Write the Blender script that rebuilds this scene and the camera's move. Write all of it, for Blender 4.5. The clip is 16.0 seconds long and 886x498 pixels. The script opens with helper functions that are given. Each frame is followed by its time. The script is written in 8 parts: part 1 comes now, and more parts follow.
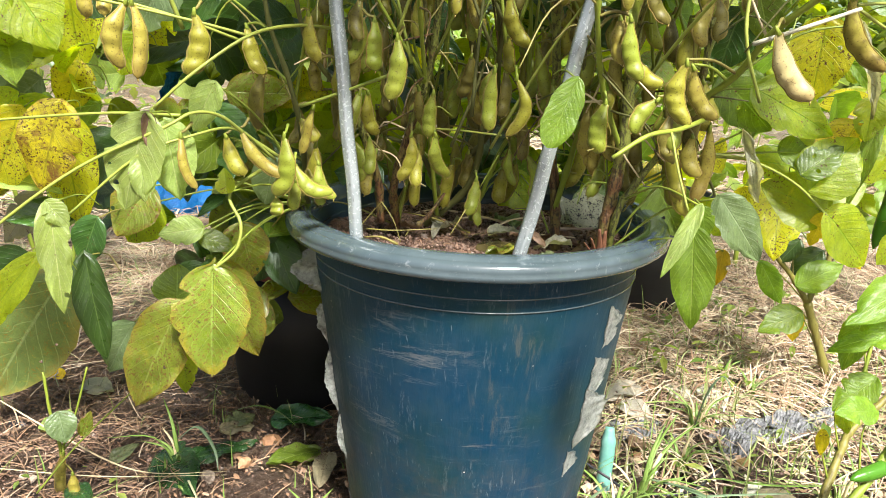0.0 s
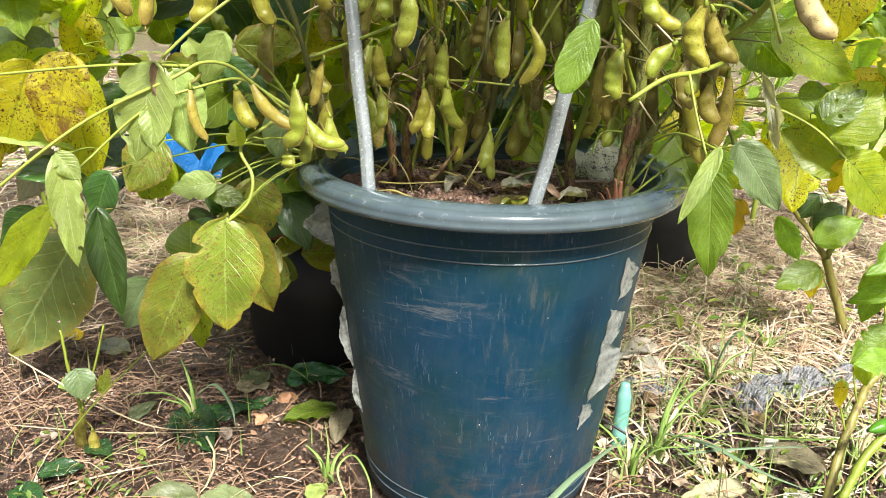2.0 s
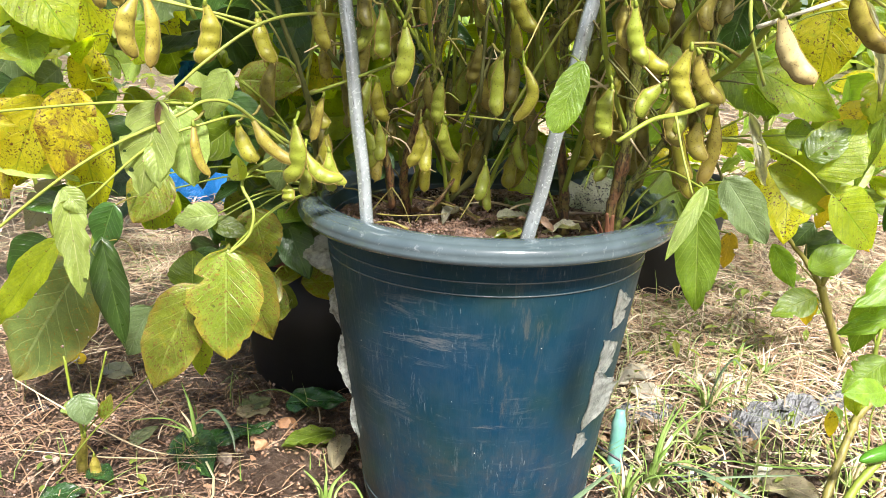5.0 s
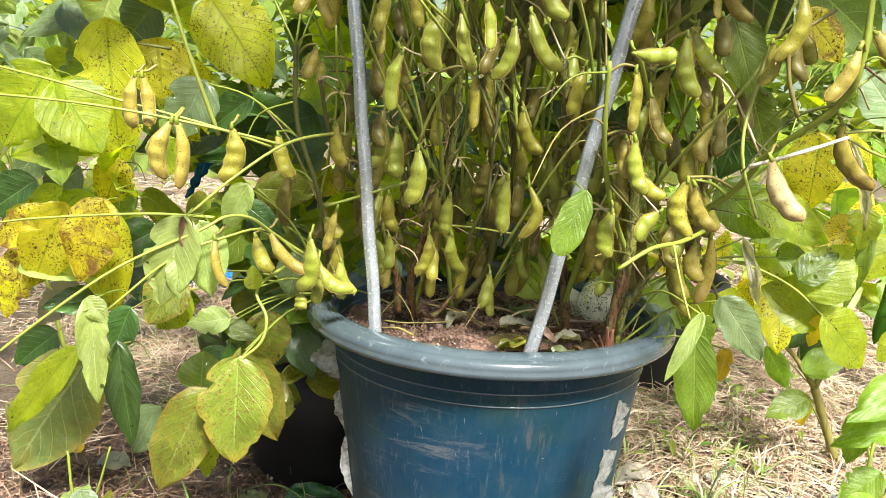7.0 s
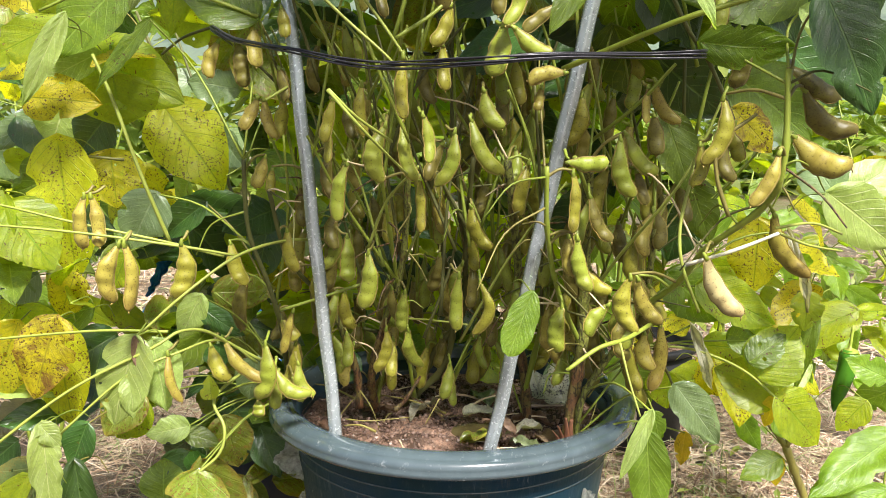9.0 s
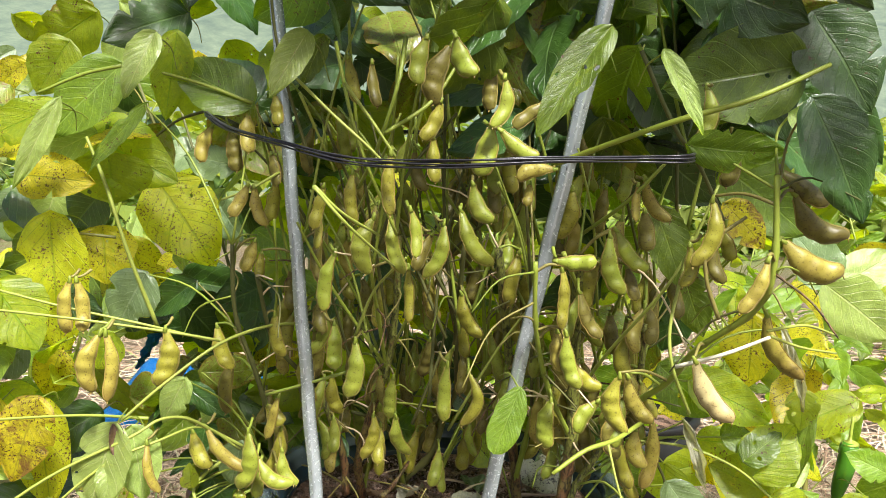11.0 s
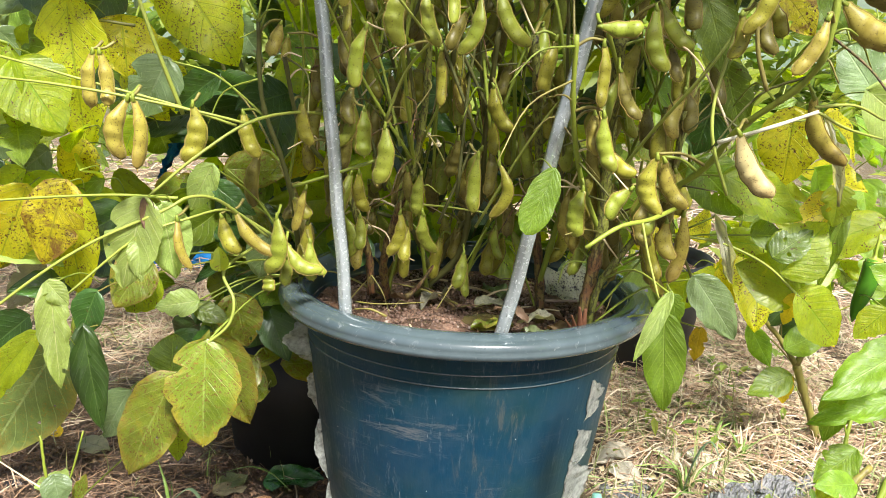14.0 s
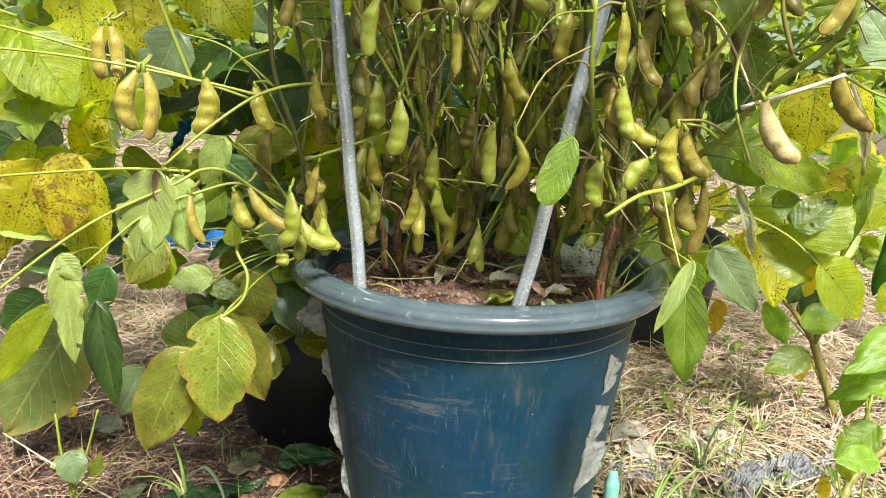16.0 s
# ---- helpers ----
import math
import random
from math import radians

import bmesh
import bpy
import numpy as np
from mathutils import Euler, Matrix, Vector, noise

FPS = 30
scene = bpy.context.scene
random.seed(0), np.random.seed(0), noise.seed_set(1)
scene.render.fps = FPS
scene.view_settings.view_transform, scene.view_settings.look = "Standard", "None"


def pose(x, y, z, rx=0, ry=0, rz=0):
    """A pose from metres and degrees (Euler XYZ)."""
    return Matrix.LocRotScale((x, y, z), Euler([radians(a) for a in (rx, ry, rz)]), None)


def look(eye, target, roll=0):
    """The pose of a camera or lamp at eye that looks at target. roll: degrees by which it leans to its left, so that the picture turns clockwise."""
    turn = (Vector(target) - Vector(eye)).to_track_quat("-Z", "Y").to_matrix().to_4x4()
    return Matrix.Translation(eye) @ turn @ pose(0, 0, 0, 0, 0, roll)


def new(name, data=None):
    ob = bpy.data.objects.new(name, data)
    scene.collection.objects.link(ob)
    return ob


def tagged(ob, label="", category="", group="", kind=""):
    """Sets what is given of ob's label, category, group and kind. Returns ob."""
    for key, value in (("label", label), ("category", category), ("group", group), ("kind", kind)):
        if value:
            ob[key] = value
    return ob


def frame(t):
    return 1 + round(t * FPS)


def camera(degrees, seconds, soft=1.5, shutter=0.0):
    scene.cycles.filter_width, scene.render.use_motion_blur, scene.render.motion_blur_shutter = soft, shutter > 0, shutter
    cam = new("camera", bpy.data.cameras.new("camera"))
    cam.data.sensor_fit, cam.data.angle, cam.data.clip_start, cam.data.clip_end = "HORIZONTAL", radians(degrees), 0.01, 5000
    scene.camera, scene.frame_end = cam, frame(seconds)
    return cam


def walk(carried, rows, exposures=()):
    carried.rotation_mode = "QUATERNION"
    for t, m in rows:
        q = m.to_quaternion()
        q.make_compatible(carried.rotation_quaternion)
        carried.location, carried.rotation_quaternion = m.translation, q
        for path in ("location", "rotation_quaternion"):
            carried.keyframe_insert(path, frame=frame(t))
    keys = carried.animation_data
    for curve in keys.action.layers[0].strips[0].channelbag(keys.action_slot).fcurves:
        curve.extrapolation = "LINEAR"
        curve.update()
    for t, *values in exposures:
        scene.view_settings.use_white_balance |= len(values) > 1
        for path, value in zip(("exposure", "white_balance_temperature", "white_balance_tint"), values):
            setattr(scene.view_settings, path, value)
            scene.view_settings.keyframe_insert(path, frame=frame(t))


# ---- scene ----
cam = camera(59.1, 16.0, soft=0.8)
PATH = [
    (0, (-0.032, -0.825, 0.585), (-0.03, 1.094, 0.022), 2.4),
    (0.5, (-0.03, -0.823, 0.576), (-0.038, 1.085, -0.022), 2.3),
    (1, (-0.031, -0.825, 0.577), (-0.045, 1.077, -0.042), 2.1),
    (1.5, (-0.032, -0.823, 0.571), (-0.051, 1.075, -0.059), 1.9),
    (2, (-0.031, -0.823, 0.569), (-0.062, 1.07, -0.074), 1.6),
    (2.5, (-0.032, -0.823, 0.564), (-0.063, 1.064, -0.099), 1.5),
    (3, (-0.023, -0.821, 0.554), (-0.055, 1.057, -0.133), 1.2),
    (3.2, (-0.02, -0.821, 0.553), (-0.05, 1.053, -0.145), 1.1),
    (4.2, (-0.018, -0.829, 0.556), (-0.052, 1.062, -0.135), 1.3),
    (5.3, (-0.027, -0.839, 0.597), (-0.066, 1.08, 0.037), 1.9),
    (5.5, (-0.029, -0.842, 0.601), (-0.064, 1.084, 0.06), 2.0),
    (6, (-0.037, -0.849, 0.616), (-0.072, 1.095, 0.149), 2.5),
    (6.5, (-0.038, -0.854, 0.624), (-0.076, 1.098, 0.189), 2.8),
    (7, (-0.038, -0.855, 0.628), (-0.071, 1.102, 0.215), 3.0),
    (7.5, (-0.039, -0.856, 0.633), (-0.071, 1.104, 0.241), 3.0),
    (8, (-0.032, -0.859, 0.642), (-0.051, 1.108, 0.28), 3.1),
    (8.5, (-0.018, -0.86, 0.666), (-0.027, 1.114, 0.349), 0.6),
    (9, (-0.013, -0.856, 0.677), (0.001, 1.124, 0.393), 0.4),
    (9.5, (-0.013, -0.857, 0.69), (-0.009, 1.128, 0.447), 1.0),
    (9.7, (-0.014, -0.86, 0.698), (-0.003, 1.13, 0.493), 1.2),
    (10.7, (0.0, -0.848, 0.712), (-0.002, 1.143, 0.56), 1.4),
    (11.8, (0.012, -0.83, 0.689), (0.001, 1.155, 0.445), 1.7),
    (12, (0.016, -0.826, 0.672), (0.008, 1.15, 0.363), 2.0),
    (12.5, (0.011, -0.832, 0.65), (0.003, 1.132, 0.271), 2.1),
    (13, (-0.009, -0.842, 0.631), (-0.02, 1.115, 0.217), 2.5),
    (13.5, (-0.015, -0.842, 0.626), (-0.021, 1.109, 0.186), 2.7),
    (14, (-0.015, -0.843, 0.626), (-0.03, 1.103, 0.165), 2.7),
    (14.5, (-0.015, -0.843, 0.621), (-0.035, 1.104, 0.163), 2.6),
    (15, (-0.017, -0.839, 0.617), (-0.034, 1.104, 0.143), 2.5),
    (15.5, (-0.018, -0.838, 0.614), (-0.044, 1.102, 0.128), 2.4),
    (16, (-0.02, -0.836, 0.612), (-0.058, 1.1, 0.114), 2.2),
]
EXPOSURES = [(0, 1.61, 6250, 13), (0.5, 1.75, 6250, 13), (1.2, 1.62, 6250, 13), (3, 1.56, 6250, 13), (5.2, 1.69, 6250, 15), (6.5, 1.75, 6250, 15), (8, 1.77, 6250, 16), (8.6, 1.64, 6250, 16), (9.5, 1.38, 6250, 15), (12, 1.55, 6250, 14), (12.5, 1.47, 6250, 14), (13.5, 1.54, 6250, 13), (16, 1.46, 6250, 13)]
walk(cam, [(t, look(eye, target, roll)) for t, eye, target, roll in PATH], EXPOSURES)
# ---- world and light ----
world = bpy.data.worlds.new("sky")
scene.world = world
world.use_nodes = True
wn = world.node_tree.nodes
sky = wn.new("ShaderNodeTexSky")
sky.sky_type, sky.sun_disc = "NISHITA", False
SUN_EL, SUN_AZ = radians(52), radians(158)
sky.sun_elevation, sky.sun_rotation = SUN_EL, SUN_AZ
sky.air_density, sky.dust_density, sky.ozone_density = 1.0, 5.0, 0.6
wn["Background"].inputs["Strength"].default_value = 0.05
world.node_tree.links.new(sky.outputs[0], wn["Background"].inputs["Color"])
sun = new("sun", bpy.data.lights.new("sun", "SUN"))
sun.data.energy, sun.data.angle, sun.data.color = 3.5, radians(9), (1.0, 0.97, 0.92)
sun.matrix_world = look((math.sin(SUN_AZ) * math.cos(SUN_EL) * 9, math.cos(SUN_AZ) * math.cos(SUN_EL) * 9, math.sin(SUN_EL) * 9), (0, 0, 0))

# ---- materials ----
def material(name):
    m = bpy.data.materials.new(name)
    m.use_nodes = True
    return m, m.node_tree.nodes, m.node_tree.links, m.node_tree.nodes["Principled BSDF"]


def noise_tex(n, l, coord, scale, detail=4.0, rough=0.6, distort=0.0):
    t = n.new("ShaderNodeTexNoise")
    t.inputs["Scale"].default_value, t.inputs["Detail"].default_value = scale, detail
    t.inputs["Roughness"].default_value, t.inputs["Distortion"].default_value = rough, distort
    if coord is not None:
        l.new(coord, t.inputs["Vector"])
    return t.outputs["Fac"]


def ramp(n, l, fac, stops):
    r = n.new("ShaderNodeValToRGB")
    e = r.color_ramp.elements
    while len(e) < len(stops):
        e.new(0.5)
    for el, (p, c) in zip(e, stops):
        el.position, el.color = p, (*c, 1) if len(c) == 3 else c
    l.new(fac, r.inputs["Fac"])
    return r.outputs["Color"]


def grey(n, l, fac, lo, hi):
    """A mask: 0 below lo, 1 above hi (turned round when lo > hi)."""
    r = n.new("ShaderNodeMapRange")
    r.inputs["From Min"].default_value, r.inputs["From Max"].default_value = lo, hi
    l.new(fac, r.inputs["Value"])
    return r.outputs["Result"]


def mix(n, l, fac, a, b, how="MIX"):
    m = n.new("ShaderNodeMix")
    m.data_type, m.blend_type = "RGBA", how
    for key, v in ((0, fac), (6, a), (7, b)):
        if isinstance(v, (int, float)):
            m.inputs[key].default_value = v
        elif isinstance(v, tuple):
            m.inputs[key].default_value = (*v, 1)
        else:
            l.new(v, m.inputs[key])
    return m.outputs[2]


def calc(n, l, how, a, b=0.0):
    m = n.new("ShaderNodeMath")
    m.operation = how
    for key, v in ((0, a), (1, b)):
        if isinstance(v, (int, float)):
            m.inputs[key].default_value = v
        else:
            l.new(v, m.inputs[key])
    return m.outputs[0]


def bump(n, l, bsdf, height, strength, distance=0.002):
    b = n.new("ShaderNodeBump")
    b.inputs["Strength"].default_value, b.inputs["Distance"].default_value = strength, distance
    l.new(height, b.inputs["Height"])
    l.new(b.outputs[0], bsdf.inputs["Normal"])
    return b.outputs[0]


def place(n, l, spread=7.0):
    """Object coordinates, shifted for each object by its random number."""
    tc, info, add = n.new("ShaderNodeTexCoord"), n.new("ShaderNodeObjectInfo"), n.new("ShaderNodeVectorMath")
    add.operation = "MULTIPLY_ADD"
    add.inputs[1].default_value = (spread, spread * 1.7, spread * 0.6)
    l.new(info.outputs["Random"], add.inputs[0])
    l.new(tc.outputs["Object"], add.inputs[2])
    return add.outputs[0], info.outputs["Random"], tc


def leaf_material(name, top, alt, vein, spots=0.0, spot_colour=(0.09, 0.035, 0.012), patch=0.0, patch_colour=(0.3, 0.22, 0.02), glow=0.45, gloss=0.38, holes=0.0, margin=0.0, margin_colour=(0.34, 0.25, 0.04)):
    m, n, l, p = material(name)
    co, rnd, tc = place(n, l)
    base = mix(n, l, rnd, top, alt)
    large = noise_tex(n, l, co, 26, 3)
    base = mix(n, l, grey(n, l, large, 0.35, 0.75), base, tuple(c * 0.62 for c in top))
    if patch:
        base = mix(n, l, grey(n, l, noise_tex(n, l, co, 48, 7, 0.72, 0.8), 0.62 - 0.14 * patch, 0.72 - 0.12 * patch), base, patch_colour)
    sep = n.new("ShaderNodeSeparateXYZ")
    l.new(tc.outputs["UV"], sep.inputs[0])
    side = calc(n, l, "ABSOLUTE", calc(n, l, "SUBTRACT", sep.outputs[0], 0.5))
    rib = grey(n, l, side, 0.022, 0.008)
    waves = calc(n, l, "SINE", calc(n, l, "MULTIPLY", calc(n, l, "SUBTRACT", sep.outputs[1], calc(n, l, "MULTIPLY", side, 0.75)), 46.0))
    veins = calc(n, l, "MAXIMUM", rib, calc(n, l, "MULTIPLY", grey(n, l, waves, 0.955, 0.995), 0.75))
    fine = n.new("ShaderNodeTexVoronoi")
    fine.feature = "DISTANCE_TO_EDGE"
    fine.inputs["Scale"].default_value = 420
    l.new(co, fine.inputs["Vector"])
    net = grey(n, l, fine.outputs[0], 0.1, 0.0)
    veins = calc(n, l, "MAXIMUM", veins, calc(n, l, "MULTIPLY", net, 0.13))
    base = mix(n, l, calc(n, l, "MULTIPLY", veins, 0.85), base, vein)
    stipple = grey(n, l, noise_tex(n, l, co, 520, 3, 0.7), 0.44, 0.62)
    base = mix(n, l, calc(n, l, "MULTIPLY", stipple, 0.3), base, tuple(0.5 * c for c in top))
    mottle = grey(n, l, noise_tex(n, l, co, 150, 6, 0.75, 0.6), 0.47, 0.60)
    base = mix(n, l, calc(n, l, "MULTIPLY", mottle, 0.3), base, tuple(0.55 * c for c in top))
    if margin:
        rim = grey(n, l, calc(n, l, "ADD", calc(n, l, "MAXIMUM", side, calc(n, l, "MULTIPLY", sep.outputs[1], 0.46)), calc(n, l, "MULTIPLY", noise_tex(n, l, co, 70, 6, 0.75), 0.34)), 0.66 - 0.14 * margin, 0.76 - 0.10 * margin)
        grain = grey(n, l, noise_tex(n, l, co, 330, 4, 0.7), 0.36, 0.56)
        base = mix(n, l, calc(n, l, "MULTIPLY", rim, calc(n, l, "ADD", calc(n, l, "MULTIPLY", grain, 0.55), 0.3)), base, margin_colour)
    if spots:
        wide = noise_tex(n, l, co, 60, 5, 0.7)
        dots = calc(n, l, "MULTIPLY", grey(n, l, noise_tex(n, l, co, 430, 3, 0.6), 0.55, 0.60), grey(n, l, wide, 0.62 - 0.2 * spots, 0.68 - 0.18 * spots))
        base = mix(n, l, dots, base, spot_colour)
        blot = grey(n, l, noise_tex(n, l, co, 110, 6, 0.75), 0.69 - 0.1 * spots, 0.73 - 0.1 * spots)
        base = mix(n, l, blot, base, tuple(c * 1.6 for c in spot_colour))
    hsv = n.new("ShaderNodeHueSaturation")
    l.new(calc(n, l, "ADD", calc(n, l, "MULTIPLY", rnd, 0.024), 0.493), hsv.inputs["Hue"])
    l.new(calc(n, l, "ADD", calc(n, l, "MULTIPLY", rnd, 0.4), 0.8), hsv.inputs["Value"])
    l.new(base, hsv.inputs["Color"])
    base = hsv.outputs[0]
    l.new(base, p.inputs["Base Color"])
    l.new(calc(n, l, "ADD", calc(n, l, "MULTIPLY", noise_tex(n, l, co, 60, 4), 0.36), gloss - 0.12), p.inputs["Roughness"])
    p.inputs["Specular IOR Level"].default_value = 0.8
    quilt = calc(n, l, "MULTIPLY", calc(n, l, "ABSOLUTE", calc(n, l, "SINE", calc(n, l, "ADD", calc(n, l, "MULTIPLY", calc(n, l, "SUBTRACT", sep.outputs[1], calc(n, l, "MULTIPLY", side, 0.75)), 23.0), 0.8))), 0.15)
    height = calc(n, l, "ADD", calc(n, l, "ADD", quilt, calc(n, l, "MULTIPLY", veins, -0.5)), calc(n, l, "ADD", calc(n, l, "MULTIPLY", noise_tex(n, l, co, 110, 3), 0.55), calc(n, l, "MULTIPLY", fine.outputs[0], 0.07)))
    nrm = bump(n, l, p, height, 0.62, 0.0022)
    tr = n.new("ShaderNodeBsdfTranslucent")
    bright = n.new("ShaderNodeHueSaturation")
    bright.inputs["Value"].default_value, bright.inputs["Saturation"].default_value = 2.3, 1.05
    l.new(mix(n, l, 1.0, base, (1.0, 0.95, 0.45), "MULTIPLY"), bright.inputs["Color"])
    l.new(bright.outputs[0], tr.inputs["Color"])
    l.new(nrm, tr.inputs["Normal"])
    mx = n.new("ShaderNodeMixShader")
    mx.inputs[0].default_value = glow
    l.new(p.outputs[0], mx.inputs[1])
    l.new(tr.outputs[0], mx.inputs[2])
    out = mx.outputs[0]
    if holes:
        hv = n.new("ShaderNodeTexVoronoi")
        hv.inputs["Scale"].default_value, hv.inputs["Randomness"].default_value = 75, 1.0
        l.new(co, hv.inputs["Vector"])
        gap = calc(n, l, "MULTIPLY", grey(n, l, calc(n, l, "ADD", hv.outputs["Distance"], calc(n, l, "MULTIPLY", noise_tex(n, l, co, 300, 2), 0.25)), 0.30, 0.28), grey(n, l, noise_tex(n, l, co, 22, 2), 0.66 - 0.2 * holes, 0.67 - 0.2 * holes))
        clear, m2 = n.new("ShaderNodeBsdfTransparent"), n.new("ShaderNodeMixShader")
        l.new(gap, m2.inputs[0])
        l.new(out, m2.inputs[1])
        l.new(clear.outputs[0], m2.inputs[2])
        out = m2.outputs[0]
    l.new(out, n["Material Output"].inputs["Surface"])
    return m


GREEN = leaf_material("leaf_green", (0.155, 0.24, 0.018), (0.21, 0.29, 0.02), (0.30, 0.40, 0.08), 0.25, patch=0.35, patch_colour=(0.26, 0.32, 0.02), gloss=0.33, holes=0.3)
# Dark green leaf; its low colour and translucency also stand in for shade.
DARK = leaf_material("leaf_dark_green_shaded", (0.04, 0.095, 0.012), (0.055, 0.12, 0.014), (0.12, 0.2, 0.05), 0.1, glow=0.13, gloss=0.27)
LIME = leaf_material("leaf_yellow_green", (0.31, 0.41, 0.010), (0.43, 0.46, 0.010), (0.22, 0.33, 0.02), 0.35, patch=0.4, patch_colour=(0.40, 0.42, 0.015), glow=0.58, holes=0.35)
YELLOW = leaf_material("leaf_yellow_spotted", (0.64, 0.58, 0.012), (0.54, 0.54, 0.012), (0.30, 0.33, 0.02), 0.75, spot_colour=(0.10, 0.05, 0.012), patch=0.38, patch_colour=(0.36, 0.42, 0.015), glow=0.58, holes=0.3)
RUST = leaf_material("leaf_yellow_brown", (0.66, 0.56, 0.012), (0.60, 0.53, 0.014), (0.36, 0.30, 0.03), 0.8, spot_colour=(0.08, 0.035, 0.01), patch=0.95, patch_colour=(0.19, 0.085, 0.028), glow=0.5, margin=0.7, margin_colour=(0.26, 0.12, 0.03), holes=0.2)
PALE = leaf_material("leaf_pale_underside", (0.38, 0.51, 0.11), (0.44, 0.55, 0.14), (0.56, 0.63, 0.26), 0.1, spot_colour=(0.2, 0.2, 0.05), patch=0.3, patch_colour=(0.36, 0.45, 0.07), glow=0.35, gloss=0.36, holes=0.25)
SILVER = leaf_material("leaf_grey_green_wet", (0.18, 0.27, 0.09), (0.23, 0.31, 0.13), (0.3, 0.38, 0.2), 0.05, glow=0.22, gloss=0.25)
SPOT = leaf_material("leaf_olive_speckled", (0.24, 0.31, 0.03), (0.27, 0.32, 0.03), (0.34, 0.41, 0.09), 0.9, spot_colour=(0.16, 0.09, 0.02), patch=0.5, patch_colour=(0.32, 0.30, 0.03), glow=0.3, gloss=0.24, holes=0.45, margin=1.0, margin_colour=(0.30, 0.20, 0.03))
GOLD = leaf_material("leaf_bright_yellow", (0.72, 0.52, 0.01), (0.66, 0.5, 0.012), (0.7, 0.55, 0.06), 0.3, glow=0.45)
FRESH = leaf_material("leaf_fresh_pepper_green", (0.20, 0.35, 0.022), (0.29, 0.42, 0.026), (0.34, 0.48, 0.1), 0.0, patch=0.3, patch_colour=(0.27, 0.38, 0.026), glow=0.5, gloss=0.36)
DRY = leaf_material("leaf_dry_brown", (0.20, 0.11, 0.05), (0.28, 0.19, 0.10), (0.26, 0.18, 0.1), 0.3, patch=0.5, patch_colour=(0.12, 0.07, 0.035), glow=0.15, gloss=0.6)
ASH = leaf_material("leaf_dry_grey", (0.44, 0.44, 0.31), (0.5, 0.49, 0.36), (0.28, 0.28, 0.2), 0.3, glow=0.35, gloss=0.5)
STRAWLEAF = leaf_material("leaf_dead_straw", (0.36, 0.32, 0.17), (0.46, 0.40, 0.23), (0.42, 0.36, 0.2), 0.4, patch=0.5, patch_colour=(0.33, 0.27, 0.15), glow=0.12, gloss=0.6)

BLEACH = leaf_material("leaf_bleached", (0.66, 0.62, 0.48), (0.74, 0.71, 0.58), (0.6, 0.55, 0.4), 0.3, spot_colour=(0.3, 0.22, 0.1), patch=0.4, patch_colour=(0.5, 0.42, 0.27), glow=0.15, gloss=0.55, holes=0.5)
WETLEAF = leaf_material("leaf_wet_dark_green", (0.03, 0.095, 0.02), (0.045, 0.13, 0.02), (0.10, 0.2, 0.06), 0.1, glow=0.1, gloss=0.2)
NETLEAF = leaf_material("leaf_grey_olive_net", (0.19, 0.26, 0.06), (0.22, 0.28, 0.075), (0.36, 0.43, 0.17), 0.7, spot_colour=(0.22, 0.16, 0.03), patch=0.4, patch_colour=(0.26, 0.27, 0.05), glow=0.3, gloss=0.3, holes=0.25, margin=1.0, margin_colour=(0.30, 0.23, 0.05))
SPECKLED = leaf_material("leaf_bleached_speckled", (0.55, 0.58, 0.44), (0.62, 0.64, 0.5), (0.44, 0.46, 0.3), 0.95, spot_colour=(0.02, 0.018, 0.015), patch=0.4, patch_colour=(0.40, 0.46, 0.2), glow=0.3, gloss=0.4, holes=0.3)
UNDERSIDE = leaf_material("leaf_fallen_underside", (0.16, 0.20, 0.075), (0.20, 0.23, 0.09), (0.28, 0.31, 0.15), 0.4, patch=0.5, patch_colour=(0.25, 0.23, 0.08), glow=0.12, gloss=0.4)


def skin_material(name, a, b, blotch, amount=0.5, rough=0.5, scale=60.0, glow=0.0, fuzz=0.02, grain=1.0):
    m, n, l, p = material(name)
    co, rnd, tc = place(n, l)
    if grain != 1.0:
        mp = n.new("ShaderNodeMapping")
        mp.inputs["Scale"].default_value = (1, 1, grain)
        l.new(co, mp.inputs["Vector"])
        co = mp.outputs[0]
    base = mix(n, l, rnd, a, b)
    base = mix(n, l, grey(n, l, noise_tex(n, l, co, scale, 5, 0.65, 0.4), 0.75 - 0.35 * amount, 0.95 - 0.25 * amount), base, blotch)
    base = mix(n, l, calc(n, l, "MULTIPLY", grey(n, l, noise_tex(n, l, co, scale * 2.2, 6, 0.7), 0.5, 0.75), 0.45), base, tuple(c * 1.25 for c in a))
    base = mix(n, l, calc(n, l, "MULTIPLY", grey(n, l, noise_tex(n, l, co, scale * 6, 3), 0.64, 0.74), 0.6), base, tuple(c * 0.45 for c in blotch))
    l.new(base, p.inputs["Base Color"])
    l.new(calc(n, l, "ADD", calc(n, l, "MULTIPLY", noise_tex(n, l, co, scale * 2, 3), 0.35), rough - 0.17), p.inputs["Roughness"])
    p.inputs["Sheen Weight"].default_value = fuzz
    p.inputs["Specular IOR Level"].default_value = 0.42
    p.inputs["Sheen Roughness"].default_value = 0.4
    p.inputs["Subsurface Weight"].default_value = glow
    p.inputs["Subsurface Radius"].default_value = (0.004, 0.004, 0.001)
    p.inputs["Subsurface Scale"].default_value = 1.0
    bump(n, l, p, calc(n, l, "ADD", noise_tex(n, l, co, scale * 14, 3), calc(n, l, "MULTIPLY", noise_tex(n, l, co, scale * 3, 4), 1.2)), 0.28, 0.001)
    return m


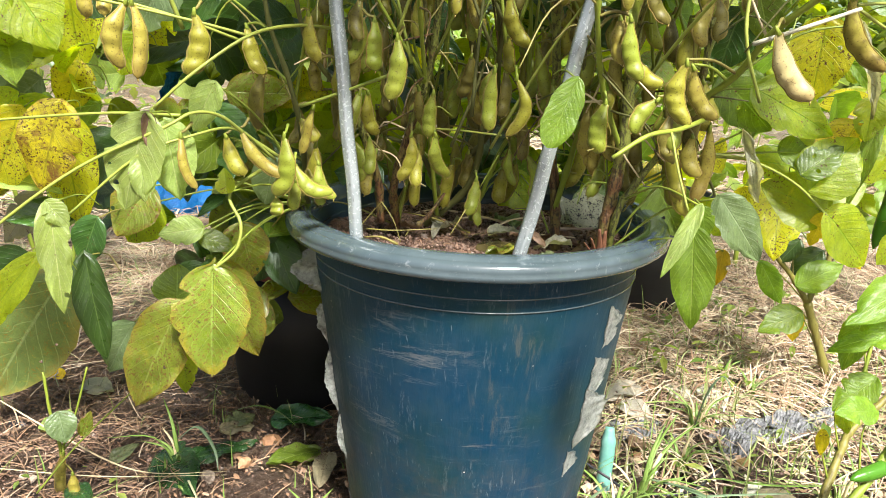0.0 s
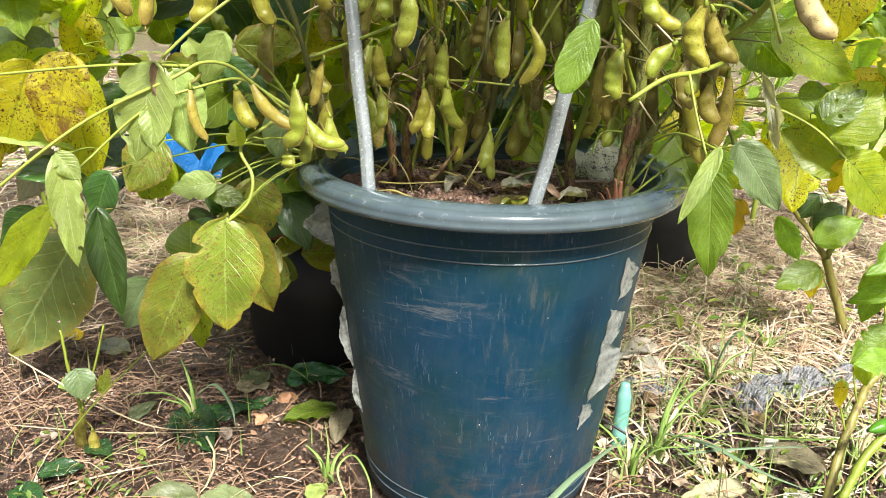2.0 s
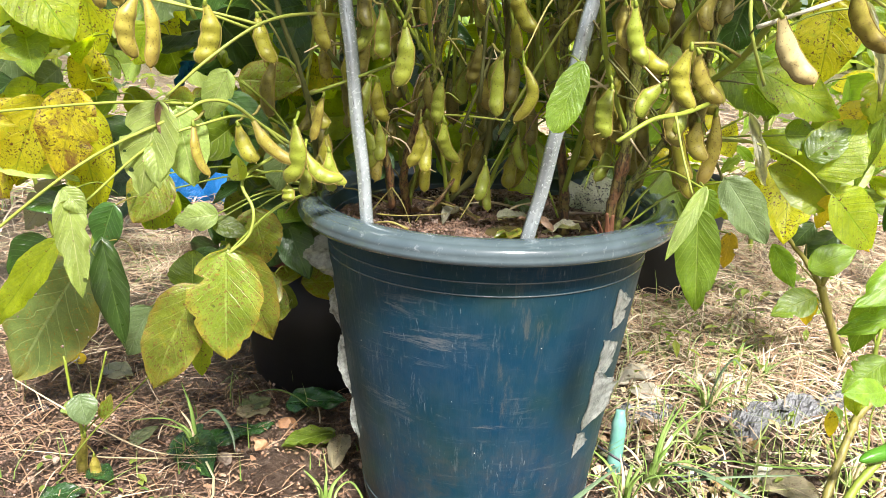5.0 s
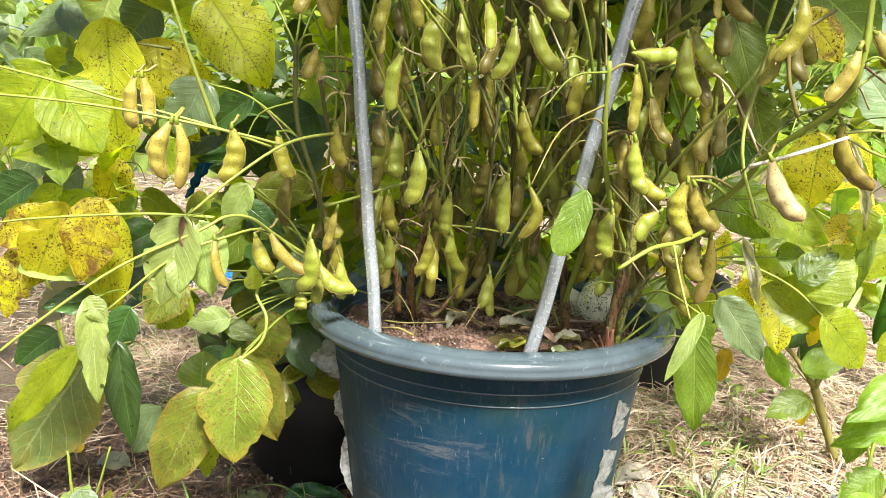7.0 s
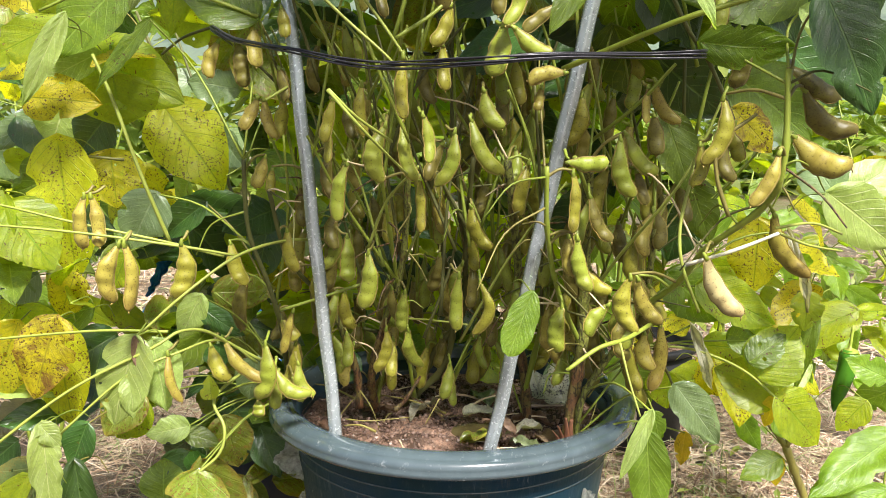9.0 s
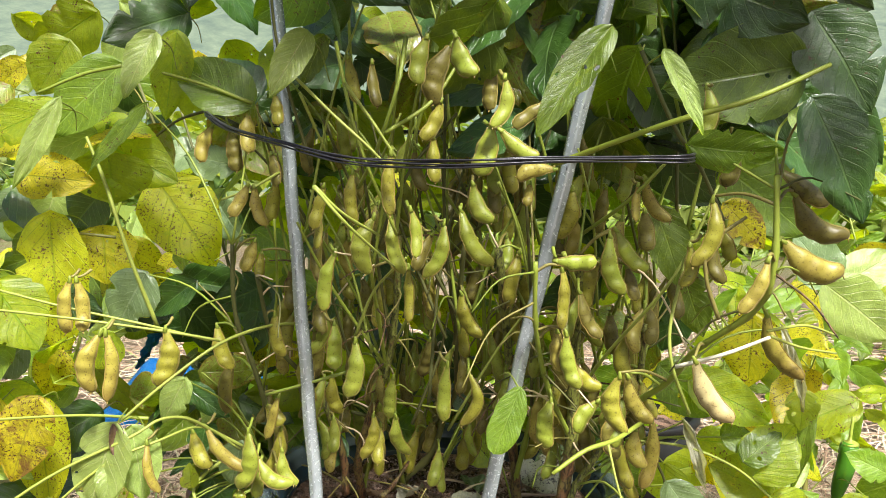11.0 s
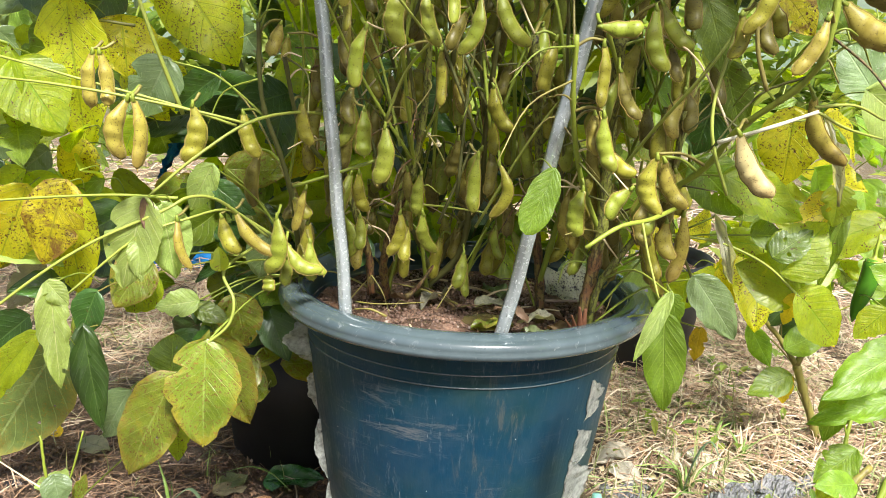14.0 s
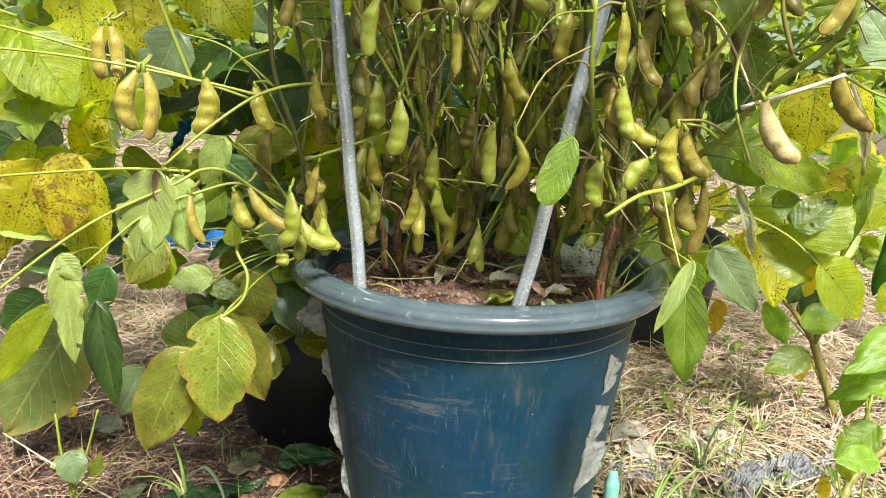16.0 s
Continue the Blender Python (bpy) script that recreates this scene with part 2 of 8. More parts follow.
def pod_skin(name, a, b, brown, ripe):
    """Downy pod skin: green to straw, browning in blotches and towards the tip."""
    m, n, l, p = material(name)
    co, rnd, tc = place(n, l)
    base = mix(n, l, rnd, a, b)
    base = mix(n, l, grey(n, l, noise_tex(n, l, co, 70, 4, 0.6), 0.40, 0.66), base, tuple(0.55 * x + 0.45 * y for x, y in zip(a, brown)))
    base = mix(n, l, calc(n, l, "MULTIPLY", grey(n, l, noise_tex(n, l, co, 150, 6, 0.7, 0.5), 0.66 - 0.16 * ripe, 0.80 - 0.16 * ripe), 0.75), base, brown)
    sep = n.new("ShaderNodeSeparateXYZ")
    l.new(tc.outputs["Object"], sep.inputs[0])
    tip = grey(n, l, calc(n, l, "ADD", sep.outputs[1], calc(n, l, "MULTIPLY", noise_tex(n, l, co, 90, 3), 0.02)), 0.044, 0.064)
    base = mix(n, l, calc(n, l, "MULTIPLY", tip, 0.35 + 0.4 * ripe), base, brown)
    base = mix(n, l, calc(n, l, "MULTIPLY", grey(n, l, noise_tex(n, l, co, 620, 2), 0.60, 0.68), 0.7), base, tuple(0.4 * x for x in brown))
    l.new(base, p.inputs["Base Color"])
    l.new(calc(n, l, "ADD", calc(n, l, "MULTIPLY", noise_tex(n, l, co, 160, 3), 0.35), 0.27), p.inputs["Roughness"])
    p.inputs["Specular IOR Level"].default_value = 0.45
    p.inputs["Sheen Weight"].default_value, p.inputs["Sheen Roughness"].default_value = 0.12, 0.4
    p.inputs["Sheen Tint"].default_value = (0.9, 0.85, 0.6, 1)
    bump(n, l, p, calc(n, l, "ADD", noise_tex(n, l, co, 900, 2), calc(n, l, "MULTIPLY", noise_tex(n, l, co, 170, 3), 1.6)), 0.17, 0.001)
    return m


POD_GREEN = pod_skin("pod_green", (0.215, 0.28, 0.02), (0.275, 0.325, 0.032), (0.19, 0.16, 0.02), 0.25)
POD_YELLOW = pod_skin("pod_olive_yellow", (0.28, 0.28, 0.022), (0.34, 0.33, 0.032), (0.16, 0.12, 0.016), 0.5)
POD_TAN = pod_skin("pod_tan", (0.33, 0.29, 0.04), (0.38, 0.33, 0.05), (0.16, 0.10, 0.02), 0.7)
POD_BROWN = pod_skin("pod_brown", (0.20, 0.185, 0.026), (0.17, 0.15, 0.024), (0.07, 0.048, 0.012), 0.7)
SUTURE = skin_material("pod_suture_brown", (0.22, 0.15, 0.03), (0.30, 0.24, 0.05), (0.10, 0.05, 0.015), 0.6, 0.5)
POD_PALE = pod_skin("pod_pale_cream", (0.54, 0.47, 0.19), (0.58, 0.5, 0.22), (0.36, 0.25, 0.09), 0.5)
STEM_GREEN = skin_material("stem_green", (0.20, 0.26, 0.03), (0.27, 0.33, 0.035), (0.13, 0.09, 0.018), 0.55, 0.42, 120.0, grain=0.25)
STEM_PALE = skin_material("stem_pale_green", (0.27, 0.33, 0.05), (0.33, 0.37, 0.065), (0.24, 0.20, 0.04), 0.35, 0.42)
STEM_DARK = skin_material("stem_dark_olive", (0.09, 0.10, 0.025), (0.12, 0.12, 0.03), (0.07, 0.035, 0.015), 0.5, 0.55)
def bark_material(name, a, b, dark, rust, rusty):
    """Ripe stem bark: streaked along its length, with dark scars and rusty flakes."""
    m, n, l, p = material(name)
    co, rnd, tc = place(n, l)
    mp = n.new("ShaderNodeMapping")
    mp.inputs["Scale"].default_value = (1, 1, 0.14)
    l.new(co, mp.inputs["Vector"])
    long = mp.outputs[0]
    base = mix(n, l, grey(n, l, noise_tex(n, l, long, 160, 4), 0.35, 0.65), a, b)
    base = mix(n, l, calc(n, l, "MULTIPLY", grey(n, l, noise_tex(n, l, co, 60, 5, 0.7), 0.58 - 0.16 * rusty, 0.66 - 0.14 * rusty), 0.85), base, rust)
    streak = grey(n, l, noise_tex(n, l, long, 420, 5, 0.7), 0.50, 0.57)
    base = mix(n, l, calc(n, l, "MULTIPLY", streak, 0.85), base, dark)
    scar = grey(n, l, noise_tex(n, l, co, 190, 4, 0.7), 0.56, 0.62)
    base = mix(n, l, calc(n, l, "MULTIPLY", scar, 0.9), base, dark)
    l.new(base, p.inputs["Base Color"])
    p.inputs["Roughness"].default_value = 0.5
    bump(n, l, p, calc(n, l, "ADD", noise_tex(n, l, long, 420, 5, 0.7), calc(n, l, "MULTIPLY", noise_tex(n, l, co, 190, 4), 1.3)), 0.8, 0.002)
    return m


STEM_BROWN = bark_material("stem_brown_bark", (0.16, 0.115, 0.03), (0.20, 0.16, 0.04), (0.018, 0.012, 0.008), (0.17, 0.075, 0.03), 0.6)
STEM_STREAK = bark_material("stem_streaked_green", (0.19, 0.21, 0.035), (0.24, 0.26, 0.045), (0.035, 0.03, 0.012), (0.16, 0.10, 0.03), 0.1)
STEM_OLIVE = skin_material("stem_olive_brown", (0.20, 0.18, 0.04), (0.25, 0.22, 0.05), (0.09, 0.055, 0.02), 0.7, 0.45, 120.0, grain=0.2)
STEM_RUST = skin_material("bark_rust", (0.24, 0.10, 0.05), (0.30, 0.14, 0.07), (0.10, 0.04, 0.02), 0.7, 0.6, 180.0, fuzz=0.0, grain=0.2)
STEM_WHITE = skin_material("stem_bleached", (0.62, 0.6, 0.42), (0.66, 0.62, 0.45), (0.45, 0.4, 0.22), 0.3, 0.45)
CHILI = skin_material("chili_green", (0.055, 0.17, 0.012), (0.07, 0.2, 0.015), (0.06, 0.13, 0.012), 0.3, 0.2, fuzz=0.0)
STRAW = skin_material("straw", (0.62, 0.50, 0.29), (0.70, 0.58, 0.34), (0.42, 0.29, 0.13), 0.5, 0.55, fuzz=0.1)
GRASS = skin_material("grass_blade", (0.17, 0.28, 0.05), (0.25, 0.36, 0.09), (0.36, 0.36, 0.15), 0.35, 0.38, fuzz=0.0)
GREY_GRASS = skin_material("grass_blade_grey_green", (0.13, 0.20, 0.10), (0.17, 0.24, 0.13), (0.24, 0.26, 0.15), 0.3, 0.38, fuzz=0.0)
PEBBLE = skin_material("pebble", (0.32, 0.24, 0.17), (0.42, 0.35, 0.27), (0.22, 0.15, 0.1), 0.5, 0.6, 90.0, fuzz=0.0)

STONE_RUST = skin_material("stone_rust", (0.40, 0.21, 0.10), (0.46, 0.27, 0.14), (0.22, 0.12, 0.07), 0.5, 0.6, 70.0, fuzz=0.0)
STONE_DARK = skin_material("charred_lump", (0.02, 0.018, 0.018), (0.03, 0.027, 0.025), (0.06, 0.05, 0.05), 0.4, 0.35, 90.0, fuzz=0.0)


def island_colours(m, stops):
    """Recolours a joined mass piece by piece."""
    n, l = m.node_tree.nodes, m.node_tree.links
    p = n["Principled BSDF"]
    g = n.new("ShaderNodeNewGeometry")
    l.new(ramp(n, l, g.outputs["Random Per Island"], stops), p.inputs["Base Color"])
    return m


STRAWS = island_colours(skin_material("straw_mass", (0.6, 0.5, 0.3), (0.6, 0.5, 0.3), (0.4, 0.3, 0.15), 0.3, 0.55, fuzz=0.0),
    [(0.0, (0.52, 0.40, 0.25)), (0.2, (0.26, 0.15, 0.08)), (0.4, (0.68, 0.57, 0.41)), (0.58, (0.44, 0.30, 0.18)), (0.74, (0.14, 0.08, 0.045)), (0.86, (0.56, 0.49, 0.33)), (0.94, (0.30, 0.34, 0.14)), (1.0, (0.18, 0.28, 0.06))])
ROOTS = island_colours(skin_material("root_and_straw_bits", (0.3, 0.2, 0.1), (0.3, 0.2, 0.1), (0.2, 0.1, 0.05), 0.3, 0.55, fuzz=0.0),
    [(0.0, (0.30, 0.19, 0.11)), (0.35, (0.16, 0.09, 0.05)), (0.6, (0.46, 0.31, 0.18)), (0.85, (0.24, 0.13, 0.07)), (1.0, (0.56, 0.46, 0.32))])
CRUMBS = island_colours(skin_material("brown_leaf_crumbs", (0.3, 0.2, 0.1), (0.3, 0.2, 0.1), (0.2, 0.1, 0.05), 0.3, 0.5, fuzz=0.0),
    [(0.0, (0.16, 0.09, 0.05)), (0.4, (0.30, 0.18, 0.10)), (0.65, (0.10, 0.06, 0.035)), (0.88, (0.34, 0.20, 0.11)), (1.0, (0.42, 0.34, 0.24))])
PALE_LITTER = island_colours(skin_material("pale_leaf_litter", (0.5, 0.4, 0.3), (0.5, 0.4, 0.3), (0.3, 0.2, 0.1), 0.3, 0.5, fuzz=0.0),
    [(0.0, (0.70, 0.62, 0.46)), (0.35, (0.50, 0.36, 0.20)), (0.6, (0.78, 0.74, 0.62)), (0.85, (0.34, 0.18, 0.08)), (1.0, (0.50, 0.46, 0.2))])
BLADES = island_colours(skin_material("grass_mass", (0.2, 0.3, 0.08), (0.2, 0.3, 0.08), (0.2, 0.2, 0.1), 0.3, 0.4, fuzz=0.0),
    [(0.0, (0.12, 0.22, 0.04)), (0.4, (0.24, 0.33, 0.08)), (0.7, (0.30, 0.36, 0.12)), (1.0, (0.42, 0.40, 0.18))])
GRAINS = island_colours(skin_material("grain_mass", (0.2, 0.14, 0.1), (0.2, 0.14, 0.1), (0.1, 0.07, 0.05), 0.3, 0.6, fuzz=0.0),
    [(0.0, (0.14, 0.08, 0.05)), (0.35, (0.25, 0.16, 0.105)), (0.6, (0.10, 0.06, 0.042)), (0.93, (0.27, 0.185, 0.13)), (1.0, (0.44, 0.36, 0.29))])
LITTER = island_colours(skin_material("leaf_litter_mass", (0.2, 0.3, 0.05), (0.2, 0.3, 0.05), (0.2, 0.2, 0.1), 0.3, 0.45, fuzz=0.0),
    [(0.0, (0.30, 0.17, 0.08)), (0.3, (0.50, 0.38, 0.22)), (0.55, (0.68, 0.60, 0.44)), (0.75, (0.20, 0.11, 0.05)), (0.92, (0.40, 0.36, 0.16)), (1.0, (0.42, 0.16, 0.05))])


def ground_material():
    m, n, l, p = material("garden_soil")
    co = n.new("ShaderNodeTexCoord").outputs["Object"]
    fine, mid, wide = noise_tex(n, l, co, 330, 6, 0.75), noise_tex(n, l, co, 60, 7, 0.7), noise_tex(n, l, co, 9, 4)
    soil = ramp(n, l, mid, [(0.34, (0.022, 0.014, 0.009)), (0.48, (0.115, 0.076, 0.05)), (0.64, (0.28, 0.205, 0.145))])
    soil = mix(n, l, calc(n, l, "MULTIPLY", grey(n, l, wide, 0.45, 0.62), 0.5), soil, (0.10, 0.062, 0.038))
    soil = mix(n, l, grey(n, l, fine, 0.54, 0.70), soil, (0.46, 0.34, 0.25))
    soil = mix(n, l, grey(n, l, fine, 0.44, 0.36), soil, (0.08, 0.047, 0.03))
    sep = n.new("ShaderNodeSeparateXYZ")
    l.new(co, sep.inputs[0])
    # straw litter takes over away from the pot
    edge = calc(n, l, "ADD", sep.outputs[1], calc(n, l, "MULTIPLY", wide, 0.4))
    edge = calc(n, l, "ADD", edge, calc(n, l, "MULTIPLY", calc(n, l, "SUBTRACT", noise_tex(n, l, co, 1.1, 5, 0.65), 0.5), 0.8))
    litter = ramp(n, l, noise_tex(n, l, co, 85, 8, 0.8, 3.0), [(0.38, (0.07, 0.047, 0.028)), (0.52, (0.27, 0.20, 0.12)), (0.66, (0.54, 0.45, 0.31))])
    both = mix(n, l, grey(n, l, edge, 0.45, 0.8), soil, litter)
    far = mix(n, l, grey(n, l, noise_tex(n, l, co, 0.7, 5, 0.6), 0.48, 0.58), litter, (0.17, 0.26, 0.05))
    both = mix(n, l, grey(n, l, sep.outputs[1], 5.0, 9.0), both, far)
    l.new(both, p.inputs["Base Color"])
    l.new(calc(n, l, "ADD", calc(n, l, "MULTIPLY", wide, 0.5), 0.12), p.inputs["Roughness"])
    bump(n, l, p, calc(n, l, "ADD", calc(n, l, "MULTIPLY", mid, 2.0), fine), 1.0, 0.014)
    return m


def pot_material():
    m, n, l, p = material("pot_blue_plastic")
    co = n.new("ShaderNodeTexCoord").outputs["Object"]

    def stretched(sx, sy, sz, rx=0.0, ry=0.0):
        mp = n.new("ShaderNodeMapping")
        mp.inputs["Scale"].default_value, mp.inputs["Rotation"].default_value = (sx, sy, sz), (rx, ry, 0)
        l.new(co, mp.inputs["Vector"])
        return mp.outputs[0]

    up, slant, flat = stretched(1, 1, 0.12), stretched(0.3, 0.3, 1.5, 0.2, 0.35), stretched(0.25, 0.25, 1.8, -0.1, -0.12)
    wide = noise_tex(n, l, co, 8, 4)
    base = ramp(n, l, wide, [(0.34, (0.009, 0.038, 0.040)), (0.5, (0.005, 0.037, 0.060)), (0.66, (0.004, 0.036, 0.070))])
    film = grey(n, l, noise_tex(n, l, co, 22, 7, 0.7, 0.3), 0.45, 0.75)
    base = mix(n, l, calc(n, l, "MULTIPLY", film, 0.13), base, (0.11, 0.15, 0.145))
    runs = calc(n, l, "MULTIPLY", grey(n, l, noise_tex(n, l, up, 190, 6, 0.75), 0.56, 0.66), grey(n, l, noise_tex(n, l, co, 12, 3), 0.42, 0.6))
    base = mix(n, l, calc(n, l, "MULTIPLY", runs, 0.22), base, (0.26, 0.29, 0.28))
    for way, scale, tone, amount in ((slant, 42, (0.20, 0.195, 0.175), 0.45), (flat, 75, (0.18, 0.19, 0.18), 0.22), (up, 70, (0.12, 0.11, 0.08), 0.35)):
        smear = calc(n, l, "MULTIPLY", grey(n, l, noise_tex(n, l, way, scale, 9, 0.78, 0.4), 0.545, 0.63), grey(n, l, noise_tex(n, l, way, scale * 0.22, 3), 0.50, 0.62))
        base = mix(n, l, calc(n, l, "MULTIPLY", smear, amount), base, tone)
    hair = calc(n, l, "MULTIPLY", grey(n, l, noise_tex(n, l, stretched(1, 1, 0.05, 0.1, 0.08), 420, 2, 0.5), 0.68, 0.73), grey(n, l, noise_tex(n, l, co, 26, 2), 0.54, 0.6))
    base = mix(n, l, calc(n, l, "MULTIPLY", hair, 0.3), base, (0.34, 0.38, 0.37))
    v = n.new("ShaderNodeTexVoronoi")
    v.inputs["Scale"].default_value = 95
    l.new(co, v.inputs["Vector"])
    dots = calc(n, l, "MULTIPLY", grey(n, l, v.outputs["Distance"], 0.09, 0.05), grey(n, l, noise_tex(n, l, co, 60, 2), 0.57, 0.61))
    base = mix(n, l, dots, base, (0.55, 0.5, 0.42))
    sep = n.new("ShaderNodeSeparateXYZ")
    l.new(co, sep.inputs[0])
    mud = calc(n, l, "MULTIPLY", grey(n, l, noise_tex(n, l, co, 30, 6, 0.75), 0.45, 0.7), grey(n, l, calc(n, l, "ADD", sep.outputs[2], calc(n, l, "MULTIPLY", wide, 0.12)), 0.26, 0.05))
    base = mix(n, l, calc(n, l, "MULTIPLY", mud, 0.7), base, (0.10, 0.068, 0.038))
    p.inputs["Specular IOR Level"].default_value = 0.28
    l.new(base, p.inputs["Base Color"])
    l.new(calc(n, l, "ADD", calc(n, l, "MULTIPLY", film, 0.22), 0.42), p.inputs["Roughness"])
    bump(n, l, p, calc(n, l, "ADD", noise_tex(n, l, up, 120, 4), calc(n, l, "MULTIPLY", wide, 1.5)), 0.3, 0.002)
    return m


def worn_plastic(name, a, b, mark, rough, scale=20.0, marks=0.4):
    m, n, l, p = material(name)
    co = n.new("ShaderNodeTexCoord").outputs["Object"]
    base = mix(n, l, grey(n, l, noise_tex(n, l, co, scale, 5), 0.35, 0.7), a, b)
    scuff = grey(n, l, noise_tex(n, l, co, scale * 5, 7, 0.72, 0.5), 0.58, 0.75)
    base = mix(n, l, calc(n, l, "MULTIPLY", scuff, marks), base, mark)
    l.new(base, p.inputs["Base Color"])
    l.new(calc(n, l, "ADD", calc(n, l, "MULTIPLY", scuff, 0.3), rough), p.inputs["Roughness"])
    bump(n, l, p, noise_tex(n, l, co, scale * 8, 4), 0.2, 0.001)
    return m


SOIL = ground_material()
POT_BLUE = pot_material()
# Wall blue darkened for the shade inside the pot, plus brownish scuffs.
POT_INSIDE = worn_plastic("pot_inside_shaded", (0.008, 0.022, 0.032), (0.012, 0.032, 0.044), (0.05, 0.045, 0.035), 0.4, 30, 0.5)
POT_RIM = worn_plastic("pot_rim_grey_blue", (0.055, 0.080, 0.086), (0.085, 0.115, 0.12), (0.34, 0.37, 0.36), 0.12, 22, 0.45)
POT_RIM.node_tree.nodes["Principled BSDF"].inputs["Coat Weight"].default_value = 0.7
POT_RIM.node_tree.nodes["Principled BSDF"].inputs["Coat Roughness"].default_value = 0.063
BLACK_POT = worn_plastic("black_pot_plastic", (0.006, 0.006, 0.006), (0.012, 0.012, 0.012), (0.05, 0.047, 0.04), 0.55, 14, 0.25)
RED_RIM = worn_plastic("red_brown_rim", (0.16, 0.035, 0.025), (0.2, 0.05, 0.035), (0.25, 0.15, 0.11), 0.4)
STAKE = worn_plastic("stake_grey_metal", (0.44, 0.50, 0.49), (0.56, 0.62, 0.60), (0.74, 0.76, 0.73), 0.26, 60, 0.5)
STAKE.node_tree.nodes["Principled BSDF"].inputs["Metallic"].default_value = 0.55
STAKE_MARK = worn_plastic("stake_print_dark", (0.12, 0.13, 0.13), (0.16, 0.17, 0.17), (0.25, 0.25, 0.25), 0.5)
STAKE_LIGHT = worn_plastic("stake_print_light", (0.40, 0.44, 0.43), (0.46, 0.5, 0.49), (0.35, 0.35, 0.35), 0.6)
TWINE = worn_plastic("twine_black_plastic", (0.02, 0.02, 0.022), (0.035, 0.034, 0.038), (0.16, 0.15, 0.17), 0.32, 120, 0.5)
PAPER = worn_plastic("label_grey_film", (0.38, 0.41, 0.35), (0.58, 0.60, 0.54), (0.24, 0.22, 0.14), 0.35, 60, 0.6)
def partly_clear(m, amount):
    """Thin film with worn, nearly clear patches."""
    n, l = m.node_tree.nodes, m.node_tree.links
    co = n.new("ShaderNodeTexCoord").outputs["Object"]
    clear, mx = n.new("ShaderNodeBsdfTransparent"), n.new("ShaderNodeMixShader")
    l.new(calc(n, l, "MULTIPLY", grey(n, l, noise_tex(n, l, co, 90, 6, 0.7), 0.40, 0.62), amount), mx.inputs[0])
    l.new(n["Principled BSDF"].outputs[0], mx.inputs[1])
    l.new(clear.outputs[0], mx.inputs[2])
    l.new(mx.outputs[0], n["Material Output"].inputs["Surface"])


partly_clear(PAPER, 0.6)
FILM = worn_plastic("mulch_film_grey", (0.27, 0.275, 0.275), (0.44, 0.445, 0.445), (0.62, 0.6, 0.58), 0.2, 40, 0.5)


def crease(m):
    """Fine parallel creases in the film."""
    n, l = m.node_tree.nodes, m.node_tree.links
    w, mp = n.new("ShaderNodeTexWave"), n.new("ShaderNodeMapping")
    mp.inputs["Rotation"].default_value = (0, 0, 0.6)
    w.inputs["Scale"].default_value, w.inputs["Distortion"].default_value, w.inputs["Detail"].default_value, w.inputs["Detail Scale"].default_value = 60, 6.0, 6, 2.5
    l.new(n.new("ShaderNodeTexCoord").outputs["Object"], mp.inputs["Vector"])
    l.new(mp.outputs[0], w.inputs["Vector"])
    bump(n, l, n["Principled BSDF"], w.outputs["Fac"], 0.55, 0.003)


crease(FILM)
BLUE_SHEET = worn_plastic("blue_tarpaulin", (0.015, 0.22, 0.60), (0.02, 0.28, 0.68), (0.35, 0.5, 0.7), 0.3, 12, 0.35)
crease(BLUE_SHEET)
GREEN_PLASTIC = worn_plastic("green_tube_plastic", (0.12, 0.33, 0.26), (0.20, 0.42, 0.34), (0.5, 0.6, 0.5), 0.08, 30, 0.3)
GREEN_PLASTIC.node_tree.nodes["Principled BSDF"].inputs["Coat Weight"].default_value = 0.6
MUDDY_WATER = worn_plastic("muddy_water", (0.10, 0.08, 0.03), (0.15, 0.12, 0.045), (0.08, 0.055, 0.03), 0.03, 30, 0.3)


def soil_in_pot():
    m, n, l, p = material("potting_soil")
    co = n.new("ShaderNodeTexCoord").outputs["Object"]
    fine, mid = noise_tex(n, l, co, 320, 5, 0.7), noise_tex(n, l, co, 24, 5)
    base = ramp(n, l, fine, [(0.3, (0.13, 0.07, 0.045)), (0.48, (0.34, 0.20, 0.125)), (0.66, (0.56, 0.38, 0.26))])
    wet = grey(n, l, mid, 0.42, 0.54)
    base = mix(n, l, calc(n, l, "MULTIPLY", wet, 0.85), base, (0.055, 0.036, 0.024))
    l.new(base, p.inputs["Base Color"])
    l.new(calc(n, l, "SUBTRACT", 0.55, calc(n, l, "MULTIPLY", wet, 0.38)), p.inputs["Roughness"])
    bump(n, l, p, calc(n, l, "ADD", fine, mid), 0.9, 0.005)
    return m


POT_SOIL = soil_in_pot()

# ---- shapes ----
rng = random.Random(7)


def link_mesh(name, bm, mats, parent=None, label="", smooth=True):
    me = bpy.data.meshes.new(name)
    bm.to_mesh(me)
    bm.free()
    for m in mats if isinstance(mats, (list, tuple)) else [mats]:
        me.materials.append(m)
    if smooth:
        me.polygons.foreach_set("use_smooth", [True] * len(me.polygons))
    ob = new(name, me)
    if parent:
        ob.parent = parent
    if label:
        ob["label"] = label
    return ob


def part(name, bm, mats, parent, label="", smooth=True):
    return link_mesh(name, bm, mats, parent, label, smooth)


def thing(name, label, category, group="", at=(0, 0, 0)):
    ob = new(name)
    ob.empty_display_size = 0.05
    ob.location = at
    return tagged(ob, label, category, group)


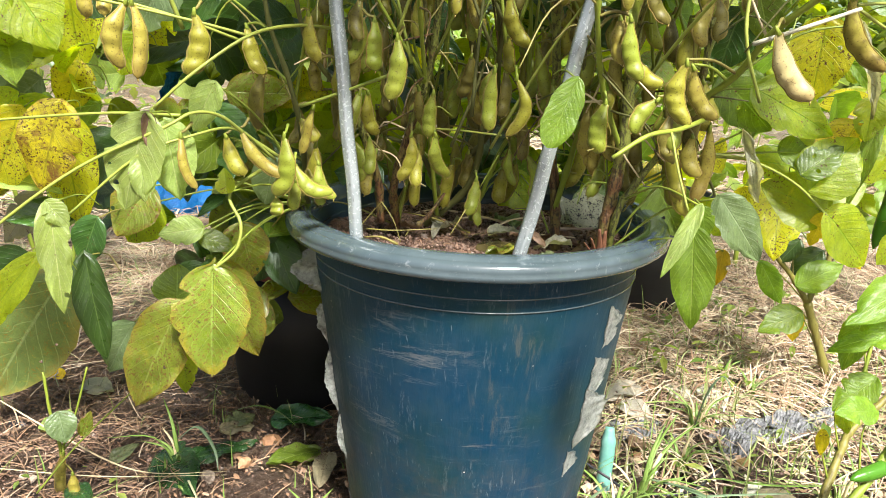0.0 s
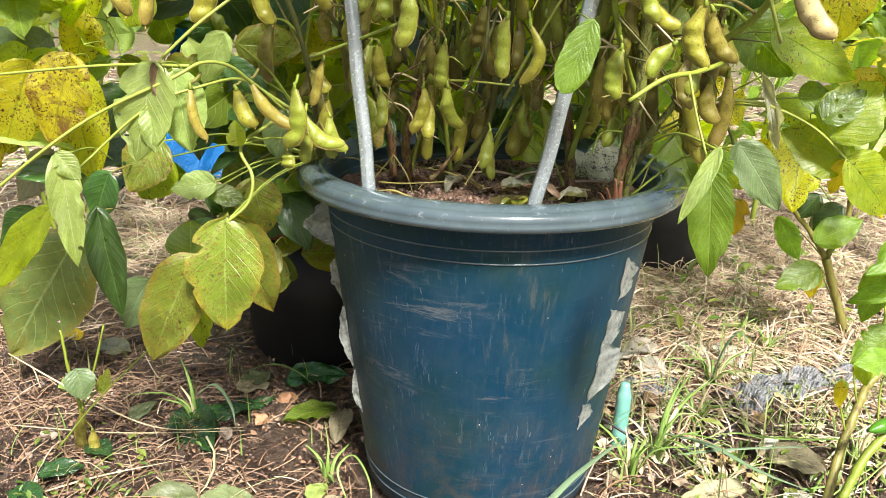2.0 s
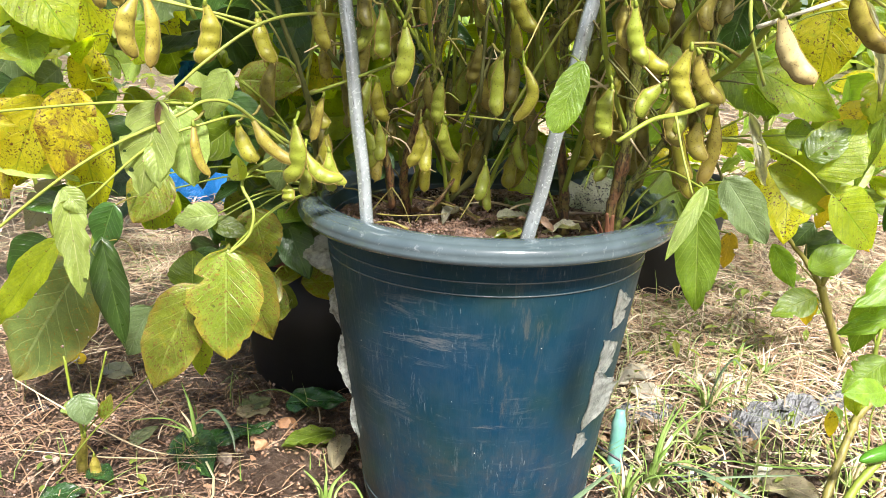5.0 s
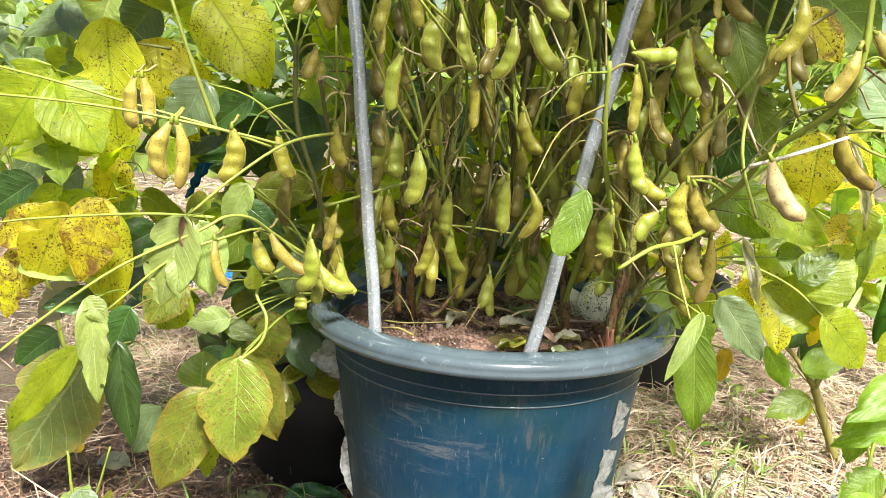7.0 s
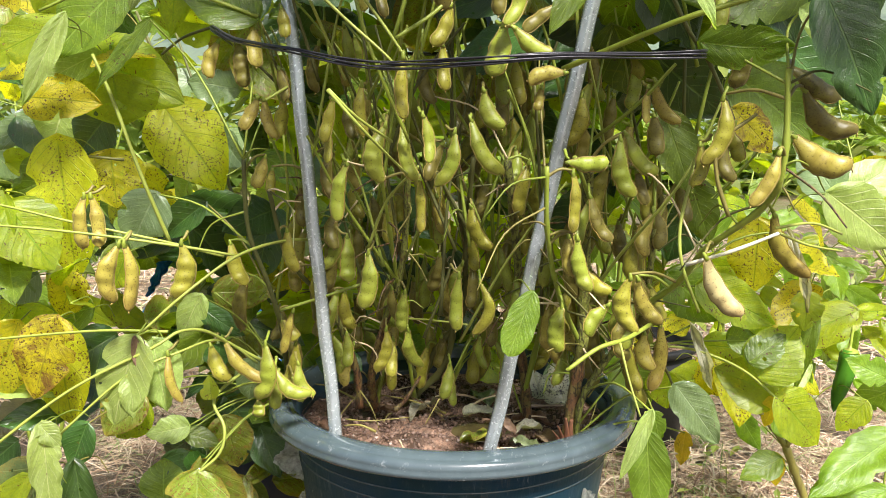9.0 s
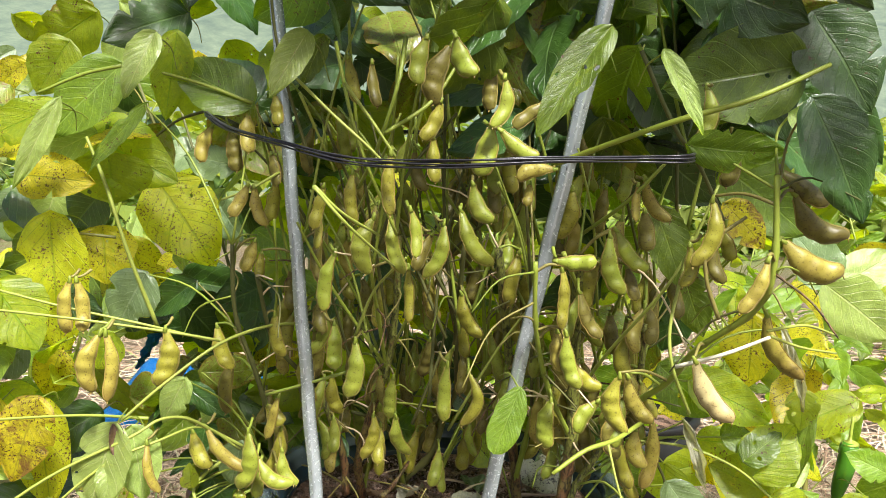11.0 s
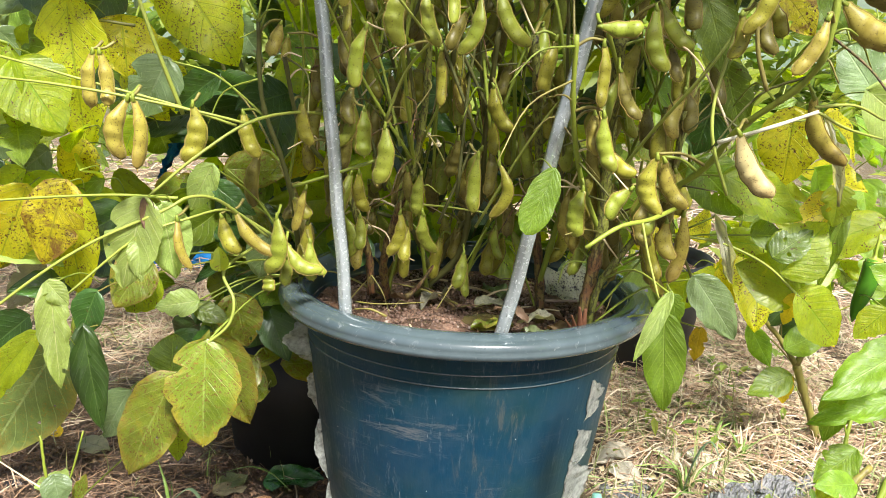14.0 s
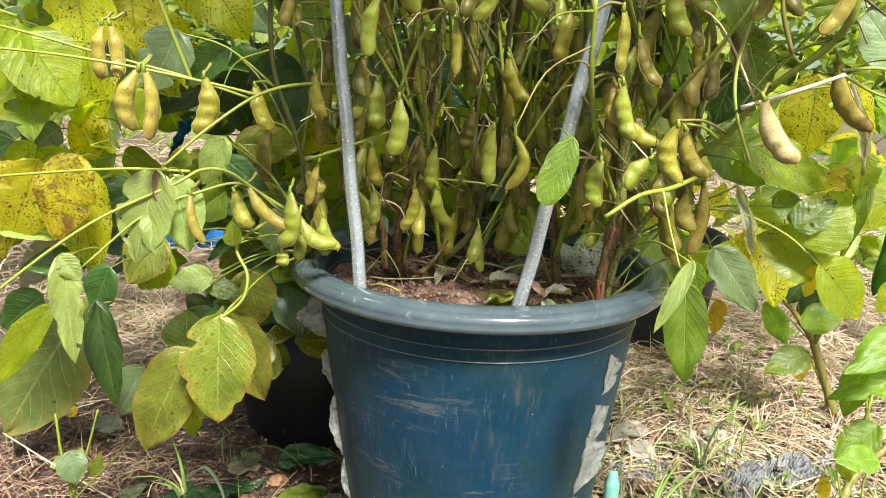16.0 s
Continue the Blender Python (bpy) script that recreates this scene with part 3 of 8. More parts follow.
def smooth_line(points, steps=5):
    """A Catmull-Rom curve through the points."""
    p = [Vector(q) for q in points]
    if len(p) < 3:
        return [p[0].lerp(p[-1], i / steps) for i in range(steps + 1)]
    p = [2 * p[0] - p[1], *p, 2 * p[-1] - p[-2]]
    out = []
    for i in range(1, len(p) - 2):
        a, b, c, d = p[i - 1 : i + 3]
        for s in range(steps):
            t = s / steps
            out.append(0.5 * (2 * b + (c - a) * t + (2 * a - 5 * b + 4 * c - d) * t * t + (3 * b - a - 3 * c + d) * t ** 3))
    return [*out, p[-2]]


def sweep(bm, line, radii, sides=7, flat=1.0, spin=0.0, mat=0, caps=True):
    """A tube along a line of points; flat squashes its section."""
    rings, up = [], Vector((0, 0, 1))
    for i, c in enumerate(line):
        t = (line[min(i + 1, len(line) - 1)] - line[max(i - 1, 0)]).normalized()
        side = t.cross(up)
        if side.length < 0.05:
            side = t.cross(Vector((0, 1, 0)))
        side.normalize()
        if i and side.dot(last) < 0:
            side = -side
        last, over = side, t.cross(side)
        ring = []
        for k in range(sides):
            a = 2 * math.pi * k / sides + spin
            ring.append(bm.verts.new(c + radii[i] * (math.cos(a) * side + flat * math.sin(a) * over)))
        rings.append(ring)
    for r, q in zip(rings, rings[1:]):
        for k in range(sides):
            bm.faces.new((r[k], r[(k + 1) % sides], q[(k + 1) % sides], q[k])).material_index = mat
    if caps:
        bm.faces.new(rings[0][::-1]).material_index = mat
        bm.faces.new(rings[-1]).material_index = mat
    return bm


def stalk(plant, points, r0, r1, mat, name="petiole", knots=0.0, steps=5):
    line = smooth_line(points, steps)
    n = len(line) - 1
    radii = []
    if mat == STEM_PALE:
        r0, r1 = 0.82 * r0, 0.82 * r1
    for i in range(n + 1):
        r = r0 + (r1 - r0) * i / n
        if knots and i % 5 == 0:
            r *= 1 + knots
        radii.append(r * (1 + rng.uniform(-0.06, 0.06)))
    return part(name, sweep(bmesh.new(), line, radii, 7), mat, plant)


def lathe(bm, profile, segs=64, mat=0, uneven=0.0):
    rings = []
    for r, z in profile:
        rings.append([bm.verts.new(((r + uneven * noise.noise(Vector((3 * math.cos(a), 3 * math.sin(a), z * 9)))) * math.cos(a), (r + uneven * noise.noise(Vector((3 * math.cos(a), 3 * math.sin(a), z * 9)))) * math.sin(a), z)) for a in (2 * math.pi * k / segs for k in range(segs))])
    for r, q in zip(rings, rings[1:]):
        for k in range(segs):
            bm.faces.new((r[k], r[(k + 1) % segs], q[(k + 1) % segs], q[k])).material_index = mat
    return rings


def leaf_mesh(name, length, width, fold=0.15, curl=0.2, wave=0.05, slim=0.0, nv=24, nu=6, blunt=0.0, seed=0, whole=False):
    """A leaflet along +y from its stalk, its upper side towards +z."""
    bm = bmesh.new()
    uv = bm.loops.layers.uv.new("UVMap")
    r = random.Random(seed)
    ox, grid = r.uniform(0, 50), []
    bites = [(r.uniform(0.25, 0.95), r.choice((-1, 1)), r.uniform(0.10, 0.5), r.uniform(0.015, 0.05)) for _ in range(0 if whole else r.choice((0, 0, 1, 1, 2, 3, 4)))]
    a, b = 0.56 + 0.3 * slim, 0.88 + 0.25 * slim - 0.45 * blunt
    top = (a / (a + b)) ** a * (b / (a + b)) ** b
    for j in range(nv + 1):
        v = j / nv
        half = 0.5 * width * (max(v, 0) ** a * max(1 - v, 0) ** b) / top
        half *= 1 + 0.07 * noise.noise(Vector((v * 5, ox, 0)))
        row = []
        for i in range(-nu, nu + 1):
            u = i / nu
            hw = half * (1 + 0.05 * noise.noise(Vector((v * 9, ox + (3 if u > 0 else 9), 1))) + 0.035 * noise.noise(Vector((v * 34, ox + (3 if u > 0 else 9), 5))))
            for bv, bs, bd, bw in bites:
                if bs * u > 0:
                    hw *= 1 - bd * math.exp(-((v - bv) / bw) ** 4)
            x = u * hw * math.cos(fold * abs(u) * 0.8)
            z = abs(u) * hw * math.sin(fold * 1.1) - curl * length * v * v * 0.5 - 0.25 * curl * hw * u * u
            z += wave * length * noise.noise(Vector((u * 1.6 + ox, v * 3.2, 4))) * (0.3 + abs(u))
            z += 0.02 * length * (1 - abs(u)) * abs(u) * 3 * abs(math.sin((v - 0.36 * abs(u)) * 23 + 0.8)) * 0.5
            z += 0.05 * length * wave * 8 * abs(u) ** 3 * noise.noise(Vector((v * 9, ox + (5 if u > 0 else 0), 2)))
            y = v * length * (1 - 0.12 * curl * v) - 0.05 * length * abs(u) * (1 - v)
            row.append((bm.verts.new((x, y, z)), (0.5 + 0.5 * u * 0.96, v)))
        grid.append(row)
    for p, q in zip(grid, grid[1:]):
        for i in range(2 * nu):
            corner = (p[i], p[i + 1], q[i + 1], q[i])
            f = bm.faces.new([c[0] for c in corner])
            for loop, c in zip(f.loops, corner):
                loop[uv].uv = c[1]
    bmesh.ops.remove_doubles(bm, verts=bm.verts, dist=1e-5)
    return bm


def aim(base, tip, facing, spin=0.0):
    """A pose at base whose y axis goes to tip, and whose z axis lies nearest to facing, turned by spin degrees."""
    y = (Vector(tip) - Vector(base)).normalized()
    z = Vector(facing) - y * y.dot(Vector(facing))
    if z.length < 1e-4:
        z = Vector((0.3, 0, 1)) - y * y.dot(Vector((0.3, 0, 1)))
    z.normalize()
    x = y.cross(z)
    m = Matrix((x, y, z)).transposed().to_4x4()
    return Matrix.Translation(base) @ m @ pose(0, 0, 0, 0, spin, 0)


EYE_SIDE = Vector((0, -0.78, 0.55))
leaf_count = 0


def leaf(plant, base, tip, width, mat, spin=0.0, fold=0.18, curl=0.25, wave=0.05, slim=0.0, blunt=0.0, hang=True, label="", whole=False):
    """One leaflet from its stalk end to its tip, with a thin stalk back towards its plant's stem."""
    global leaf_count
    leaf_count += 1
    base, tip = Vector(base), Vector(tip)
    bm = leaf_mesh("leaf", (tip - base).length * (1 + 0.05 * abs(curl)), width, fold, curl, wave, slim, seed=leaf_count, blunt=blunt, whole=whole)
    ob = part("leaf", bm, mat, plant, label)
    facing = EYE_SIDE - base * 0.6 + Vector((rng.uniform(-0.12, 0.12), 0, rng.uniform(0, 0.35)))
    ob.matrix_world = aim(base, tip, facing, spin)
    if hang:
        root = nearest_stem(plant, base + Vector((0, 0, rng.uniform(-0.12, 0.0))))
        way, end = root - base, 0.0012
        if way.length > 0.16:
            way = Vector((rng.uniform(-0.02, 0.02), rng.uniform(0.03, 0.06), rng.uniform(-0.03, 0.0)))
            root, end = base + way, 0.0004
        if way.length > 0.02:
            mid = base + way * 0.45 + Vector((0, 0.015, 0.002 + 0.06 * way.length))
            stalk(plant, [base, mid, root], 0.0009, end, STEM_GREEN if mat != DARK else STEM_OLIVE, steps=4)
    return ob


stems = {}


def nearest_stem(plant, p):
    pts = stems.get(plant.name)
    if not pts:
        return p
    return min(pts, key=lambda q: (q - p).length + 0.8 * max(0, q.z - p.z + 0.02))


def pod_mesh(length, width, bend, seeds, seed, thick=0.66):
    """A bean pod hanging along +y: plump over each seed, narrow at its neck, curved, with a blunt beaked end and its short stalk."""
    bm, r = bmesh.new(), random.Random(seed)
    n, sides = 26, 14
    beads = [(0.24 + 0.68 * (k + 0.5) / seeds + r.uniform(-0.03, 0.03), r.uniform(0.6, 1.15) * (0.8 if k == 0 else 1.0)) for k in range(seeds)]
    span, heel, rings, line = 0.27 / seeds + 0.01, r.uniform(0.32, 0.44), [], []
    twist = r.uniform(-0.25, 0.25)
    for i in range(n + 1):
        v = i / n
        grow = min(1, v / 0.42)
        body = heel + (1 - heel) * grow * grow * (3 - 2 * grow)
        body *= min(1, 0.45 + v / 0.05)
        if v > 0.80:
            body *= max(0.05, 1 - ((v - 0.80) / 0.20) ** 2.6) ** 0.55
        bead = sum(w * math.exp(-((v - c) / span) ** 2) for c, w in beads)
        rad = max(0.5 * width * body * (0.85 + 0.155 * bead), 0.0007)
        deep = thick * (0.72 + 0.38 * bead)
        c = Vector((1.35 * bend * length * (math.sin(math.pi * v) - 0.3 * v) + 0.05 * width * (bead - 0.5) * body, length * v, 0.04 * length * math.sin(5 * v + beads[0][0] * 20)))
        line.append(c)
        ring = []
        for k in range(sides):
            a = 2 * math.pi * k / sides
            keel = 1.05 if k in (0, sides // 2) else 1.0
            x, z = math.cos(a) * rad * keel, math.sin(a) * rad * deep
            t = twist * v
            ring.append(bm.verts.new(c + Vector((x * math.cos(t) - z * math.sin(t), 0, x * math.sin(t) + z * math.cos(t)))))
        rings.append(ring)
    for p, q in zip(rings, rings[1:]):
        for k in range(sides):
            bm.faces.new((p[k], q[k], q[(k + 1) % sides], p[(k + 1) % sides])).material_index = 0
    bm.faces.new(rings[0])
    bm.faces.new(rings[-1][::-1])
    # the seam along both edges
    for k in (0, sides // 2):
        sweep(bm, [ring[k].co.copy() for ring in rings[1:-1]], [0.00055] * (n - 1), 5, mat=2)
    sweep(bm, [line[-1], line[-1] + Vector((0.25 * bend * length + 0.02 * length, 0.05 * length, 0))], [0.0008, 0.0002], 5, mat=2)
    head = [line[0] + Vector((0, -0.08 * length, 0.03 * length)), line[0] + Vector((0, -0.03 * length, 0)), line[0] + Vector((0, 0.05 * length, 0))]
    sweep(bm, head, [0.0011, 0.0016, 0.0024], 6, mat=1)
    return bm


pod_count = 0


def pod(plant, base, tip, width, mat, bend=0.0, seeds=0, turn=None, name="pod"):
    global pod_count
    pod_count += 1
    base, tip = Vector(base), Vector(tip)
    d = (tip - base).length
    bm = pod_mesh(d, width * 1.13, bend, seeds or (3 if d > 0.042 else 2), pod_count)
    ob = part(name, bm, [mat, STEM_GREEN, SUTURE], plant)
    ob.matrix_world = aim(base, tip, EYE_SIDE - base * 0.6, rng.uniform(-28, 28) if turn is None else turn)
    root = nearest_stem(plant, base + Vector((0, 0, 0.015)))
    way = root - base
    if way.length > 0.05:
        way = way.normalized() * rng.uniform(0.006, 0.012)
        root = base + way + Vector((0, 0.003, 0.010))
    if way.length > 0.004:
        stalk(plant, [base + Vector((0, 0, 0.003)), base + way * 0.5 + Vector((0, 0, 0.004 + 0.05 * way.length)), root], 0.0011, 0.0015, STEM_OLIVE if pod_count % 3 else STEM_GREEN, "pod_stalk", steps=4)
    return ob


def stem(plant, points, r0, r1, mat, name="stem", knots=0.25, steps=7):
    ob = stalk(plant, points, r0, r1, mat, name, knots, steps)
    if mat == STEM_BROWN:
        ob.data.materials.append(STEM_STREAK)
        for f in ob.data.polygons:
            if f.center.z > 0.47 + 0.05 * noise.noise(f.center * 40):
                f.material_index = 1
    stems.setdefault(plant.name, []).extend(smooth_line(points, steps))
    return ob


def ribbon_blades(name, places, mats, label, category, kind="stuff", width=(0.0015, 0.003), length=(0.05, 0.16), lift=0.02, upright=False, seed=3):
    """A mass of straws or blades: bent strips with a raised middle."""
    r = random.Random(seed)
    verts, faces = [], []
    for x, y, z in places:
        ln, w, a = r.uniform(*length), r.uniform(*width), r.uniform(0, 2 * math.pi)
        bend, rise = r.uniform(-0.22, 0.22) * (1 if r.random() < 0.8 else 4), r.uniform(0.0, lift) * r.random()
        pitch = r.uniform(-0.16, 0.16)
        n = 5
        start = len(verts)
        for i in range(n + 1):
            v = i / n
            if upright:
                h = ln * (v - 0.25 * v * v * abs(bend) * 2)
                o = ln * v * v * (bend * 2.4 + 0.15)
                c = Vector((x + o * math.cos(a), y + o * math.sin(a), z + h))
                side = Vector((-math.sin(a), math.cos(a), 0)) * w * (1 - v * 0.9)
                mid = Vector((math.cos(a), math.sin(a), 0)) * w * 0.25
            else:
                t = a + bend * (v - 0.5)
                c = Vector((x + ln * (v - 0.5) * math.cos(t), y + ln * (v - 0.5) * math.sin(t), z + max(0.001, 0.004 + rise * (1 - (2 * v - 1) ** 2) + pitch * ln * (v - 0.5) * (1 if lift > 0.01 else 0.1))))
                side = Vector((-math.sin(t), math.cos(t), r.uniform(-0.3, 0.3))) * w * 0.5
                mid = Vector((0, 0, w * 0.35))
            verts += [c - side, c + mid, c + side]
        for i in range(n):
            k = start + 3 * i
            faces += [(k, k + 3, k + 4, k + 1), (k + 1, k + 4, k + 5, k + 2)]
    me = bpy.data.meshes.new(name)
    me.from_pydata(verts, [], faces)
    me.materials.append(mats)
    return tagged(new(name, me), label, category, kind=kind)


def lumps(name, places, mat, label, category, size=(0.002, 0.006), seed=5):
    r = random.Random(seed)
    verts, faces = [], []
    oct_f = [(0, 2, 4), (2, 1, 4), (1, 3, 4), (3, 0, 4), (2, 0, 5), (1, 2, 5), (3, 1, 5), (0, 3, 5)]
    for x, y, z in places:
        s = r.uniform(*size) * (0.5 + r.random() ** 3)
        k = len(verts)
        m = Euler((r.uniform(0, 3), r.uniform(0, 3), r.uniform(0, 3))).to_matrix()
        for q in ((1, 0, 0), (-1, 0, 0), (0, 1, 0), (0, -1, 0), (0, 0, 1), (0, 0, -1)):
            verts.append(Vector((x, y, z)) + m @ Vector(q) * s * r.uniform(0.6, 1.1))
        faces += [tuple(k + i for i in f) for f in oct_f]
    me = bpy.data.meshes.new(name)
    me.from_pydata(verts, [], faces)
    me.materials.append(mat)
    me.polygons.foreach_set("use_smooth", [True] * len(me.polygons))
    return tagged(new(name, me), label, category, kind="stuff")


def ground_height(x, y):
    near = max(0.0, 1 - math.hypot(x, y) / 6)
    return near * (0.012 * noise.noise(Vector((x * 5, y * 5, 0))) + 0.009 * noise.noise(Vector((x * 17, y * 17, 2))) + 0.010 * noise.noise(Vector((x * 41, y * 41, 6))) + 0.007 * noise.noise(Vector((x * 93, y * 93, 9)))) + 0.012 * noise.noise(Vector((x * 1.3, y * 1.3, 5))) * near


# ---- ground ----
def build_ground():
    bm = bmesh.new()
    xs = [-1500, -300, -60, -15, -6, -3, -1.8, -1.2, -1.0, *[i * 0.0075 for i in range(-112, 113)], 1.0, 1.2, 1.8, 3, 6, 15, 60, 300, 1500]
    ys = [-1500, -300, -40, -8, -3, -1.5, -0.9, -0.6, *[-0.4 + i * 0.0075 for i in range(132)], *[0.6 + i * 0.03 for i in range(66)], 2.7, 4, 7, 14, 40, 200, 1500]
    grid = [[bm.verts.new((x, y, ground_height(x, y))) for x in xs] for y in ys]
    for p, q in zip(grid, grid[1:]):
        for i in range(len(xs) - 1):
            bm.faces.new((p[i], p[i + 1], q[i + 1], q[i]))
    tagged(link_mesh("ground", bm, SOIL), "brown garden soil giving way to pale straw litter", "ground", kind="structure")


build_ground()


# ---- the blue pot ----
POT_AT = Vector((0.005, 0.027, 0.0))


def pot_wall(z):
    """The outer radius of the tapering pot at a height."""
    return 0.1396 + (z - 0.0347) * 0.133


def build_blue_pot():
    pot = thing("plant_pot", "large worn blue plastic plant pot with a grey-blue rolled rim", "plant pot", at=POT_AT)
    bm = bmesh.new()
    wall = [(z, pot_wall(z)) for z in (0.004, 0.0215, 0.0347, 0.12, 0.22, 0.3274, 0.341, 0.362)]
    lathe(bm, [(0.02, 0.0), (0.130, 0.0), *[(r, z) for z, r in wall], (0.1835, 0.371), (0.176, 0.371), *[(r - 0.006, z) for z, r in wall[::-1][1:-1]], (0.02, 0.012)], 96)
    for f in bm.faces:
        c = f.calc_center_median()
        # inner wall faces take the blue with the shade painted in
        if c.z > 0.05 and math.hypot(c.x, c.y) < pot_wall(c.z) - 0.003:
            f.material_index = 1
    body = part("body", bm, [POT_BLUE, POT_INSIDE], pot)
    bm = bmesh.new()
    lip = [(0.1690, 0.362), (0.1790, 0.3600), (0.1900, 0.3605), (0.1965, 0.3622), (0.1995, 0.3650), (0.2000, 0.3685), (0.1985, 0.3705), (0.1992, 0.3725), (0.1978, 0.3768),
        (0.1938, 0.3806), (0.1928, 0.3802), (0.1918, 0.3818), (0.1870, 0.3838), (0.1800, 0.3845), (0.1745, 0.3825), (0.1715, 0.3780), (0.1690, 0.3700), (0.1640, 0.352)]
    lathe(bm, [(r + 0.0108, z + 0.0035) for r, z in lip], 96)
    part("rim", bm, POT_RIM, pot, "worn grey-blue rolled rim with wet highlights")
    for z in (0.3274, 0.341, 0.0215, 0.0347):
        bm, r = bmesh.new(), pot_wall(z) + 0.0002
        lathe(bm, [(r - 0.001, z - 0.0011), (r + 0.0006, z - 0.0007), (r + 0.0009, z), (r + 0.0004, z + 0.0006), (r - 0.001, z + 0.0008)], 96)
        part("ridge", bm, POT_RIM, pot, "thin raised moulding line")
    for a0, z0, w, h, lift, k in ((200, 0.326, 0.030, 0.056, 0.9, 1), (199, 0.262, 0.012, 0.052, 0.7, 2), (201, 0.196, 0.014, 0.080, 0.7, 3), (203, 0.126, 0.010, 0.060, 0.6, 4),
            (319, 0.292, 0.030, 0.050, 0.03, 5), (316, 0.236, 0.036, 0.052, 0.05, 6), (315, 0.188, 0.042, 0.075, 0.16, 7), (312, 0.135, 0.02, 0.034, 0.1, 8)):
        torn_label(pot, a0, z0, w, h, lift, k)
    return pot


def torn_label(pot, a0, z0, w, h, lift, seed):
    """A rounded scrap of old label film, stuck along one edge and lifting off the wall."""
    bm = bmesh.new()
    nu, nv, grid = 9, 24, []
    away = -1 if a0 < 270 else 1
    for j in range(nv + 1):
        v = j / nv
        reach = w * (0.12 + 0.88 * max(0.0, math.sin(math.pi * (0.06 + 0.88 * v))) ** 0.6) * (1 + 0.5 * noise.noise(Vector((v * 3.1 + seed * 7, 0.5, seed))) + 0.22 * noise.noise(Vector((v * 9, 2.5, seed))) + 0.14 * noise.noise(Vector((v * 26, 5.5, seed))))
        row = []
        for i in range(nu + 1):
            u = i / nu
            z = z0 + (v - 0.5) * h * (1 - 0.25 * u) + 0.06 * h * noise.noise(Vector((u * 2, seed * 3, 1)))
            a = radians(a0 + 2.5 * noise.noise(Vector((v * 3, seed, 4))))
            radial, along = Vector((math.cos(a), math.sin(a), 0)), Vector((-math.sin(a), math.cos(a), 0)) * away
            s = u * reach
            bow = 0.004 * u * noise.noise(Vector((u * 2.2, v * 3.5, seed)))
            if lift > 0.5:
                c = radial * (pot_wall(z) + 0.0008 + lift * s) + along * ((1 - lift) * s + bow - 0.1 * u * s)
            else:
                t = a + away * s / pot_wall(z)
                c = Vector((math.cos(t), math.sin(t), 0)) * (pot_wall(z) + 0.0009 + lift * s * u + abs(bow) * 0.5)
            row.append(bm.verts.new((c.x, c.y, z)))
        grid.append(row)
    for p, q in zip(grid, grid[1:]):
        for i in range(nu):
            bm.faces.new((p[i], p[i + 1], q[i + 1], q[i]))
    bmesh.ops.solidify(bm, geom=bm.faces[:], thickness=0.0002)
    part("torn_label", bm, PAPER, pot, "peeling grey scrap of old label film")


blue_pot = build_blue_pot()


def build_pot_soil():
    bm = bmesh.new()
    grid = []
    for j in range(27):
        r = 0.1745 * j / 26
        grid.append([bm.verts.new((r * math.cos(a), r * math.sin(a), 0.350 + 0.013 * math.exp(-((r * math.cos(a) + 0.035) ** 2 + (r * math.sin(a) + 0.10) ** 2) / 0.002)
            + 0.007 * noise.noise(Vector((r * math.cos(a) * 30, r * math.sin(a) * 30, 3))) + 0.003 * noise.noise(Vector((r * math.cos(a) * 110, r * math.sin(a) * 110, 8))))) for a in (2 * math.pi * k / 90 for k in range(90))])
    for p, q in zip(grid[1:], grid[2:]):
        for k in range(90):
            bm.faces.new((p[k], p[(k + 1) % 90], q[(k + 1) % 90], q[k]))
    bm.faces.new(grid[1])
    for v in grid[0]:
        bm.verts.remove(v)
    skirt = [bm.verts.new((v.co.x * 0.97, v.co.y * 0.97, 0.30)) for v in grid[-1]]
    for k in range(90):
        bm.faces.new((grid[-1][k], skirt[k], skirt[(k + 1) % 90], grid[-1][(k + 1) % 90]))
    bmesh.ops.translate(bm, verts=bm.verts, vec=POT_AT)
    tagged(link_mesh("potting_soil", bm, POT_SOIL), "damp reddish brown gritty potting soil", "soil", kind="stuff")
    r, spots = random.Random(2), []
    while len(spots) < 3600:
        x, y = r.uniform(-0.17, 0.17), r.uniform(-0.17, 0.17)
        if math.hypot(x, y) < 0.168:
            spots.append((x + POT_AT.x, y + POT_AT.y, 0.351 + 0.013 * math.exp(-((x + 0.035) ** 2 + (y + 0.10) ** 2) / 0.002) + 0.007 * noise.noise(Vector((x * 30, y * 30, 3)))))
    lumps("soil_grain", spots, GRAINS, "loose reddish grains of potting soil", "soil", (0.0012, 0.0034))


build_pot_soil()


def puddle(x, y, z, rx, ry):
    """A shallow pool of muddy water on the potting soil."""
    bm = bmesh.new()
    mid = bm.verts.new((x, y, z))
    rings = []
    for s, dz in ((0.6, 0.0), (1.0, -0.0006), (1.12, -0.006)):
        rings.append([bm.verts.new((x + s * rx * math.cos(a) * (1 + 0.25 * noise.noise(Vector((2 * math.cos(a), 2 * math.sin(a), 4)))), y + s * ry * math.sin(a) * (1 + 0.3 * noise.noise(Vector((2 * math.cos(a), 2 * math.sin(a), 8)))), z + dz)) for a in (2 * math.pi * k / 28 for k in range(28))])
    for k in range(28):
        bm.faces.new((mid, rings[0][k], rings[0][(k + 1) % 28]))
        for p, q in zip(rings, rings[1:]):
            bm.faces.new((p[k], q[k], q[(k + 1) % 28], p[(k + 1) % 28]))
    tagged(link_mesh("puddle", bm, MUDDY_WATER), "small shiny puddle of muddy yellow-brown water", "puddle", kind="stuff")


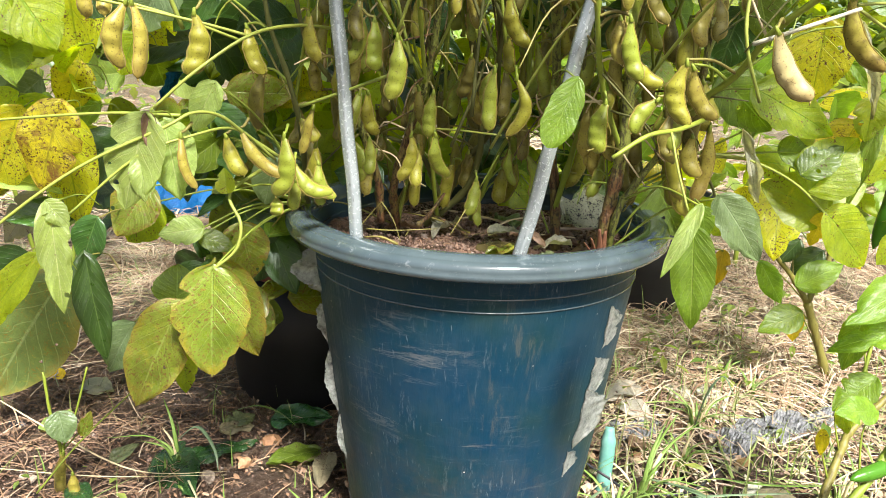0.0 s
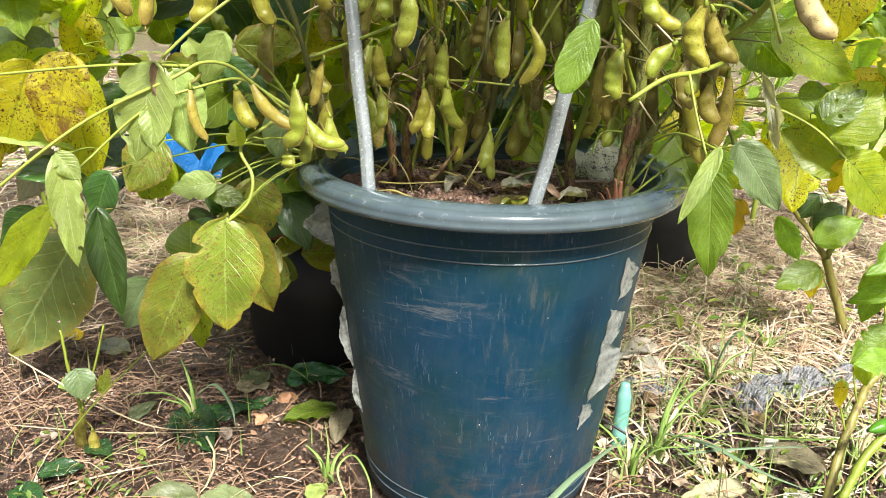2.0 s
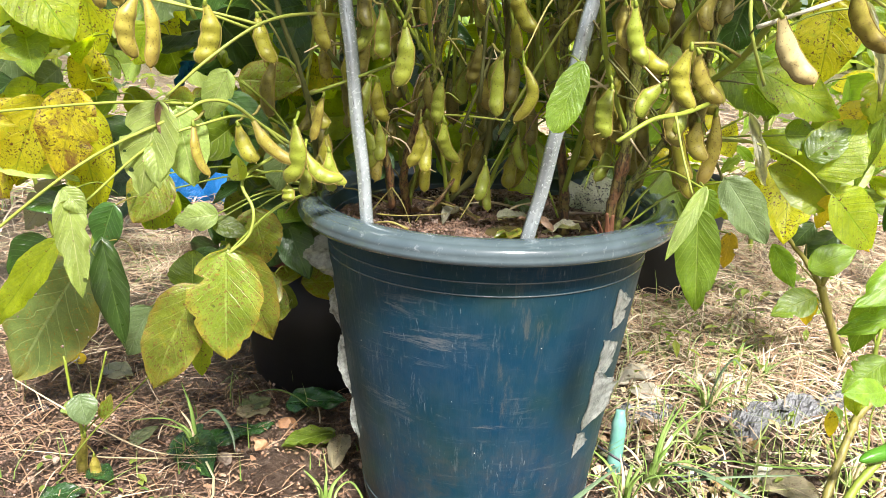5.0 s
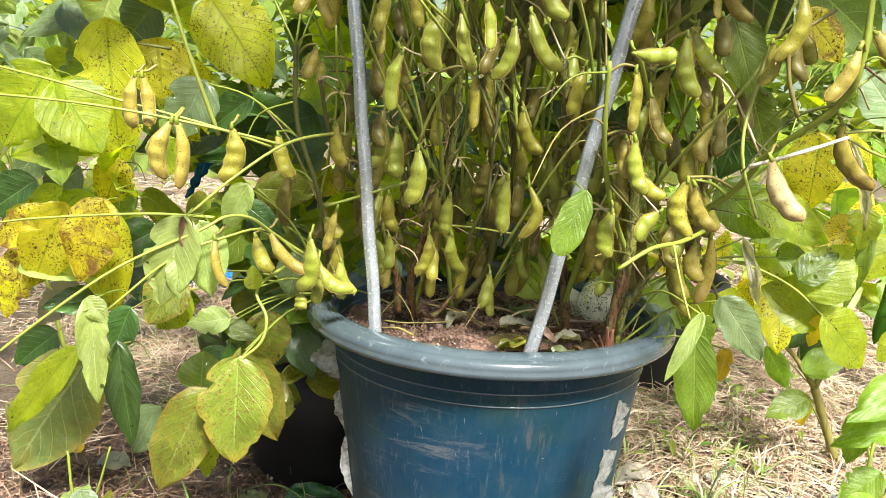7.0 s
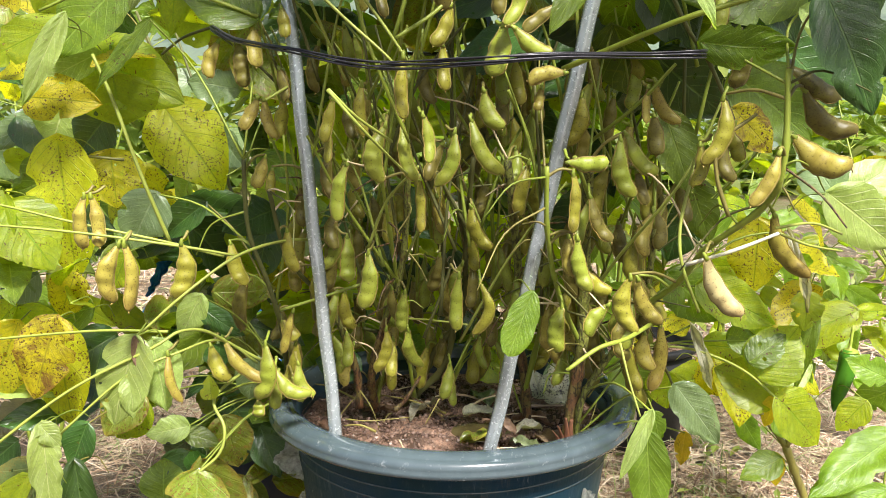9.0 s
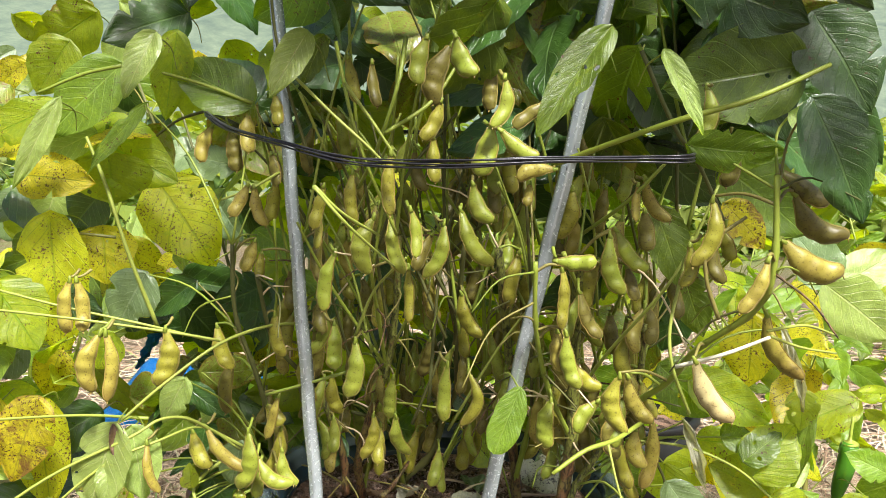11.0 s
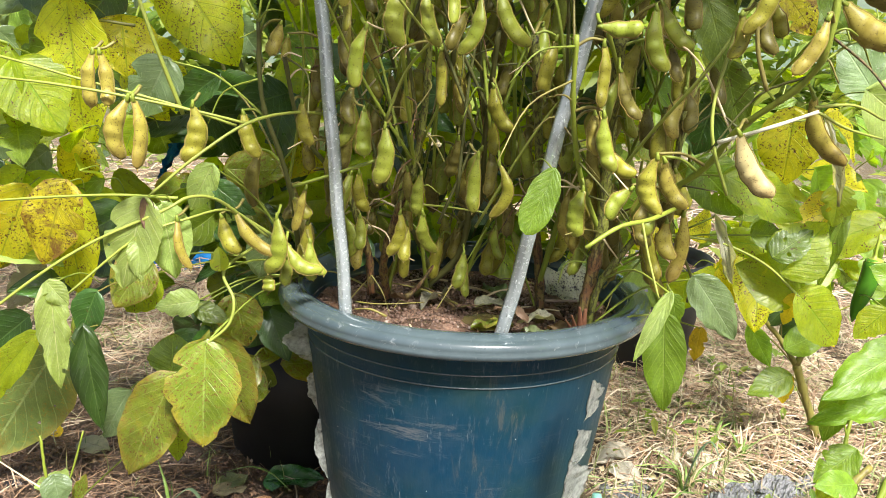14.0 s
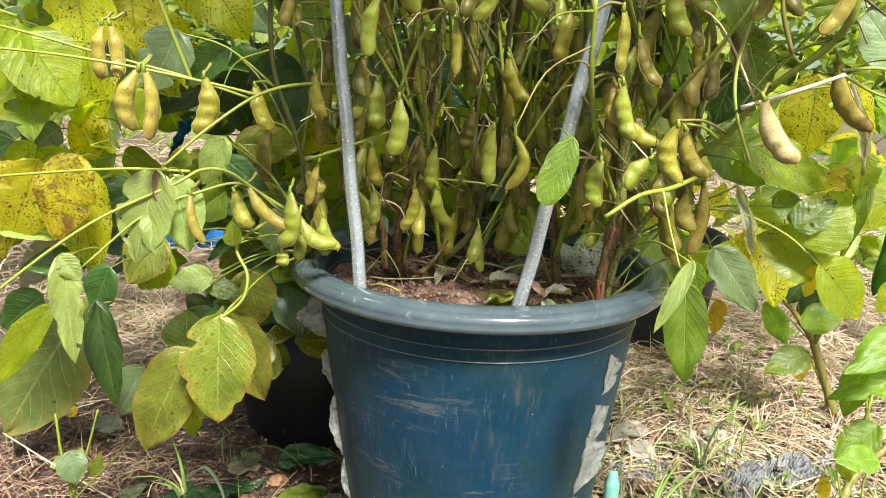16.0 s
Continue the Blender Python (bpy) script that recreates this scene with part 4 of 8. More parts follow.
def twig(points, r0, mat, label):
    line = smooth_line(points, 4)
    n = len(line) - 1
    tagged(link_mesh("twig", sweep(bmesh.new(), line, [r0 * (1 - 0.5 * i / n) * (1 + 0.2 * math.sin(i * 2.1)) for i in range(n + 1)], 7), mat), label, "twig", "twigs on the potting soil")


def dead_leaf(x, y, z, turn, ln, mat, label, seed, tilt=12):
    bm = leaf_mesh("dead_leaf", ln, ln * 0.6, 0.5, 0.5, 0.16, seed=seed)
    ob = link_mesh("dead_leaf", bm, mat)
    ob.matrix_world = pose(x, y, z, tilt, 8, turn)
    tagged(ob, label, "dead leaf", "dead leaves on the potting soil")


def pot_litter():
    r = random.Random(19)
    for k in range(16):
        x, y, a, ln = r.uniform(-0.12, 0.12), r.uniform(-0.1, 0.12), r.uniform(0, 6.3), r.uniform(0.03, 0.085)
        d = Vector((math.cos(a), math.sin(a) * 0.6, r.uniform(-0.03, 0.25))) * ln
        c = Vector((x, y, 0.357))
        if math.hypot(*(c + d).xy) < 0.15:
            twig([c, c + d * 0.5 + Vector((0, 0, 0.004)), c + d], r.uniform(0.0007, 0.0018), r.choice([STEM_BROWN, STRAW, STEM_OLIVE]), "thin dry twig lying on the potting soil")
    for x, y, turn, ln, m, t in ((-0.118, -0.085, 60, 0.045, DRY, 30), (-0.13, -0.06, 10, 0.04, DRY, 20), (0.055, -0.055, 100, 0.05, SPOT, 8), (0.09, -0.09, 40, 0.04, UNDERSIDE, 10), (0.10, -0.05, 200, 0.045, DRY, 14),
            (0.02, 0.01, 300, 0.05, ASH, 8), (0.05, 0.05, 20, 0.055, SILVER, 10), (-0.02, 0.05, 150, 0.05, ASH, 10), (-0.06, 0.02, 80, 0.04, DRY, 12), (0.075, 0.0, 250, 0.045, DRY, 14)):
        dead_leaf(x, y, 0.359, turn, ln, m, "crumpled dead leaf lying on the potting soil", int(1000 * x) + 400, t)


# ---- stakes and twine ----
def stake(base, top, label):
    """A thin ribbed tube, with a row of short printed dashes on its face."""
    base, top = Vector(base), Vector(top)
    s = thing("stake", label, "stake", "plant stakes")
    d = (top - base).normalized()
    L = (top - base).length
    side = d.cross(Vector((0, 1, 0))).normalized()
    front = side.cross(d)
    if front.y > 0:
        front = -front
    bm, rings = bmesh.new(), []
    n = 40
    for i in range(n + 1):
        c = base.lerp(top, i / n) + side * 0.0006 * math.sin(i * 0.9)
        ring = []
        for k in range(24):
            a = 2 * math.pi * k / 24
            rad = 0.0066 * (1 - (0.10 if k % 4 == 0 else 0.0))
            ring.append(bm.verts.new(c + rad * (math.cos(a) * side + math.sin(a) * front)))
        rings.append(ring)
    for p, q in zip(rings, rings[1:]):
        for k in range(24):
            bm.faces.new((p[k], p[(k + 1) % 24], q[(k + 1) % 24], q[k]))
    bm.faces.new(rings[0][::-1])
    bm.faces.new(rings[-1])
    part("tube", bm, STAKE, s)
    r = random.Random(int(1000 * base.x) + 500)
    u, k = 0.03, 0
    while u < L - 0.02:
        bm = bmesh.new()
        c = base + d * u + side * (0.0012 if k % 2 else -0.0008) + front * 0.0064
        ln = r.uniform(0.003, 0.006)
        sweep(bm, [c - front * 0.0002, c + d * ln - front * 0.0002], [0.0006, 0.0004], 5)
        part("dash", bm, STAKE_MARK if r.random() < 0.6 else STAKE_LIGHT, s)
        u += r.uniform(0.014, 0.02)
        k += 1
    return s


def twine(points):
    t = thing("twine", "shiny black plastic twine tied round the plants and stakes", "twine")
    line = smooth_line(points, 9)
    for k in range(5):
        bm = bmesh.new()
        path = []
        for i, c in enumerate(line):
            a = i * 0.06 + k * 2 * math.pi / 5
            path.append(c + Vector((0, 0.0008 * math.cos(a), 0.0024 * math.sin(a) + 0.0006 * math.sin(i * 0.21 + k))))
        sweep(bm, path, [0.0013 + 0.0003 * math.sin(i * 0.7 + k) for i in range(len(path))], 6, 0.6)
        part("strand", bm, TWINE, t)
    return t


# ---- other pots ----
def spare_pot(x, y, radius, height, rim_mat, label, red):
    pot = thing("plant_pot", label, "plant pot", at=(x, y, 0))
    bm = bmesh.new()
    lathe(bm, [(0.02, 0), (radius * 0.78, 0), (radius * 0.79, 0.004), (radius * 0.845, height * 0.4), (radius * 0.85, height * 0.405), (radius * 0.93, height * 0.93), (radius * 0.88, height * 0.93), (radius * 0.84, height * 0.8), (radius * 0.7, 0.02), (0.02, 0.02)], 64)
    part("body", bm, BLACK_POT, pot)
    bm = bmesh.new()
    lathe(bm, [(radius * 0.925, height * 0.925), (radius * 0.985, height * 0.93), (radius, height * 0.945), (radius, height * 0.985), (radius * 0.975, height), (radius * 0.93, height), (radius * 0.89, height * 0.97), (radius * 0.875, height * 0.92)], 64)
    part("rim", bm, rim_mat, pot, red)
    bm = bmesh.new()
    rings = lathe(bm, [(0.01, height * 0.87), (radius * 0.4, height * 0.88), (radius * 0.88, height * 0.86)], 40, 0, 0.004)
    bm.faces.new(rings[0])
    part("soil", bm, POT_SOIL, pot, "dark damp soil")
    return pot

# ---- things in the pot ----
pot_litter()
PEEL_AT = ((0.118, -0.107, 0.372, 0.030, -0.003), (0.114, -0.106, 0.371, 0.022, -0.006), (0.111, -0.103, 0.370, 0.017, -0.008), (0.121, -0.107, 0.374, 0.026, 0.0))
puddle(0.031, -0.030, 0.3585, 0.026, 0.022)
twig([(-0.098, -0.020, 0.398), (-0.085, -0.025, 0.380), (-0.076, -0.030, 0.357)], 0.0008, STEM_OLIVE, "thin dry brown stalk leaning in the pot")
twig([(-0.123, -0.030, 0.368), (-0.108, -0.035, 0.388), (-0.096, -0.040, 0.403)], 0.0008, STEM_OLIVE, "thin dry brown stalk leaning in the pot")
twig([(-0.010, -0.060, 0.403), (-0.016, -0.065, 0.393), (-0.025, -0.070, 0.378)], 0.0008, STEM_OLIVE, "thin dry brown stalk leaning in the pot")
twig([(0.150, -0.090, 0.410), (0.146, -0.095, 0.399), (0.139, -0.100, 0.384)], 0.0008, STEM_OLIVE, "thin dry brown stalk leaning in the pot")
twig([(0.143, -0.080, 0.412), (0.149, -0.085, 0.424), (0.152, -0.090, 0.430)], 0.0008, STEM_OLIVE, "thin dry brown stalk leaning in the pot")
twig([(-0.061, 0.000, 0.368), (-0.048, 0.010, 0.379), (-0.032, 0.030, 0.399)], 0.0034, STEM_BROWN, "thick rust-brown root rising from the potting soil")
twig([(0.094, 0.030, 0.363), (0.135, 0.020, 0.368)], 0.0022, PEBBLE, "grey dry stick lying on the potting soil")
twig([(-0.111, -0.050, 0.376), (-0.083, -0.060, 0.378), (-0.038, -0.050, 0.379)], 0.0009, STEM_OLIVE, "thin dry stalk lying on the potting soil")
dead_leaf(0.068, -0.080, 0.374, 60, 0.04, DRY, "crumpled dead leaf lying on the potting soil", 77, 25)
dead_leaf(0.098, -0.060, 0.370, 100, 0.04, ASH, "crumpled dead leaf lying on the potting soil", 78, 12)
stake((-0.1118, -0.0994, 0.352), (-0.1738, -0.067, 0.955), "thin grey ribbed metal stake standing nearly upright in the pot")
stake((0.0341, -0.1353, 0.353), (0.1434, -0.178, 0.922), "thin grey ribbed metal stake leaning over in the pot")
twine([(-0.252, 0.120, 0.780), (-0.232, -0.080, 0.780), (-0.191, -0.150, 0.760), (-0.134, -0.215, 0.745), (-0.084, -0.250, 0.733), (-0.040, -0.265, 0.729), (0.017, -0.305, 0.729), (0.072, -0.305, 0.733), (0.138, -0.280, 0.736), (0.189, -0.250, 0.741), (0.222, 0.050, 0.772), (0.100, 0.190, 0.785), (-0.120, 0.190, 0.785), (-0.247, 0.130, 0.786)])
soy_a = thing("soybean_plant", "soybean plant with ripening pods and spotted yellow-green leaves", "soybean plant", "soybean plants in the pot")
soy_b = thing("soybean_plant", "bushy soybean plant full of hanging green pods in the blue pot", "soybean plant", "soybean plants in the pot")
soy_c = thing("soybean_plant", "slim brown-stemmed soybean plant with clustered pods in the blue pot", "soybean plant", "soybean plants in the pot")
soy_d = thing("soybean_plant", "thick-stemmed soybean plant with broad green leaves and tan pods", "soybean plant", "soybean plants in the pot")
stem(soy_a, [(-0.084, 0.020, 0.362), (-0.087, 0.000, 0.410), (-0.073, -0.020, 0.466), (-0.054, -0.040, 0.525), (-0.045, -0.060, 0.592), (-0.042, -0.080, 0.665)], .0050, .0030, STEM_BROWN)
stem(soy_a, [(-0.100, 0.000, 0.372), (-0.104, -0.010, 0.424), (-0.127, -0.030, 0.500), (-0.140, -0.050, 0.569), (-0.140, -0.080, 0.653)], .0042, .0028, STEM_BROWN)
stem(soy_a, [(-0.102, 0.020, 0.372), (-0.119, -0.020, 0.477), (-0.162, -0.080, 0.554), (-0.172, -0.120, 0.626)], .0030, .0020, STEM_DARK)
stem(soy_a, [(-0.176, -0.020, 0.394), (-0.177, -0.050, 0.473), (-0.183, -0.080, 0.528), (-0.197, -0.100, 0.586), (-0.195, -0.120, 0.655)], .0028, .0020, STEM_DARK)
stem(soy_a, [(-0.083, 0.030, 0.367), (-0.073, 0.040, 0.441), (-0.097, 0.020, 0.537), (-0.103, 0.000, 0.663)], .0024, .0018, STEM_GREEN)
stem(soy_b, [(-0.052, 0.060, 0.354), (-0.003, 0.040, 0.412), (0.005, 0.020, 0.494), (-0.012, -0.020, 0.573), (-0.023, -0.080, 0.665)], .0040, .0028, STEM_DARK)
stem(soy_b, [(-0.039, 0.070, 0.352), (-0.016, 0.050, 0.423), (0.018, 0.030, 0.476), (0.017, -0.020, 0.553), (0.022, -0.080, 0.658)], .0034, .0024, STEM_DARK)
stem(soy_b, [(-0.000, 0.060, 0.363), (0.026, 0.030, 0.446), (0.049, 0.000, 0.509), (0.039, -0.050, 0.662)], .0026, .0020, STEM_GREEN)
stem(soy_b, [(-0.039, 0.050, 0.364), (-0.051, 0.000, 0.471), (-0.059, -0.080, 0.571), (-0.066, -0.140, 0.648)], .0024, .0018, STEM_GREEN)
stem(soy_c, [(0.090, -0.010, 0.350), (0.086, -0.010, 0.407), (0.076, -0.020, 0.467), (0.072, -0.050, 0.535), (0.054, -0.100, 0.656)], .0058, .0040, STEM_BROWN)
stem(soy_c, [(0.086, -0.010, 0.395), (0.096, -0.030, 0.457), (0.098, -0.080, 0.527), (0.080, -0.140, 0.652)], .0034, .0024, STEM_GREEN)
stem(soy_d, [(0.119, -0.100, 0.376), (0.125, -0.100, 0.421), (0.129, -0.110, 0.476), (0.127, -0.120, 0.531), (0.124, -0.140, 0.586), (0.117, -0.180, 0.657)], .0066, .0050, STEM_BROWN)
stem(soy_d, [(0.127, -0.100, 0.377), (0.131, -0.110, 0.419), (0.144, -0.110, 0.445), (0.165, -0.120, 0.483), (0.182, -0.140, 0.534), (0.184, -0.150, 0.596)], .0036, .0028, STEM_STREAK)
stem(soy_d, [(0.128, -0.110, 0.476), (0.101, -0.140, 0.531), (0.083, -0.180, 0.592), (0.078, -0.200, 0.653)], .0028, .0020, STEM_GREEN)
for x, y, z, h, lean in PEEL_AT:
    line = smooth_line([(x, y, z), (x + 0.3 * lean, y - 0.003, z + 0.5 * h), (x + lean, y - 0.006, z + h)], 5)
    part("bark_strip", sweep(bmesh.new(), line, [0.0034 * (1 - 0.7 * i / (len(line) - 1)) + 0.0004 for i in range(len(line))], 6, 0.35), STEM_RUST, soy_d, "peeling rust-brown strip of bark")
stalk(soy_a, [(-0.189, -0.100, 0.456), (-0.212, -0.120, 0.477), (-0.228, -0.150, 0.498), (-0.245, -0.170, 0.502), (-0.264, -0.185, 0.491), (-0.330, -0.200, 0.458), (-0.398, -0.215, 0.407), (-0.524, -0.213, 0.302)], .0021, .0015, STEM_PALE)
stalk(soy_a, [(-0.192, -0.100, 0.453), (-0.219, -0.130, 0.484), (-0.246, -0.170, 0.483), (-0.287, -0.190, 0.466), (-0.344, -0.200, 0.416)], .0018, .0013, STEM_PALE)
stalk(soy_a, [(-0.139, -0.060, 0.572), (-0.167, -0.100, 0.575), (-0.198, -0.150, 0.567), (-0.236, -0.180, 0.538), (-0.270, -0.190, 0.507)], .0021, .0015, STEM_PALE)
stalk(soy_a, [(-0.222, -0.100, 0.560), (-0.267, -0.130, 0.578), (-0.342, -0.150, 0.598), (-0.414, -0.150, 0.615), (-0.570, -0.120, 0.642)], .0018, .0012, STEM_PALE)
stalk(soy_a, [(-0.206, -0.120, 0.564), (-0.248, -0.140, 0.575), (-0.328, -0.170, 0.591), (-0.413, -0.170, 0.598), (-0.572, -0.140, 0.601)], .0018, .0012, STEM_PALE)
stalk(soy_a, [(-0.279, -0.080, 0.567), (-0.298, -0.100, 0.637), (-0.321, -0.100, 0.707), (-0.339, -0.100, 0.752)], .0027, .0018, STEM_PALE)
stalk(soy_a, [(-0.262, -0.150, 0.497), (-0.329, -0.140, 0.495), (-0.420, -0.130, 0.485), (-0.480, -0.120, 0.475), (-0.636, -0.064, 0.439)], .0018, .0012, STEM_PALE)
stalk(soy_a, [(-0.354, 0.000, 0.650), (-0.399, -0.010, 0.653), (-0.449, -0.020, 0.640)], .0018, .0012, STEM_DARK)
stalk(soy_a, [(-0.305, -0.100, 0.819), (-0.342, -0.100, 0.810), (-0.386, -0.100, 0.791)], .002, .0014, STEM_GREEN)
stalk(soy_a, [(-0.182, -0.100, 0.787), (-0.230, -0.100, 0.804), (-0.278, -0.100, 0.816)], .002, .0014, STEM_GREEN)
stalk(soy_a, [(-0.236, -0.050, 0.785), (-0.268, -0.050, 0.774), (-0.291, -0.050, 0.757)], .0016, .0012, STEM_DARK)
stalk(soy_a, [(-0.156, -0.100, 0.723), (-0.178, -0.120, 0.707), (-0.205, -0.120, 0.696)], .0018, .0012, STEM_PALE)
stalk(soy_a, [(-0.242, -0.145, 0.356), (-0.221, -0.140, 0.375), (-0.217, -0.135, 0.399), (-0.230, -0.120, 0.423), (-0.207, -0.080, 0.441)], .0018, .0022, STEM_PALE)
stalk(soy_a, [(-0.173, -0.071, 0.500), (-0.130, -0.090, 0.517), (-0.087, -0.110, 0.535)], .0021, .0019, STEM_PALE)
stem(soy_d, [(0.145, -0.120, 0.493), (0.193, -0.180, 0.546), (0.208, -0.220, 0.587), (0.236, -0.260, 0.625), (0.241, -0.280, 0.657), (0.240, -0.280, 0.727)], .0029, .0023, STEM_GREEN)
stalk(soy_d, [(0.186, -0.240, 0.577), (0.218, -0.255, 0.591), (0.254, -0.250, 0.604)], .0017, .0014, STEM_WHITE)
stalk(soy_d, [(0.207, -0.200, 0.677), (0.196, -0.210, 0.644), (0.186, -0.220, 0.605), (0.188, -0.225, 0.573), (0.205, -0.220, 0.534)], .0019, .0017, STEM_PALE)
stalk(soy_d, [(0.180, -0.180, 0.516), (0.146, -0.220, 0.511), (0.118, -0.240, 0.508), (0.091, -0.250, 0.492)], .0021, .0017, STEM_GREEN)
stalk(soy_d, [(0.138, -0.230, 0.510), (0.144, -0.240, 0.482), (0.152, -0.250, 0.454)], .0013, .0011, STEM_PALE)
stalk(soy_d, [(0.089, -0.200, 0.733), (0.163, -0.260, 0.763), (0.226, -0.270, 0.783), (0.278, -0.270, 0.808)], .0025, .0019, STEM_GREEN)
stalk(soy_d, [(0.146, -0.250, 0.818), (0.172, -0.250, 0.764), (0.197, -0.240, 0.733), (0.221, -0.230, 0.692)], .0018, .0016, STEM_DARK)
stalk(soy_d, [(0.129, -0.100, 0.510), (0.154, -0.150, 0.571), (0.183, -0.200, 0.629), (0.205, -0.200, 0.667), (0.226, -0.200, 0.720)], .0022, .0014, STEM_PALE)
stalk(soy_d, [(0.124, -0.150, 0.674), (0.151, -0.200, 0.704), (0.176, -0.220, 0.736)], .0018, .0014, STEM_GREEN)
stalk(soy_d, [(0.214, -0.250, 0.617), (0.203, -0.250, 0.648), (0.204, -0.250, 0.674), (0.231, -0.250, 0.696)], .0018, .0014, STEM_OLIVE)
stalk(soy_d, [(0.178, -0.120, 0.479), (0.232, -0.130, 0.477), (0.280, -0.130, 0.458), (0.317, -0.130, 0.428)], .0018, .0014, STEM_PALE)
stalk(soy_d, [(0.256, -0.240, 0.607), (0.295, -0.220, 0.609), (0.330, -0.200, 0.598)], .0016, .0012, STEM_PALE)
stalk(soy_d, [(0.259, -0.240, 0.603), (0.292, -0.220, 0.591), (0.331, -0.200, 0.583)], .0016, .0012, STEM_PALE)
stalk(soy_d, [(0.200, -0.110, 0.473), (0.220, -0.110, 0.437), (0.219, -0.110, 0.411)], .0015, .0012, STEM_DARK)
stalk(soy_b, [(-0.094, -0.270, 0.711), (-0.074, -0.260, 0.691), (-0.050, -0.220, 0.673)], .0017, .0013, STEM_PALE)
stalk(soy_b, [(-0.095, -0.270, 0.711), (-0.070, -0.260, 0.682), (-0.039, -0.200, 0.646)], .0017, .0013, STEM_PALE)
stalk(soy_b, [(-0.117, -0.250, 0.796), (-0.084, -0.250, 0.765), (-0.049, -0.250, 0.734), (-0.045, -0.240, 0.722)], .0017, .0013, STEM_PALE)
stalk(soy_b, [(-0.090, -0.200, 0.828), (-0.074, -0.220, 0.767), (-0.060, -0.220, 0.727), (-0.037, -0.200, 0.672)], .0017, .0013, STEM_GREEN)
stalk(soy_b, [(-0.033, -0.200, 0.833), (-0.038, -0.220, 0.790), (-0.055, -0.200, 0.742), (-0.075, -0.150, 0.710)], .002, .0016, STEM_GREEN)
stalk(soy_b, [(-0.077, -0.240, 0.790), (-0.055, -0.240, 0.761), (-0.037, -0.240, 0.735)], .0018, .0014, STEM_PALE)
stalk(soy_b, [(-0.115, -0.220, 0.784), (-0.104, -0.200, 0.755), (-0.092, -0.180, 0.724)], .0016, .0012, STEM_PALE)
stalk(soy_b, [(-0.047, -0.220, 0.754), (-0.011, -0.200, 0.782), (0.012, -0.180, 0.820)], .0018, .0014, STEM_GREEN)
stalk(soy_b, [(-0.079, -0.120, 0.572), (-0.060, -0.140, 0.618), (-0.030, -0.180, 0.652)], .002, .0014, STEM_PALE)
stalk(soy_b, [(-0.047, -0.050, 0.549), (-0.024, -0.100, 0.609), (-0.031, -0.140, 0.639)], .0017, .0014, STEM_PALE)
stalk(soy_b, [(-0.072, 0.020, 0.471), (-0.025, 0.000, 0.474), (0.024, -0.020, 0.473)], .0016, .0014, STEM_PALE)
stalk(soy_b, [(-0.034, 0.050, 0.384), (-0.060, 0.020, 0.445), (-0.095, 0.000, 0.464)], .0035, .002, STEM_DARK)
stalk(soy_c, [(0.049, -0.150, 0.718), (0.071, -0.120, 0.677), (0.089, -0.080, 0.620)], .0018, .0014, STEM_GREEN)
stalk(soy_c, [(0.106, -0.150, 0.808), (0.111, -0.150, 0.739), (0.115, -0.120, 0.657)], .0018, .0014, STEM_GREEN)
stalk(soy_c, [(0.101, -0.200, 0.661), (0.124, -0.160, 0.618), (0.153, -0.100, 0.545)], .0022, .0014, STEM_GREEN)
pod(soy_a, (-0.329, -0.156, 0.622), (-0.333, -0.160, 0.575), 0.0109, POD_TAN, 0.05)
pod(soy_a, (-0.324, -0.156, 0.622), (-0.315, -0.160, 0.577), 0.0101, POD_TAN, -0.05)
pod(soy_a, (-0.274, -0.221, 0.588), (-0.282, -0.225, 0.540), 0.0124, POD_TAN, 0.12)
pod(soy_a, (-0.270, -0.221, 0.588), (-0.265, -0.225, 0.533), 0.0099, POD_TAN, -0.06)
pod(soy_a, (-0.241, -0.166, 0.582), (-0.244, -0.170, 0.532), 0.0147, POD_YELLOW, -0.1)
pod(soy_a, (-0.219, -0.086, 0.571), (-0.204, -0.090, 0.529), 0.0129, POD_YELLOW, 0.05)
pod(soy_a, (-0.158, -0.026, 0.601), (-0.170, -0.030, 0.540), 0.0139, POD_YELLOW, 0.04)
pod(soy_a, (-0.169, -0.026, 0.543), (-0.164, -0.030, 0.511), 0.0105, POD_TAN, 0)
pod(soy_a, (-0.213, -0.046, 0.530), (-0.221, -0.050, 0.473), 0.0121, POD_BROWN, 0.06)
pod(soy_a, (-0.100, -0.116, 0.582), (-0.097, -0.120, 0.539), 0.0132, POD_GREEN, 0)
pod(soy_a, (-0.078, -0.126, 0.568), (-0.083, -0.130, 0.515), 0.0143, POD_GREEN, -0.06)
pod(soy_a, (-0.092, -0.166, 0.653), (-0.104, -0.170, 0.603), 0.0123, POD_GREEN, 0.06)
pod(soy_a, (-0.058, -0.186, 0.686), (-0.065, -0.190, 0.638), 0.0139, POD_GREEN, 0.12)
pod(soy_a, (-0.111, -0.116, 0.711), (-0.120, -0.120, 0.671), 0.0094, POD_YELLOW, 0)
pod(soy_a, (-0.119, -0.096, 0.684), (-0.119, -0.100, 0.651), 0.0079, POD_YELLOW, 0)
pod(soy_a, (-0.084, -0.116, 0.724), (-0.083, -0.120, 0.677), 0.0098, POD_YELLOW, 0.05)
pod(soy_a, (-0.044, -0.186, 0.687), (-0.032, -0.190, 0.639), 0.0104, POD_GREEN, 0.06)
pod(soy_b, (-0.026, -0.218, 0.694), (-0.019, -0.222, 0.656), 0.0085, POD_GREEN, -0.06)
pod(soy_b, (0.002, -0.161, 0.681), (-0.013, -0.165, 0.633), 0.0120, POD_GREEN, -0.1)
